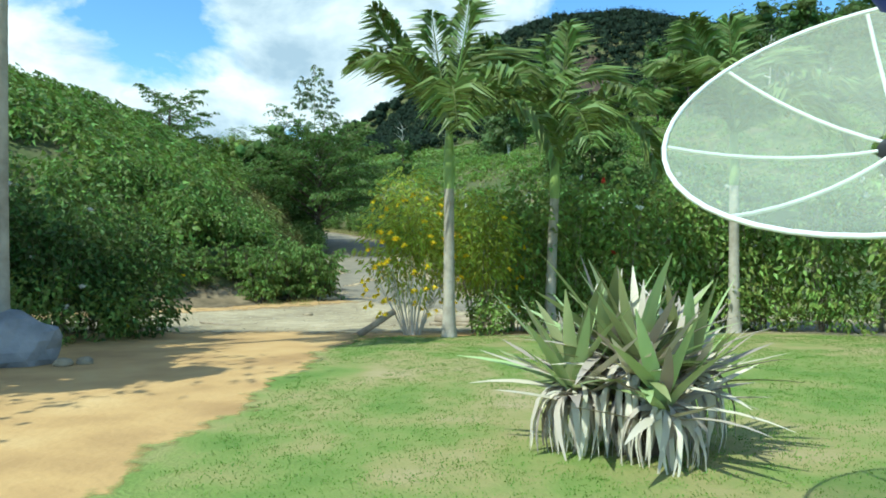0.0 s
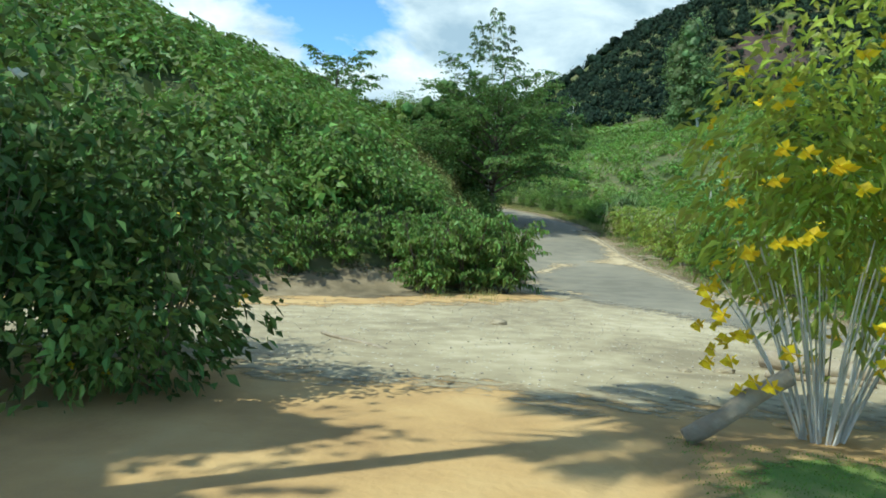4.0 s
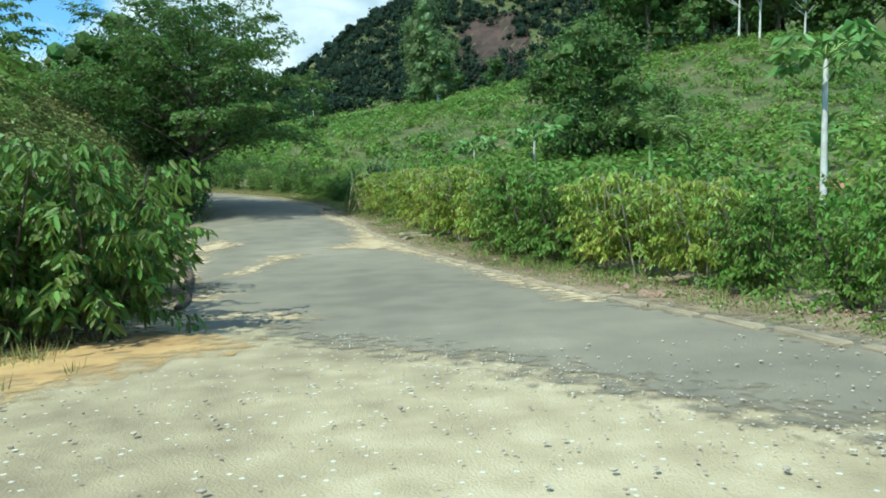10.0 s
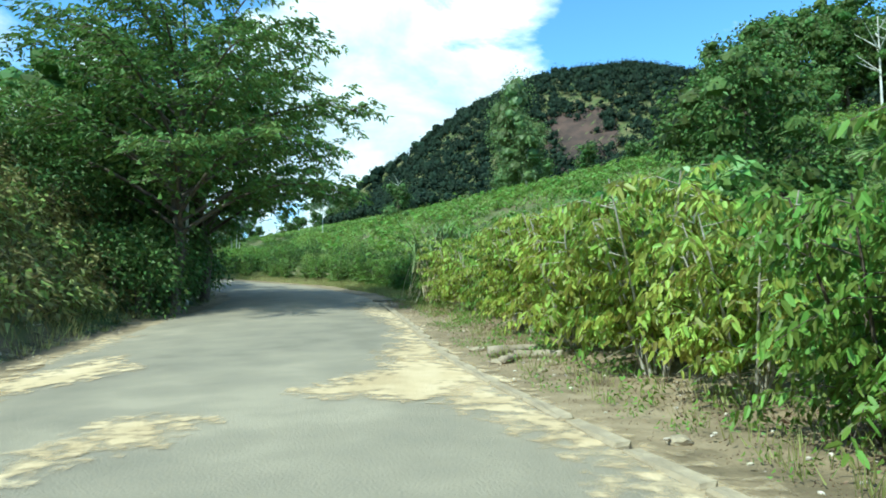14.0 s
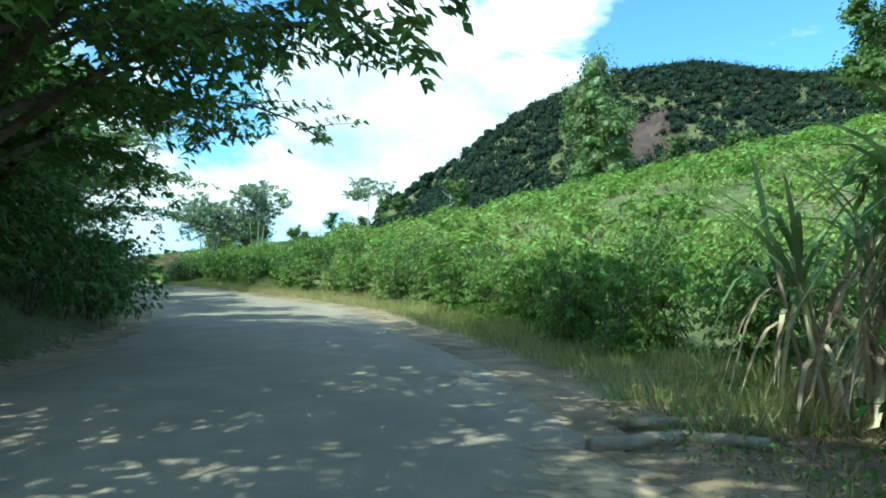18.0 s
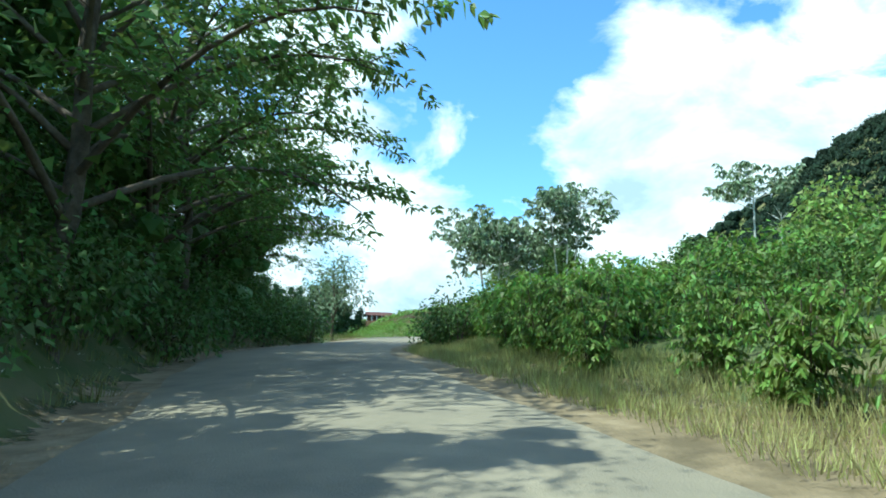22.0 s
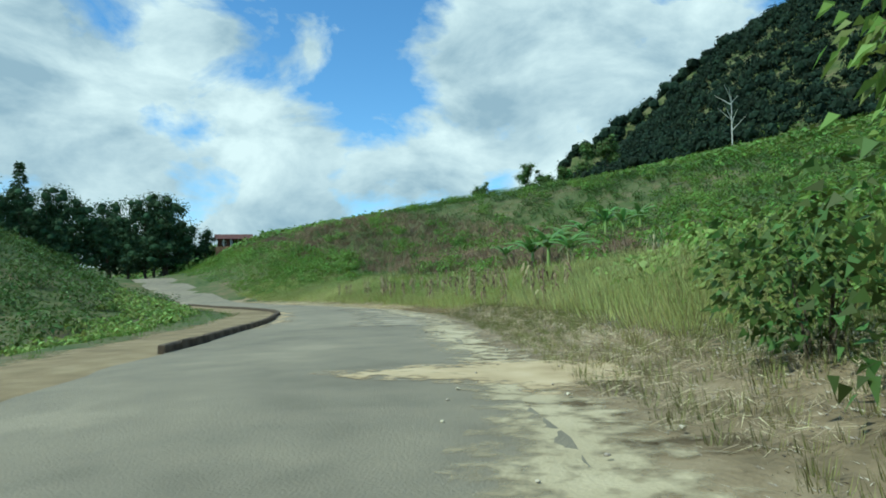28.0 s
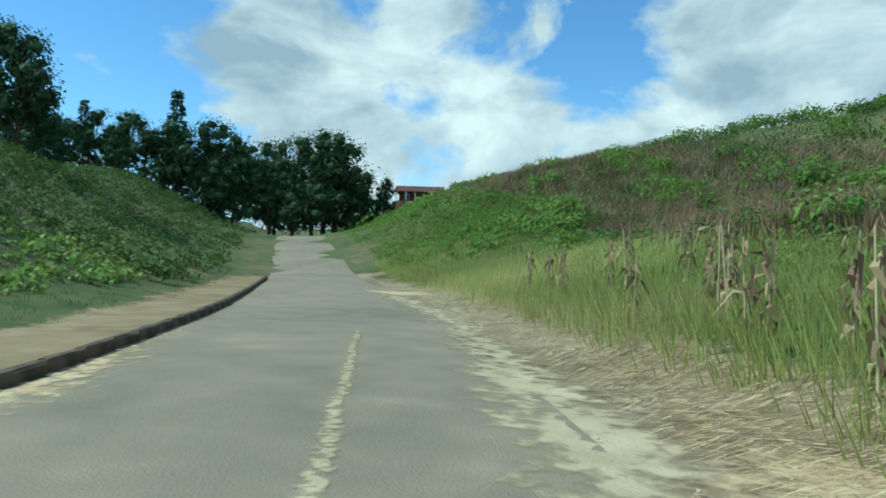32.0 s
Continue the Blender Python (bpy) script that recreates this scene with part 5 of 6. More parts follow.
def agave(x, y, size):
    ob = thing("agave_plant", "large spiky agave with green and dead grey blades", "agave", (x, y, land1(x, y) + 0.02))
    r = np.random.default_rng(5)
    core = part("core", mesh_from("core", *tube(bend((0, 0, -0.1), (0, 0, 0.7), 0, 4), (0.16, 0.17, 0.13, 0.05), 9), M["bark"], True), ob)
    for cx, cy, h, n in ((0.0, 0.0, 0.55, 72), (-0.45, 0.1, 0.40, 46), (0.42, 0.2, 0.45, 44), (0.1, -0.3, 0.35, 30), (-0.15, 0.3, 0.6, 30)):
        for i in range(n):
            b = part("blade", DRY[i % 4] if i % 5 in (1, 3) or (i > n * 0.45 and i % 2) else LIVE[i % 4], ob)
            b.location = (cx * size, cy * size, h * size + r.uniform(-0.1, 0.1))
            up = math.radians(-86 + 82 * (i / n) ** 0.8 + r.uniform(-7, 7))
            b.rotation_euler = (r.uniform(-0.2, 0.2), up * 0.92, i * 2.4 + r.uniform(-0.3, 0.3))
            k = size * r.uniform(0.72, 0.98)
            b.scale = (k, k * 1.2, k)
        for i in range(n + 30):
            b = part("dead_blade", GONE[i % 4], ob)
            b.location = (cx * size, cy * size, (h * r.uniform(0.75, 1.15)) * size)
            b.rotation_euler = (r.uniform(-0.3, 0.3), r.uniform(-0.15, 0.35), i * 2.4 + r.uniform(-0.3, 0.3))
            k = size * r.uniform(0.6, 0.95) * (0.65 + 0.5 * h)
            b.scale = (k, k * r.uniform(0.7, 1.3), k)
    return ob


agave(1.42, 5.1, 0.98)


def frond_mesh(seed, length, droop, mat):
    r = np.random.default_rng(seed)
    n = 34
    s = np.linspace(0, 1, n)
    line = np.stack([length * np.sin(s * 1.35) / 1.35 * 1.05, 0 * s, length * (0.75 * s - droop * s * s)], -1)
    rib = tube(line[::3], np.linspace(0.028, 0.006, len(line[::3])), 5)
    p = np.repeat(line[3:], 2, 0)
    side = np.tile((-1.0, 1.0), n - 3)[:, None]
    t = np.repeat(unit(np.gradient(line, axis=0))[3:], 2, 0)
    d = t * 0.75 + side * (0, 1.0, 0) + (0, 0, 0.25) + r.normal(size=p.shape) * 0.08
    env = np.repeat(np.sin(np.linspace(0.35, 2.9, n - 3)), 2)
    v, f = leaf_quads(p, d, 0.72 * env * length / 2.4, 0.085, 0.45, r)
    p2 = p + t * 0.04
    v2, f2 = leaf_quads(p2, d + (0, 0, 0.22), 0.68 * env * length / 2.4, 0.075, 0.45, r)
    return mesh_from("frond", *join(rib, (v, f), (v2, f2)), mat)


FRONDS = [frond_mesh(i, 2.5, q, M["palm"]) for i, q in enumerate((0.25, 0.6, 0.95))]


def palm(x, y, trunk_h, lean=0.0, size=1.18, count=13, label="slender palm with ringed pale trunk and green crownshaft", group="palms by the lawn"):
    ob = thing("palm_tree", label, "palm", (x, y, land1(x, y)), group)
    s = np.linspace(0, 1, 34)
    line = np.stack([lean * s**1.5, 0 * s, trunk_h * s], -1)
    line[0, 2] = -0.1
    part("trunk", mesh_from("trunk", *tube(line, 0.115 + 0.055 * np.exp(-s * 9) - 0.02 * s + 0.004 * (np.arange(34) % 2), 12), M["palm_trunk"], True), ob)
    top = line[-1]
    shaft = np.array([top, top + (0, 0, 0.25), top + (0, 0, 0.7), top + (0, 0, 1.1), top + (0.02, 0, 1.3)])
    part("crownshaft", mesh_from("crownshaft", *tube(shaft, (0.095, 0.115, 0.10, 0.075, 0.05), 12), M["crownshaft"], True), ob, "smooth light green crownshaft")
    r = np.random.default_rng(int(abs(x * 10)) + 3)
    for i in range(count):
        fr = part("frond", FRONDS[i % 3], ob)
        fr.location = top + (0, 0, 1.12)
        fr.rotation_euler = (r.uniform(-0.2, 0.2), -math.radians(-8 + 66 * ((i * 0.618) % 1)), i * 2.4 + r.uniform(-0.2, 0.2))
        fr.scale = (size, size, size)
    return ob


palm(0.12, 13.9, 2.95, 0.0)
palm(2.3, 15.1, 2.9, 0.1)
palm(6.3, 15.2, 3.2, 0.0)
palm(-6.5, 10.3, 6.4, 0.0)
palm(9.8, 15.5, 3.4, 0.0, 0.9)


def dish(x, y, z):
    ob = thing("satellite_dish", "large translucent white mesh satellite dish on a post beside the lawn", "satellite dish", (x, y, land1(x, y)))
    tilt = Matrix.Translation((0, 0, z)) @ Vector((-0.40, -0.48, 0.78)).to_track_quat("Z", "Y").to_matrix().to_4x4()
    rad, deep = 0.86, 0.22
    rings, segs = 8, 40
    v = [(0, 0, -deep)]
    for i in range(1, rings + 1):
        q = i / rings
        for k in range(segs):
            a = 2 * math.pi * k / segs
            v.append((rad * q * math.cos(a), rad * q * math.sin(a), -deep + deep * q * q))
    f = [(1 + i * segs + k, 1 + i * segs + (k + 1) % segs, 1 + (i + 1) * segs + (k + 1) % segs, 1 + (i + 1) * segs + k) for i in range(rings - 1) for k in range(segs)]
    v = [tilt @ Vector(p) for p in v]
    part("reflector", mesh_from("reflector", [tuple(p) for p in v], f, M["mesh"], True), ob, "see-through fine wire mesh")

    def ring(q, r_):
        pts_ = np.array([tuple(tilt @ Vector((rad * q * math.cos(a), rad * q * math.sin(a), -deep + deep * q * q))) for a in np.linspace(0, 2 * math.pi, 49)])
        return mesh_from("rim", *tube(pts_, np.full(49, r_), 6), M["rim"], True)
    part("rim", ring(1.0, 0.011), ob)
    for k in range(8):
        a = 2 * math.pi * (k + 0.3) / 8
        pts_ = np.array([tuple(tilt @ Vector((rad * q * math.cos(a), rad * q * math.sin(a), -deep + deep * q * q - 0.01))) for q in np.linspace(0.06, 1, 8)])
        part("rib", mesh_from("rib", *tube(pts_, np.full(8, 0.009), 5), M["rim"], True), ob)
    focus = np.array(tilt @ Vector((0, 0, 0.42)))
    for k in range(1):
        a = 0.4
        foot_ = np.array(tilt @ Vector((rad * 0.9 * math.cos(a), rad * 0.9 * math.sin(a), -deep + deep * 0.81)))
        part("strut", mesh_from("strut", *tube(bend(foot_, focus, 0, 3), np.full(3, 0.008), 5), M["rim"], True), ob)
    axis = np.array(tilt.to_3x3() @ Vector((0, 0, 1)))
    part("feed_horn", mesh_from("feed_horn", *tube(np.array([focus - axis * 0.08, focus - axis * 0.03, focus + axis * 0.05, focus + axis * 0.1]), (0.03, 0.055, 0.055, 0.03), 10), M["blue"], True), ob, "blue plastic feed horn")
    hub = np.array(tilt @ Vector((0, 0, -deep)))
    part("hub", mesh_from("hub", *tube(np.array([hub - axis * 0.16, hub - axis * 0.1, hub, hub + axis * 0.03]), (0.05, 0.09, 0.09, 0.03), 12), M["iron"], True), ob, "dark metal hub")
    part("post", mesh_from("post", *tube(np.array([(hub[0] + 0.55, hub[1] + 0.35, -0.3), (hub[0] + 0.55, hub[1] + 0.35, hub[2] * 0.7), (hub[0] + 0.5, hub[1] + 0.32, hub[2] * 0.82), tuple(hub - axis * 0.14)]), (0.045, 0.045, 0.045, 0.03), 10), M["iron"], True), ob)
    return ob


dish(1.70, 2.62, 1.98)


def boulder(x, y, sx, sy, sz, seed, label, name="boulder"):
    bm = bmesh.new()
    bmesh.ops.create_icosphere(bm, subdivisions=3, radius=1.0)
    for v in bm.verts:
        n = noise.fractal(v.co * 1.3 + Vector((seed, 0, 0)), 1.0, 2.0, 4)
        v.co = Vector((v.co.x * sx, v.co.y * sy, v.co.z * sz)) * (1 + 0.22 * n)
    me = bpy.data.meshes.new(name)
    bm.to_mesh(me)
    bm.free()
    me.materials.append(M["brick" if "reddish" in label else "kerb" if "pale" in label else "stone"])
    for p in me.polygons:
        p.use_smooth = seed > 90
    return thing(name, label, "rock", (x, y, land1(x, y) + sz * 0.45), me=me)


boulder(-6.1, 9.9, 0.62, 0.55, 0.48, 1, "large grey boulder beside the drive")
boulder(-5.25, 9.7, 0.14, 0.12, 0.08, 2, "small pale stone beside the drive", "stone")
boulder(-5.05, 9.9, 0.12, 0.10, 0.07, 3, "small pale stone beside the drive", "stone")
boulder(-5.9, 8.8, 0.16, 0.12, 0.08, 4, "small grey stone beside the drive", "stone")


for i in range(7):
    x_, y_ = along(41.5 + 0.45 * i, HALF + 0.9 + 0.35 * math.sin(i * 2.1))
    boulder(x_, y_, 0.06 + 0.03 * (i % 3), 0.07, 0.04 + 0.015 * (i % 2), 20 + i, "pale broken stone lying on the verge", "stone")


r_ = np.random.default_rng(77)
for i in range(11):
    x_, y_ = 2.15 + r_.normal() * 0.28, 30.6 + r_.normal() * 0.40
    boulder(x_, y_, r_.uniform(0.06, 0.13), r_.uniform(0.06, 0.11), r_.uniform(0.04, 0.08), 40 + i, "broken reddish brick lump lying behind the kerb", "brick_lump")


def log(x, y, turn, length, r_, label, tilt=0.0, z=0.0):
    ob = thing("log", label, "log", (x, y, land1(x, y) + r_ * 0.8 + z))
    ob.rotation_euler = (0, tilt, turn)
    q = np.linspace(-0.5, 0.5, 7)
    line = np.stack([q * length, 0.02 * np.sin(q * 9), 0 * q], -1)
    line = np.concatenate([line[:1], line, line[-1:]])
    part("bark", mesh_from("bark", *tube(line, np.array([0.01, *(r_ * (1 + 0.08 * np.sin(np.arange(7) * 2.1))), 0.01]), 9), M["wood"], True), ob)
    return ob


log(0.55, 18.75, -0.55, 1.7, 0.13, "thick weathered log lying at the gate")
log(0.25, 18.1, -0.15, 1.2, 0.05, "thin weathered pole lying at the gate")
log(-1.35, 14.3, 0.35, 0.9, 0.07, "short weathered post leaning at the drive", -0.55, 0.22)
log(-3.6, 58.9, 0.5, 0.8, 0.06, "cut log lying beside the road")
log(-2.9, 59.6, 0.2, 1.3, 0.05, "cut log lying beside the road")
log(-3.0, 59.0, -0.6, 0.7, 0.05, "cut log lying beside the road")

log(-0.35, 44.0, 0.5, 0.9, 0.09, "pale cut log lying among the stones behind the kerb")
log(-0.05, 43.6, -0.2, 0.7, 0.07, "pale cut log lying among the stones behind the kerb")
log(-0.5, 43.3, 1.1, 0.5, 0.06, "pale cut log lying among the stones behind the kerb")
log(-5.9, 18.5, -0.62, 1.7, 0.028, "thin dead branch lying on the gravel")
log(-34.2, 120.9, 0.3, 1.5, 0.025, "thin dry pole lying on the verge")
log(-33.7, 122.2, 0.1, 1.2, 0.02, "thin dry pole lying on the verge")
for i, (x, y, k) in enumerate([(-0.8, 18.3, 0.13), (-1.3, 18.1, 0.08), (-4.3, 22.3, 0.16), (0.3, 38.6, 0.10), (-35.2, 119.3, 0.09), (-0.7, 43.3, 0.08), (-0.2, 44.3, 0.11)]):
    boulder(x, y, k, k * 0.8, k * 0.5, 60 + i, "pale broken block lying on the ground", "stone")

HEDGE_SKIRT = [bush_mesh(58 + i, 1.2, 1.5, 700, 0.11, 0.065, M["hedge"], 9, -0.4, 0.2) for i in range(2)]
BANK_TREE_YARD = limb_tree(131, 8.0, 3.0, 0.16, 14, 1.3, 3600, 0.22, 0.12, M["bark"], M["broad"], 0.8, 0.3, core=0.5)
# hedge along the far edge of the lawn, and the dark shrubs by the drive
HEDGE_SPOTS = [(-0.65, 14.75), (0.75, 15.2), (1.7, 16.0), (2.9, 16.1), (4.0, 15.9), (5.1, 16.2), (6.2, 16.4), (7.3, 16.2), (8.4, 15.6), (9.6, 14.5), (10.8, 14.2), (12.0, 13.9), (13.3, 13.5), (14.7, 13.1), (16.2, 12.6), (18, 12.0)]
for i, (x, y) in enumerate(HEDGE_SPOTS):
    yellow = i < 2
    ob = bush("allamanda_shrub" if yellow else "hibiscus_shrub", "yellow-flowered allamanda shrub on bare grey stems" if yellow else "leafy green hibiscus hedge shrub on thin stems",
              "shrub", (ALLAMANDA if yellow else HEDGE)[i % 2], SNAG[0] if i == 0 else HEDGE_STEMS[i % 2], (x, y, land1(x, y)), i * 1.3, 1.12 if i < 2 else 1.22, "hedge shrubs", 1.05 if i < 2 else 1.2)
    flowers(ob, 1.9, 2.6, 110 if i == 0 else 40 if i == 1 else 4, "petal" if yellow else ("red_petal" if i == 3 else "white_petal"), i + 40, 0.12)
for i, (x, y, s, h) in enumerate([(-6.3, 14.4, 0.88, 0.95), (-7.5, 13.6, 1.0, 1.05), (-8.9, 12.8, 1.05, 1.05), (-10.2, 11.9, 1.1, 1.0), (-7.9, 15.9, 0.9, 0.9), (-9.2, 15.2, 1.0, 1.0), (-10.6, 14.4, 1.0, 1.0), (-11.9, 11.6, 1.1, 1.0), (-13.4, 9.9, 1.1, 1.0)]):
    ob = bush("hibiscus_shrub", "tall dark green flowering shrub beside the drive", "shrub", DARK_HEDGE[i % 2], HEDGE_STEMS[i % 2], (x, y, land1(x, y)), i * 2.1, s, "drive shrubs", h)
    flowers(ob, 2.6, 3.0, 9 if i < 3 else 3, "petal" if i in (0, 4) else "white_petal", i + 70, 0.1)

for i, (x, y) in enumerate(HEDGE_SPOTS[1:10]):
    bush("hibiscus_shrub", "low leafy green hibiscus at the foot of the hedge", "shrub", HEDGE_SKIRT[i % 2], None, (x + 0.3, y - 0.75, land1(x, y)), i * 1.9, 0.85 + 0.1 * (i % 3), "hedge foot shrubs")
for i, (x, y) in enumerate([(-6.1, 13.4), (-7.1, 12.5), (-8.2, 11.8), (-9.4, 11.1), (-10.6, 10.5)]):
    bush("hibiscus_shrub", "low leafy green shrub at the foot of the drive shrubs", "shrub", HEDGE_SKIRT[i % 2], None, (x, y, land1(x, y)), i * 1.9, 1.0 + 0.1 * (i % 3), "drive foot shrubs")
tree("yard_tree", "broad leafy tree shading the drive", BANK_TREE_YARD, -9.6, 5.2, 0.7, 1.0)
tree("yard_tree", "broad leafy tree shading the drive", BANK_TREE_YARD, -11.4, 9.2, 2.7, 1.05)

# coffee on the slope by the junction and along the right kerb
spots = [(-6.0 - 1.3 * k - 0.9 * j * 1.2 + rng.normal() * 0.2, 28.9 - 1.28 * k + 0.9 * j * 1.25 + rng.normal() * 0.25) for k in range(12) for j in range(5)]
spots = [(x, y) for x, y in spots if foot(x, y) > (0.5 if x > -7.5 else 1.9)]
spots += [(float(road_x(y)) - HALF - 1.2 - 1.7 * j + rng.normal() * 0.25, y + rng.normal() * 0.3) for y in np.arange(29.5, 34.5, 1.6) for j in range(4)]
near = [q for q in spots if foot(*q) < 3.0]
plant_rows("coffee_bush", "dense glossy green coffee bush on the bank", "bush", COFFEE, COFFEE_STEMS, near, "coffee bushes on the bank", 0.9, 1.2)
plant_rows("coffee_bush", "dense glossy green coffee bush on the bank", "bush", BANK_COFFEE, SHRUB_STEMS, [q for q in spots if q not in near], "coffee bushes on the bank", 0.8, 1.05)
spots = []
for y in np.arange(24.0, 57, 1.35):
    for j in range(4):
        x, yy = along(y, HALF + 2.05 + 1.7 * j)
        spots.append((x + rng.normal() * 0.2, yy + rng.normal() * 0.25))
for x, y in spots:
    i = int(rng.integers(5))
    k = 0.72 + 0.30 * float(smooth(29, 37, y))
    far_ = float(lateral(x, y)) > HALF + 3.0
    bush("coffee_bush", "yellow-green coffee bush with drooping leaves beside the kerb", "bush", FAR_COFFEE[i % 2] if far_ else COFFEE_PALE[i], SHRUB_STEMS[i % 2] if far_ else PALE_STEMS[i], (x, y, land1(x, y) - 0.05), rng.uniform(0, 6.28), k * rng.uniform(0.88, 1.12), "coffee bushes beside the kerb")

# feathery trees over the left of the road
FEATHER = [feather_tree(101 + i, 10.5, 7.2, 23, 14, 17, 0.20, 0.085, 34, 0.30) for i in range(3)]
SPREADING = [feather_tree(107 + i, 10.5, 6.6, 34, 18, 20, 0.20, 0.085, 70, 0.36) for i in range(2)]
FAR_FEATHER = [feather_tree(111 + i, 10.5, 7.0, 14, 9, 9, 0.44, 0.22, 30) for i in range(2)]
for i, (y, o, s) in enumerate([(56.5, 0.7, 1.08), (62.5, 0.9, 1.0), (66, 1.8, 0.92), (88, 1.8, 1.08), (93, 1.8, 1.12), (98, 2.2, 1.05), (102, 2.6, 0.92), (105.5, 3.2, 0.82)]):
    x, yy = along(y, -HALF - o)
    tree("shade_tree", "tall feathery dark green shade tree above the road", (SPREADING[i] if i < 2 else FEATHER[i % 3]), x, yy, i * 1.7, s, "shade trees")
for i, (y, o, s) in enumerate([(89, 9.5, 1.0), (96, 8, 1.05), (101.5, 8.5, 1.0), (107, 8.5, 0.85), (110, 14, 0.85)]):
    x, yy = along(y, -HALF - o)
    tree("shade_tree", "tall feathery dark green shade tree on the hill", FAR_FEATHER[i % 2], x, yy, i * 1.7, s, "shade trees")
BANK_TREE = [limb_tree(121 + i, 5.6, 2.3, 0.11, 16, 1.05, 3000, 0.19, 0.10, M["bark"], M["broad"], 0.9, 0.05, core=0.5) for i in range(2)]
for i, y in enumerate(np.arange(53.5, 111, 3.3)):
    if y < 60 or 71 < y < 87:
        continue
    x, yy = along(y, -HALF - 3.0 - 0.8 * (i % 3))
    tree("bank_tree", "dense dark understorey tree on the road bank", BANK_TREE[i % 2], x, yy, i * 2.1, 0.85 + 0.12 * (i % 3), "bank trees")

HANGING = limb_tree(127, 6.4, 2.6, 0.12, 18, 1.0, 5200, 0.20, 0.06, M["bark"], M["hedge"], 0.9, 0.12, droop=0.6, core=0.4)
for i, (y, o, s) in enumerate([(74.5, 4.6, 0.95), (78.5, 4.8, 1.0), (82.5, 5.0, 1.0)]):
    x, yy = along(y, -HALF - o)
    tree("leafy_tree", "light green tree with narrow hanging leaves on the bank", HANGING, x, yy, i * 2.3, s, "leafy bank trees")

# growth on the left bank and to the right of the road past the cane
spots = [along(y, -HALF - 1.7 - 1.8 * j + rng.normal() * 0.3) for y in np.arange(54, 115, 1.7) for j in range(3)]
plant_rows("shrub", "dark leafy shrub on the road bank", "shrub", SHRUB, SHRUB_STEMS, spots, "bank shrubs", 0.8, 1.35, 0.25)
spots = [along(y, -HALF - 1.15 - 0.3 * (k % 3)) for k, y in enumerate((54.4, 55.4, 56.4, 57.2, 58.0, 58.9))]
plant_rows("shrub", "dark leafy shrub at the foot of the shade tree", "shrub", SHRUB, SHRUB_STEMS, spots, "tree foot shrubs", 1.0, 1.35, 0.2)
spots = [along(y, HALF + 2.4 + rng.normal() * 0.35) for y in np.arange(60.5, 92, 1.5)]
plant_rows("coffee_bush", "overgrown green coffee bush with drooping leaves beside the road", "bush", COFFEE + [c[0] for c in FRESH2], COFFEE_STEMS, spots, "overgrown coffee bushes", 0.6, 0.95, 0.1)
spots = [along(y, HALF + 4.4 + 2.0 * j + rng.normal() * 0.35) for y in np.arange(61, 92, 1.8) for j in range(2)]
plant_rows("shrub", "leafy green shrub beside the road", "shrub", SHRUB + LIGHT_SHRUB + FAR_COFFEE, SHRUB_STEMS, spots, "roadside shrubs", 0.5, 0.9, 0.15)
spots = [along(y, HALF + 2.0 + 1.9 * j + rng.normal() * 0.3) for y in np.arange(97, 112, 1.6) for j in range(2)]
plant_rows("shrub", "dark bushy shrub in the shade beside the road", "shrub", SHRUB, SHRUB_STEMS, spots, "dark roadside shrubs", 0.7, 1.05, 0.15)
spots = [along(y, HALF + 3.6 + 1.9 * j + rng.normal() * 0.3) for y in np.arange(88, 118, 1.6) for j in range(3)]
plant_rows("coffee_bush", "fresh green coffee bush on the slope", "bush", FAR_COFFEE, SHRUB_STEMS, spots, "coffee bushes on the slope", 0.65, 0.95)
for i, (y, o, k) in enumerate([(79, 6.5, 1.35), (82, 8.0, 1.6), (85, 7.0, 1.5), (88, 9.0, 1.7), (91, 7.5, 1.4), (75, 8.5, 1.5), (71, 9, 1.45), (67, 8, 1.3), (94, 10, 1.4), (64, 7.0, 1.2)]):
    x, yy = along(y, HALF + o)
    bush("shrub", "large rounded green shrub on the slope", "shrub", (LIGHT_SHRUB if i % 2 else SHRUB)[i % 2], SHRUB_STEMS[i % 2], (x, yy, land1(x, yy) - 0.2), i * 1.7, k * 0.62, "large shrubs", 1.05)
for i, (x, y, k) in enumerate([(-35.0, 126.0, 1.0), (-34.0, 124.6, 0.9), (-32.4, 124.8, 1.1), (-31.0, 126.2, 1.2), (-33.6, 127.8, 1.1), (-29.0, 126.0, 1.1), (-36.0, 128.0, 0.8), (-30.0, 123.0, 0.9), (-27.6, 124.2, 1.1), (-28.2, 121.6, 1.0)]):
    bush("shrub", "leafy climbing scrub round the tree at the bend", "shrub", (LIGHT_SHRUB if i % 3 else SHRUB)[i % 2], SHRUB_STEMS[i % 2], (x, y, land1(x, y) - 0.2), i * 1.7, k, "bend shrubs", 1.0)
spots = [along(y, -HALF - 3.0 - 1.6 * j + rng.normal() * 0.3) for y in np.arange(36, 51, 1.7) for j in range(2)]
plant_rows("shrub", "low green shrub on the road bank", "shrub", LIGHT_SHRUB, SHRUB_STEMS, spots, "low bank shrubs", 0.3, 0.6, 0.15)

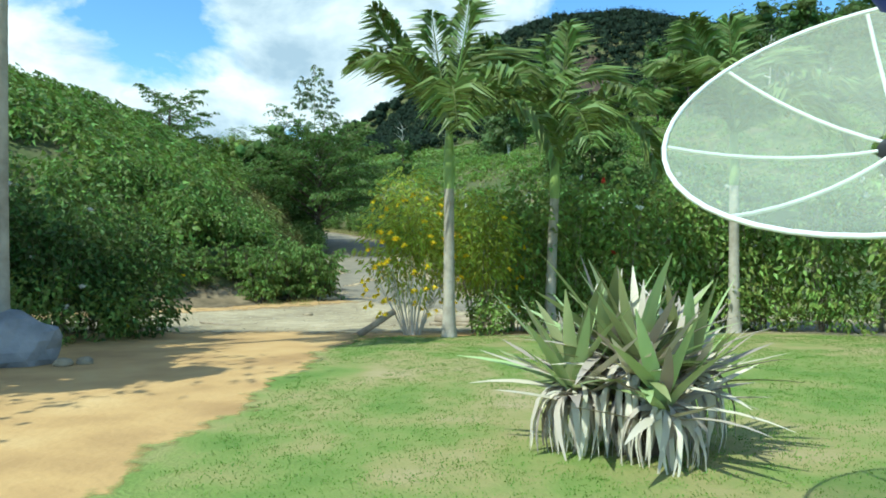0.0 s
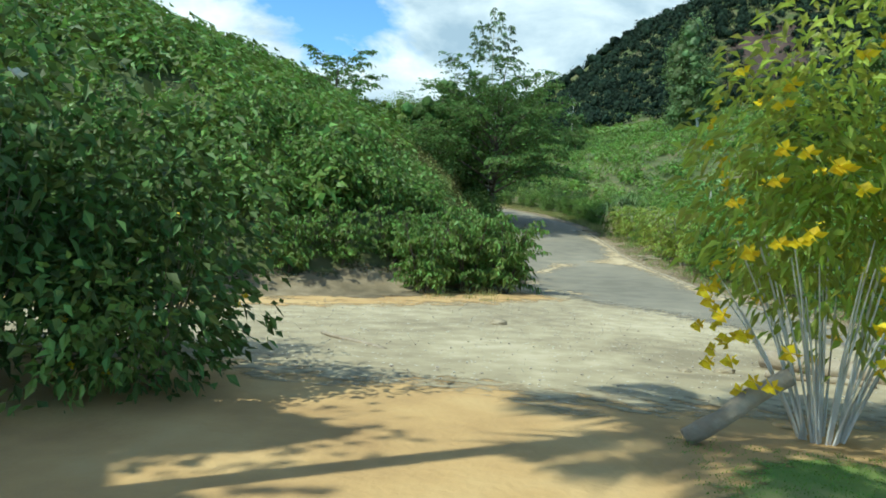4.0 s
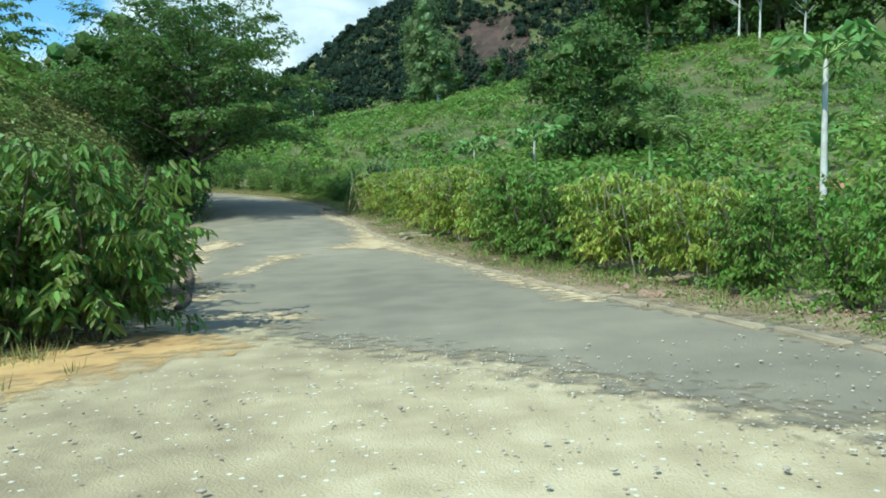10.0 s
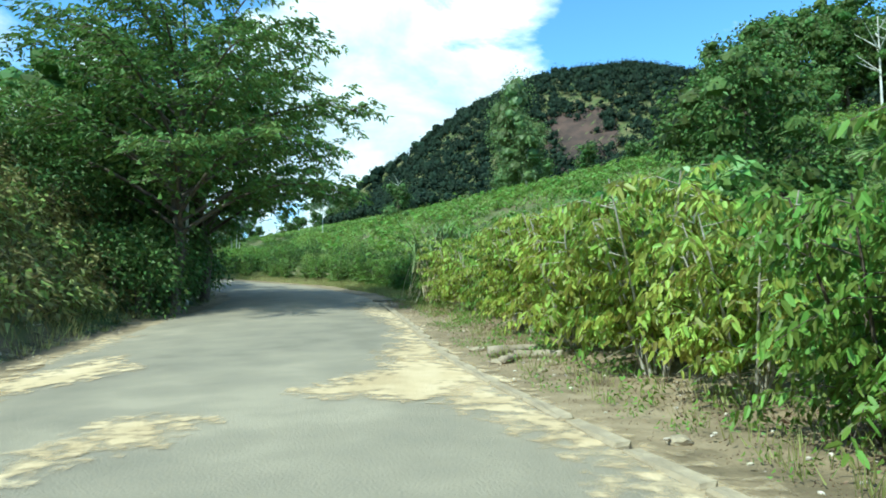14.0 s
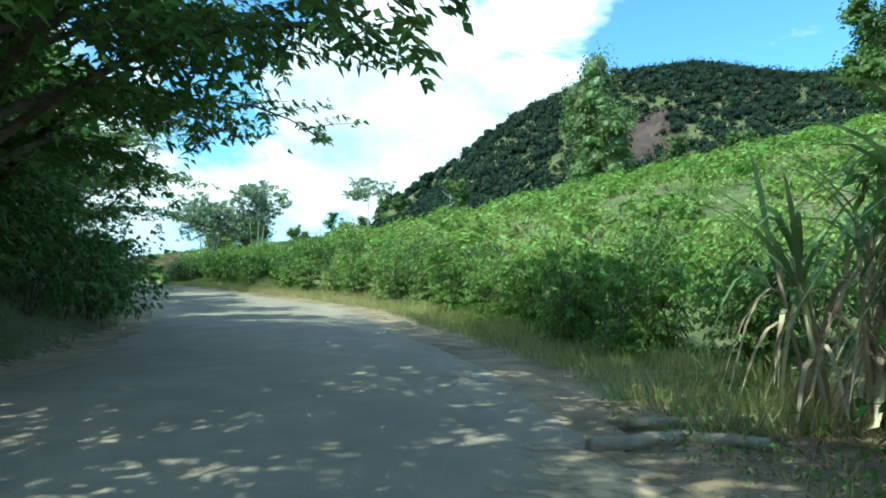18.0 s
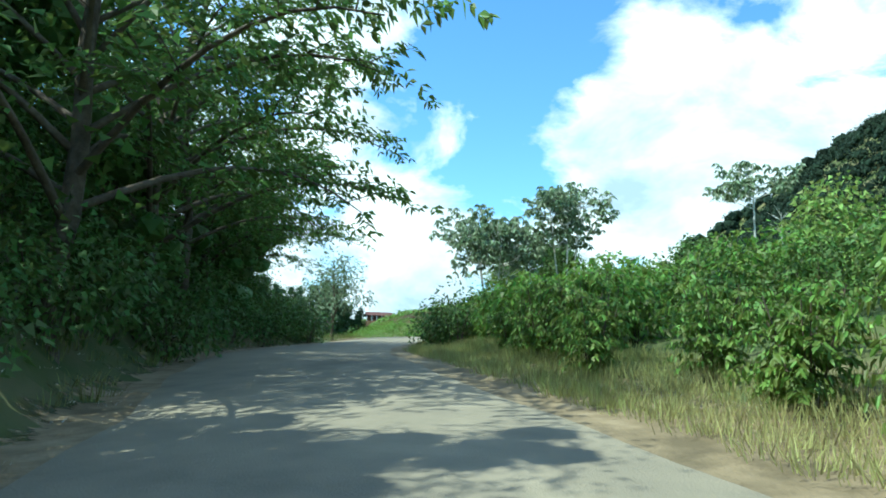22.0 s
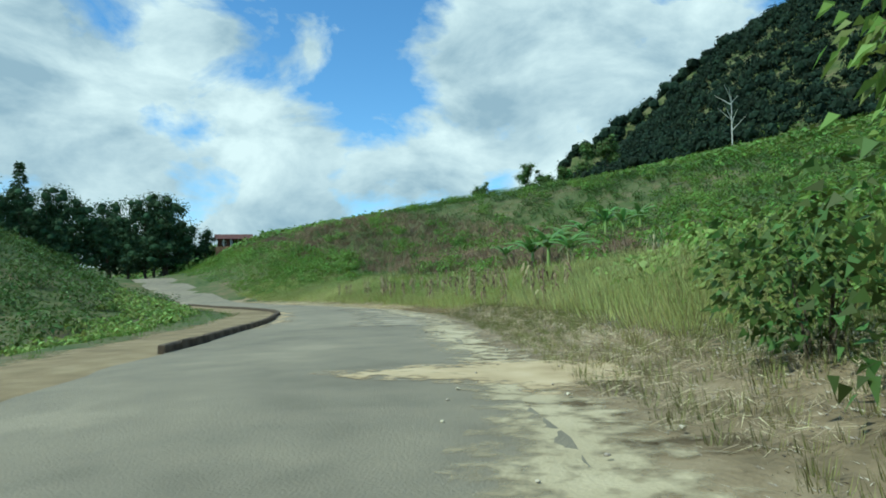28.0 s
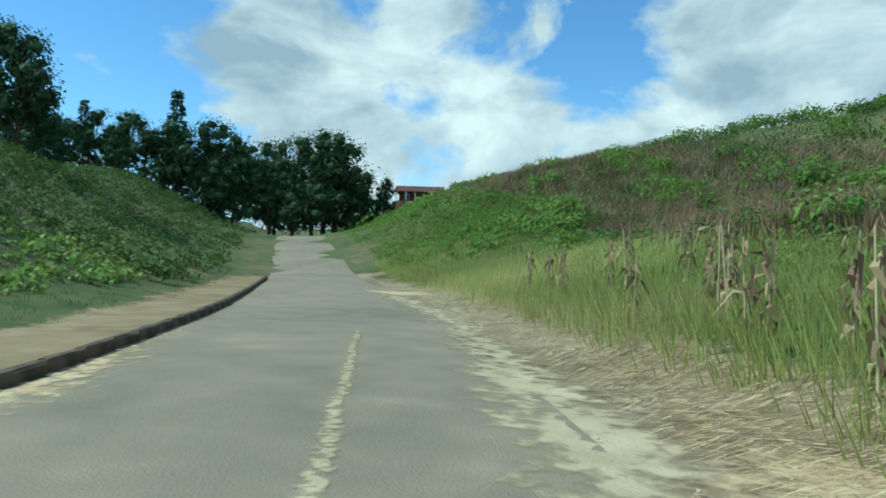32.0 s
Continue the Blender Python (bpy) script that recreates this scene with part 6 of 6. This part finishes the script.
for i, (x, y, k) in enumerate([(-31.9, 116.7, 0.5), (-30.6, 115.7, 0.62), (-29.7, 114.5, 0.72), (-29.0, 113.2, 0.8), (-28.0, 114.6, 0.8)]):
    bush("coffee_bush", "young coffee bush at the foot of the cecropia", "bush", FRESH2[i % 2][0], FRESH2[i % 2][1], (x, y, land1(x, y) - 0.05), i * 1.7, k, "coffee bushes at the bend")
bush("coffee_bush", "small yellow-green coffee plant on the verge", "bush", COFFEE_PALE[0], PALE_STEMS[0], (-33.15, 117.7, land1(-33.15, 117.7) - 0.03), 0.4, 0.30, "coffee bushes at the bend")

# ---- single trees ----
def cecropia_meshes(seed, height, stems, spread, lean=0.15):
    """Thin pale trunks, candelabra limbs and rosettes of large lobed leaves at their ends."""
    r = np.random.default_rng(seed)
    wood, ps, ds = [], [], []
    for i in range(stems):
        a = i * 2.4 + r.uniform(-0.4, 0.4)
        h = height * r.uniform(0.8, 1.0)
        top = np.array([math.cos(a) * spread * lean * 3, math.sin(a) * spread * lean * 3, h])
        line = bend((math.cos(a) * 0.25, math.sin(a) * 0.25, -0.3), top, -0.15, 7)
        wood.append(tube(line, np.linspace(0.07, 0.03, 7), 7))
        for k in range(13):
            s = 1.0 if k == 0 else r.uniform(0.55, 0.97)
            b = line[0] * (1 - s) + line[-1] * s
            c = r.uniform(0, 6.283)
            n = spread * r.uniform(0.35, 0.8)
            end = b + (math.cos(c) * n, math.sin(c) * n, n * r.uniform(0.35, 0.9)) if k else b + (0, 0, 0.3)
            wood.append(tube(bend(b, end, 0.12 * n, 5), np.linspace(0.035, 0.02, 5), 5))
            for m in range(15):
                ang, out_ = r.uniform(0, 6.283), r.uniform(0.25, 0.85)
                hub = end + (math.cos(ang) * out_, math.sin(ang) * out_, r.uniform(-0.55, 0.3))
                for lobe in range(6):
                    t = lobe * 6.283 / 6 + r.uniform(-0.15, 0.15)
                    ps.append(hub)
                    ds.append((math.cos(t), math.sin(t), -0.85 + 0.3 * math.cos(t - ang)))
    v, f = leaf_quads(np.array(ps), np.array(ds), 0.34, 0.15, 0.2, r)
    return mesh_from("trunk", *join(*wood), M["pale_bark"], True), mesh_from("crown", v, f, M["cecropia"])


tree("cecropia_tree", "slim white-trunked cecropia with rosettes of large leaves", cecropia_meshes(301, 7.2, 5, 2.9, 0.16), -30.8, 117.6, 0.6, 1.0, "cecropias")
tree("cecropia_tree", "slim white-trunked cecropia with rosettes of large leaves", cecropia_meshes(302, 7.9, 3, 2.6, 0.14), -26.6, 118.8, 0.3, 1.0, "cecropias")
tree("cecropia_tree", "single pale cecropia with a flat open crown", cecropia_meshes(303, 6.5, 1, 2.4, 0.05), -16.2, 118.9, 0.3, 1.0, "cecropias")
tree("cecropia_tree", "tall pale cecropia standing above the shade trees", cecropia_meshes(304, 15.2, 1, 1.9, 0.03), -10.9, 58.6, 0.3, 1.0, "cecropias")

BROAD = [limb_tree(201 + i, 9.0, 4.6, 0.25, 16, 1.5, 11000, 0.29, 0.16, M["bark"], M["broad"], 0.8, 0.12, core=0.4) for i in range(2)]
tree("round_tree", "dense round dark green tree behind the coffee", BROAD[0], 14.7, 69.0, 0.4, 1.1, z=land1(14.7, 69) - 0.3)
tree("round_tree", "dense round dark green tree behind the coffee", BROAD[1], 19.3, 71.5, 2.4, 0.66, z=land1(19.3, 71.5) - 0.3)
tree("fruit_tree", "bushy full green tree with hanging leaves at the bend", limb_tree(211, 4.6, 1.9, 0.14, 16, 0.95, 11000, 0.17, 0.10, M["bark"], M["hedge"], 0.9, 0.02, droop=0.45, core=0.42), -33.2, 126.5, 0.0, 1.0)
tree("fruit_tree", "bushy full green tree with hanging leaves at the bend", limb_tree(212, 4.8, 2.0, 0.14, 16, 1.0, 11000, 0.17, 0.10, M["bark"], M["broad"], 0.9, 0.02, droop=0.45, core=0.42), -30.2, 128.5, 0.0, 1.0)
tree("young_tree", "open young tree with pale green leaves", limb_tree(213, 4.8, 2.3, 0.10, 11, 0.8, 1900, 0.26, 0.10, M["bark"], M["cecropia"], 0.7, 0.3), -43.3, 118.3, 0.0, 1.15)

# tall trees on the crest, the vine-covered pair and the far single trees
CREST = [limb_tree(221 + i, 15, 4.2, 0.3, 14, 2.0, 2400, 0.6, 0.36, M["bark"], M["broad"], 0.8, 0.18, core=0.5) for i in range(3)]
FOREST_SPOTS = [(40, 131, 0.75), (45, 129, 1.05), (48, 133, 1.15), (52, 127, 0.9), (56, 129, 1.0), (60, 126, 0.85), (64, 124, 1.15), (68, 123, 1.25), (72, 121, 1.2), (76, 119, 1.3), (80, 116, 1.25), (52, 138, 1.2), (60, 136, 1.2), (70, 132, 1.3), (84, 112, 1.2), (45, 142, 1.0), (66, 136, 1.2), (78, 126, 1.3)]
for i, (x, y, s) in enumerate(FOREST_SPOTS):
    tree("forest_tree", "tall pale-trunked forest tree on the crest", CREST[i % 3], x, y, i * 1.3, s, "crest trees")
VINE = limb_tree(231, 25, 4.6, 0.5, 22, 2.7, 10000, 0.55, 0.36, M["bark"], M["vine"], 1.2, 0.06, core=0.55)
tree("vine_tree", "tall tower-like tree wrapped in pale vines", VINE, 13.6, 173.5, 0.0, 1.0)
tree("vine_tree", "pale green tree with a heavy vine-covered crown", limb_tree(232, 18, 4.4, 0.4, 12, 2.3, 4600, 0.55, 0.36, M["pale_bark"], M["vine"], 0.8, 0.35, core=0.55), 15.8, 168.5, 1.0, 1.0)
for i, (x, y, s) in enumerate([(-10.5, 184, 0.5), (-124, 478, 0.75), (-118, 480, 0.6), (-96, 461, 0.9), (-88, 462, 0.8), (-78, 466, 0.85), (-68, 468, 0.9), (-58, 470, 0.95), (40, 178, 0.5), (33, 190, 0.55), (24, 205, 0.6)]):
    tree("lone_tree", "dark spreading tree on the ridge", CREST[i % 3], x, y, i * 0.9, s * 1.4, "ridge trees")


def dead_tree(x, y, h):
    ob = thing("dead_tree", "bare bleached dead tree on the crest", "tree", (x, y, land1(x, y)), "dead trees")
    r = np.random.default_rng(int(h * 10))
    pieces = [tube(bend((0, 0, -0.5), (0.5, 0, h), 0, 6), np.linspace(0.2, 0.06, 6), 6)]
    for i in range(9):
        z = h * r.uniform(0.4, 0.95)
        a = r.uniform(0, 6.28)
        n = h * r.uniform(0.15, 0.3)
        pieces.append(tube(bend((0.3, 0, z), (math.cos(a) * n, math.sin(a) * n, z + n * 0.8), 0, 4), np.linspace(0.12, 0.03, 4), 5))
    part("trunk", mesh_from("trunk", *join(*pieces), M["pale_bark"], True), ob)


dead_tree(57.5, 124, 13)
dead_tree(60, 122.5, 11)
dead_tree(66, 120.5, 8)
dead_tree(-18.1, 306, 15)


def papaya(x, y, h, size=1.0, label="papaya tree with bare pale trunk and leafy top"):
    ob = thing("papaya_tree", label, "tree", (x, y, land1(x, y)))
    part("trunk", mesh_from("trunk", *tube(bend((0, 0, -0.3), (0.15, 0, h), 0, 7), np.linspace(0.09, 0.05, 7), 8), M["pale_bark"], True), ob)
    r = np.random.default_rng(8)
    ps, ds, wood = [], [], []
    for i in range(17):
        a = i * 2.4
        end = np.array([0.15 + math.cos(a) * 0.8 * size, math.sin(a) * 0.8 * size, h + 0.55 - 0.8 * (i / 17) + 0.1])
        wood.append(tube(bend((0.15, 0, h), end, -0.15, 4), np.linspace(0.02, 0.012, 4), 4))
        for k in range(9):
            t = k * 6.283 / 9
            ps.append(end)
            ds.append((math.cos(t), math.sin(t), -0.3))
    v, f = leaf_quads(np.array(ps), np.array(ds), 0.42 * size, 0.2 * size, 0.2, r)
    part("petiole", mesh_from("petiole", *join(*wood), M["crownshaft"], True), ob)
    part("crown", mesh_from("crown", v, f, M["banana"]), ob)


papaya(7.7, 34.4, 4.1)
papaya(4.4, 59.7, 4.3 - land1(4.4, 59.7), 1.25, "young papaya with broad pale leaves behind the coffee")
papaya(6.1, 52.8, 4.0 - land1(6.1, 52.8), 1.25, "young papaya with broad pale leaves behind the coffee")
palm(12.0, 53.0, 0.9, 0.0, 0.95, 14, "short bushy palm behind the coffee", "wild palms")
earth_scar = tagged(new("bare_earth", patch("bare_earth", [(14.6, 46.2), (17.5, 45.2), (19.5, 46.4), (18.0, 48.0), (15.4, 47.8)], 0.12, M["earth_edge"], 0.3, 0.15, ground_height)),
                    "patch of bare red earth on the slope", "bare earth", kind="structure")


def banana(x, y, h, seed, label="banana plant with broad torn leaves"):
    ob = thing("banana_plant", label, "banana plant", (x, y, land1(x, y)), "banana plants")
    r = np.random.default_rng(seed)
    part("stem", mesh_from("stem", *tube(bend((0, 0, -0.2), (0.05, 0, h * 0.55), 0, 5), np.linspace(0.13, 0.07, 5), 8), M["crownshaft"], True), ob)
    for i in range(9):
        a, up = i * 2.4 + r.uniform(-0.3, 0.3), r.uniform(0.5, 1.35)
        n = 8
        s = np.linspace(0, 1, n)
        length = h * r.uniform(0.6, 0.8)
        run, rise = length * (np.cos(up) * s + 0.25 * s * s), length * (np.sin(up) * s - 0.45 * s**2.2)
        wdt = 0.5 * np.sin(np.linspace(0.25, 3.0, n)) * h / 3
        v, f = [], []
        for k in range(n):
            for q in (-1, 0, 1):
                tear = 1 - 0.25 * ((k + q) % 2)
                v.append((run[k] * math.cos(a) - q * wdt[k] * tear / 2 * math.sin(a), run[k] * math.sin(a) + q * wdt[k] * tear / 2 * math.cos(a), h * 0.5 + rise[k] - abs(q) * 0.08))
        f = [(3 * k + q, 3 * k + q + 1, 3 * k + q + 4, 3 * k + q + 3) for k in range(n - 1) for q in range(2)]
        part("leaf", mesh_from("leaf", v, f, M["banana"], True), ob)


for i, (x, y, h) in enumerate([(-43.0, 158.6, 3.0), (-42.2, 160.0, 2.7), (-44.2, 160.6, 2.6), (-41.6, 157.4, 2.3), (-40.8, 172, 3.0), (-39.5, 170.5, 2.6), (-42.5, 173, 2.5), (-44.5, 174, 1.8), (-38.4, 172.5, 2.7), (-114.5, 248, 3.2), (-112.5, 249, 3.0), (-117, 246, 2.5), (26, 60, 2.8), (20, 52, 2.4), (-47.5, 169, 1.9), (-128, 238, 2.6), (-126, 240, 2.4)]):
    banana(x, y, h, i + 5)


def cane_clump(x, y, h, seed, stalks, label):
    ob = thing("sugar_cane", label, "sugar cane", (x, y, land1(x, y)), "cane clumps")
    r = np.random.default_rng(seed)
    wood, green, dry = [], [], []

    def ribbon(p, a, length, width, rise, fall):
        n = 6
        s = np.linspace(0, 1, n)
        run = length * 0.62 * s
        z = p[2] + length * (rise * s - fall * s**2)
        w = width * np.array((0.7, 1, 0.95, 0.75, 0.45, 0.05)) / 2
        c = np.stack([p[0] + run * math.cos(a), p[1] + run * math.sin(a), np.maximum(z, 0.03)], -1)
        side = np.array((-math.sin(a), math.cos(a), r.uniform(-0.3, 0.3)))
        v = np.stack([c - side * w[:, None], c + side * w[:, None]], 1).reshape(-1, 3)
        f = np.array([(2 * k, 2 * k + 1, 2 * k + 3, 2 * k + 2) for k in range(n - 1)])
        return v, f
    for i in range(stalks):
        a, q = r.uniform(0, 6.283), r.uniform(0.05, 0.75)
        root = np.array([math.cos(a) * q * 0.8, math.sin(a) * q * 0.8, -0.1])
        top = root + (math.cos(a) * q * 0.5, math.sin(a) * q * 0.5, h * r.uniform(0.45, 0.65))
        wood.append(tube(bend(root, top, 0, 4), np.linspace(0.022, 0.016, 4), 5))
        for k in range(8):
            green.append(ribbon(top - (0, 0, 0.5 * r.random()), r.uniform(0, 6.283), h * r.uniform(0.35, 0.55), 0.05, r.uniform(0.6, 1.2), r.uniform(0.5, 1.3)))
        for k in range(7):
            s = r.uniform(0.25, 0.9)
            dry.append(ribbon(root * (1 - s) + top * s, r.uniform(0, 6.283), h * r.uniform(0.25, 0.42), 0.045, r.uniform(0.0, 0.5), r.uniform(1.0, 1.9)))
    for v, f in wood:
        part("stalk", mesh_from("stalk", v, f, M["straw"], True), ob)
    part("green_leaf", mesh_from("green_leaf", *join(*green), M["cane"], True), ob)
    part("dry_leaf", mesh_from("dry_leaf", *join(*dry), M["straw"], True), ob, "dry straw-coloured leaf")


cane_clump(-1.4, 57.1, 3.7, 1, 26, "tall sugar cane clump with dry hanging leaves")
cane_clump(-0.6, 58.5, 3.4, 2, 18, "tall sugar cane clump with dry hanging leaves")
cane_clump(-1.6, 59.6, 3.0, 3, 14, "tall sugar cane clump with dry hanging leaves")
cane_clump(-37.0, 149.5, 1.7, 4, 14, "leafy green cane clump in the grass")
cane_clump(-41.0, 156.0, 2.0, 5, 20, "leafy green cane clump in the grass")


def husk_mesh(seed):
    r = np.random.default_rng(seed)
    return mesh_from("husk", *leaf_quads(np.zeros((1, 3)), np.array([(0.7, 0.2, 0.25 - 0.3 * seed)]), 0.22, 0.06, 0.9, r), M["husk"])


HUSKS = [husk_mesh(i) for i in range(3)]


def maize(x, y, h, seed):
    ob = thing("maize_stalk", "dry brown maize stalk in the grass", "maize", (x, y, land1(x, y)), "dry maize")
    r = np.random.default_rng(seed)
    part("stalk", mesh_from("stalk", *tube(bend((0, 0, -0.1), (r.uniform(-0.15, 0.15), r.uniform(-0.15, 0.15), h), 0, 4), np.linspace(0.02, 0.01, 4), 5), M["straw"], True), ob)
    for k in range(20):
        leaf_ = part("husk", HUSKS[k % 3], ob)
        leaf_.location = (0, 0, h * (0.30 + 0.036 * k))
        leaf_.rotation_euler = (r.uniform(-0.5, 0.5), r.uniform(-0.2, 1.0), k * 2.4 + seed)
        leaf_.scale = (r.uniform(0.8, 1.5),) * 3


for i in range(46):
    y = 138 + 0.98 * i if i < 34 else 150 + rng.uniform(0, 16)
    x, yy = along(y, HALF + rng.uniform(2.2, 4.6))
    maize(x, yy, rng.uniform(1.1, 1.6), i)

# dark trees and the house at the end of the road
PINES = [limb_tree(241 + i, 15, 4.2, 0.35, 20, 1.9, 5200, 0.42, 0.26, M["bark"], M["pine"], 0.8, 0.16, core=0.42) for i in range(2)]


def conifer_meshes(seed, h):
    r = np.random.default_rng(seed)
    wood, ps, ds = [tube(bend((0, 0, -0.4), (0, 0, h), 0, 5), np.linspace(0.25, 0.03, 5), 6)], [], []
    for z in np.linspace(0.15 * h, 0.98 * h, 22):
        for k in range(6):
            a, n = r.uniform(0, 6.283), (1.02 - z / h) * h * 0.17 * r.uniform(0.7, 1.2) + 0.3
            for q in np.linspace(0.25, 1, 5):
                for m in range(3):
                    ps.append((math.cos(a) * n * q + r.normal() * 0.15, math.sin(a) * n * q + r.normal() * 0.15, z + 0.15 * n * q + r.normal() * 0.12))
                    ds.append((math.cos(a), math.sin(a), 0.2))
    v, f = leaf_quads(np.array(ps), np.array(ds) + r.normal(size=(len(ps), 3)) * 0.5, 0.8, 0.3, 0.2, r)
    return mesh_from("trunk", *join(*wood), M["bark"], True), mesh_from("crown", v, f, M["pine"])


CONIFER = conifer_meshes(251, 20)
ROW = [(-171.9, 207.4, 9), (-169.1, 209.3, 11), (-165.4, 211.9, 9.5), (-161.8, 214.3, 10), (-158.1, 217, 8.5), (-154.4, 219.5, 10), (-150.1, 222.4, 12.5), (-146.4, 225.1, 14), (-142.7, 227.6, 14.5), (-138.4, 230.7, 14.5),
       (-135.4, 232.7, 13.5), (-132.5, 234.7, 14.5), (-129.7, 236.6, 16), (-126.6, 238.9, 8), (-124, 241.5, 6.5), (-148, 229, 13), (-141, 234, 13), (-134, 239, 13), (-155, 225, 10), (-163, 220, 10), (-176, 203, 10)]
for i, (x, y, h) in enumerate(ROW):
    tree("dark_tree", "tall dark tree in the row beyond the field", PINES[i % 2], x, y, i * 1.1, h / 14.5, "dark trees")
for i, (x, y, h) in enumerate([(-161.8, 213.5, 12), (-150.1, 221.8, 17), (-146, 224, 14.5), (-131.5, 235.5, 16.5), (-129, 236.2, 16), (-169, 209, 11.5)]):
    tree("conifer", "tall dark conifer above the tree row", CONIFER, x, y, i * 1.1, h / 20, "conifers")
tree("dark_tree", "tall dark tree at the field's edge", PINES[0], -118, 184.5, 0.5, 0.8, "dark trees")
pts = scatter(700, (-180, -118, 196, 246), lambda x, y: (np.abs((y - 207.4) - (x + 171.9) * 0.73) < 5) & (lateral(x, y) < -HALF - 6), 44)
stamp("tree_row_scrub", "dark undergrowth beneath the tree row", "scrub", small_bush(18, 44, 0.25, 0.16), pts, 2.0, 3.6, M["pine"], 44, 0.9)


def house(x, y, turn):
    ob = thing("farm_house", "low brown farmhouse with clay roof and white porch posts", "house", (x, y, land1(x, y) + 0.7))
    ob.rotation_euler[2] = turn
    ob.scale = (0.58, 0.58, 0.58)

    def box(name, sx, sy, sz, at, mat, parent):
        bm = bmesh.new()
        bmesh.ops.create_cube(bm, size=1.0)
        bmesh.ops.scale(bm, vec=(sx, sy, sz), verts=bm.verts)
        bmesh.ops.bevel(bm, geom=bm.edges[:], offset=0.03, segments=1, affect="EDGES")
        bmesh.ops.translate(bm, vec=at, verts=bm.verts)
        me = bpy.data.meshes.new(name)
        bm.to_mesh(me)
        bm.free()
        me.materials.append(mat)
        return part(name, me, parent)
    box("wall", 11, 6, 3.6, (0, 0, 1.0), M["wall"], ob)
    v = [(-6.5, -5.2, 2.6), (6.5, -5.2, 2.6), (6.5, 0.3, 4.6), (-6.5, 0.3, 4.6), (6.5, 4.0, 2.8), (-6.5, 4.0, 2.8)]
    v += [(a, b, c - 0.18) for a, b, c in v]
    f = [(0, 1, 2, 3), (3, 2, 4, 5), (7, 6, 9, 8), (8, 9, 11, 10), (0, 6, 7, 1), (5, 4, 10, 11), (1, 7, 8, 2), (2, 8, 10, 4), (0, 3, 9, 6), (3, 5, 11, 9)]
    part("roof", mesh_from("roof", v, f, M["roof"]), ob)
    for i in range(6):
        box("porch_post", 0.28, 0.28, 3.4, (-6 + 2.4 * i, -4.8, 0.9), M["white"], ob)
    for i in range(3):
        x0 = -3.4 + 3.4 * i
        w = box("window", 1.3, 0.10, 1.3, (x0, -3.03, 1.4), M["white"], ob)
        box("pane", 0.5, 0.06, 1.06, (x0 - 0.29, -3.08, 1.4), M["iron"], w)
        box("pane", 0.5, 0.06, 1.06, (x0 + 0.29, -3.08, 1.4), M["iron"], w)
    d_ = box("door", 0.95, 0.09, 2.1, (1.7, -3.03, 0.85), M["wood"], ob)
    box("handle", 0.05, 0.06, 0.16, (2.05, -3.1, 0.85), M["iron"], d_)
    box("floor_slab", 12.6, 9.2, 4.6, (0, -0.7, -2.4), M["earth"], ob)


house(-120.0, 245.5, 0.62)

# loose stones on the gravel and verges
STONE = []
for i in range(3):
    bm = bmesh.new()
    bmesh.ops.create_icosphere(bm, subdivisions=1, radius=0.5)
    r_ = np.random.default_rng(i)
    STONE.append((np.array([v.co for v in bm.verts]) * r_.uniform(0.75, 1.2, (len(bm.verts), 1)) * (1.2, 0.9, 0.6), np.array([[v.index for v in f.verts] for f in bm.faces])))
    bm.free()
pts = scatter(4000, (-14, 4, 15.8, 27), lambda x, y: (foot(x, y) < 0.2), 31)
pts[:, 2] = road_z(pts[:, 1]) + 0.04
stamp("loose_stones", "small pale stones scattered on the gravel", "stones", STONE[0], pts, np.random.default_rng(4).uniform(0.009, 0.025, len(pts)) * np.random.default_rng(6).choice((1.0, 1.0, 1.6), len(pts)), 0, M["pebble"], 31)
r_ = np.random.default_rng(61)
q_ = r_.uniform(0, 1, 1900)
line_x, line_y = np.interp(q_, (0, 0.25, 0.65, 1), (-2.5, -0.9, 2.4, 6.5)), np.interp(q_, (0, 0.25, 0.65, 1), (28.2, 26.0, 21.6, 16.6))
pts = np.stack([line_x + r_.normal(size=1900) * 0.35, line_y + r_.normal(size=1900) * 0.35, 0 * q_], -1)
pts[:, 2] = road_z(pts[:, 1]) + 0.03
stamp("white_chippings", "loose white chippings along the seam of the asphalt", "stones", STONE[2], pts, r_.uniform(0.008, 0.022, 1900), 0, M["pebble"], 61)
pts = np.concatenate([scatter(3600, (-12, 4, 25, 62), lambda x, y: (lateral(x, y) > HALF + 0.25) & (lateral(x, y) < HALF + 1.9), 32), scatter(5000, (-100, -28, 112, 188), lambda x, y: (lateral(x, y) > HALF - 0.9) & (lateral(x, y) < HALF + 1.8), 33)])
pts[:, 2] += 0.06
stamp("verge_stones", "small stones on the verge", "stones", STONE[1], pts, np.random.default_rng(5).uniform(0.015, 0.05, len(pts)), 0, M["pebble"], 32)
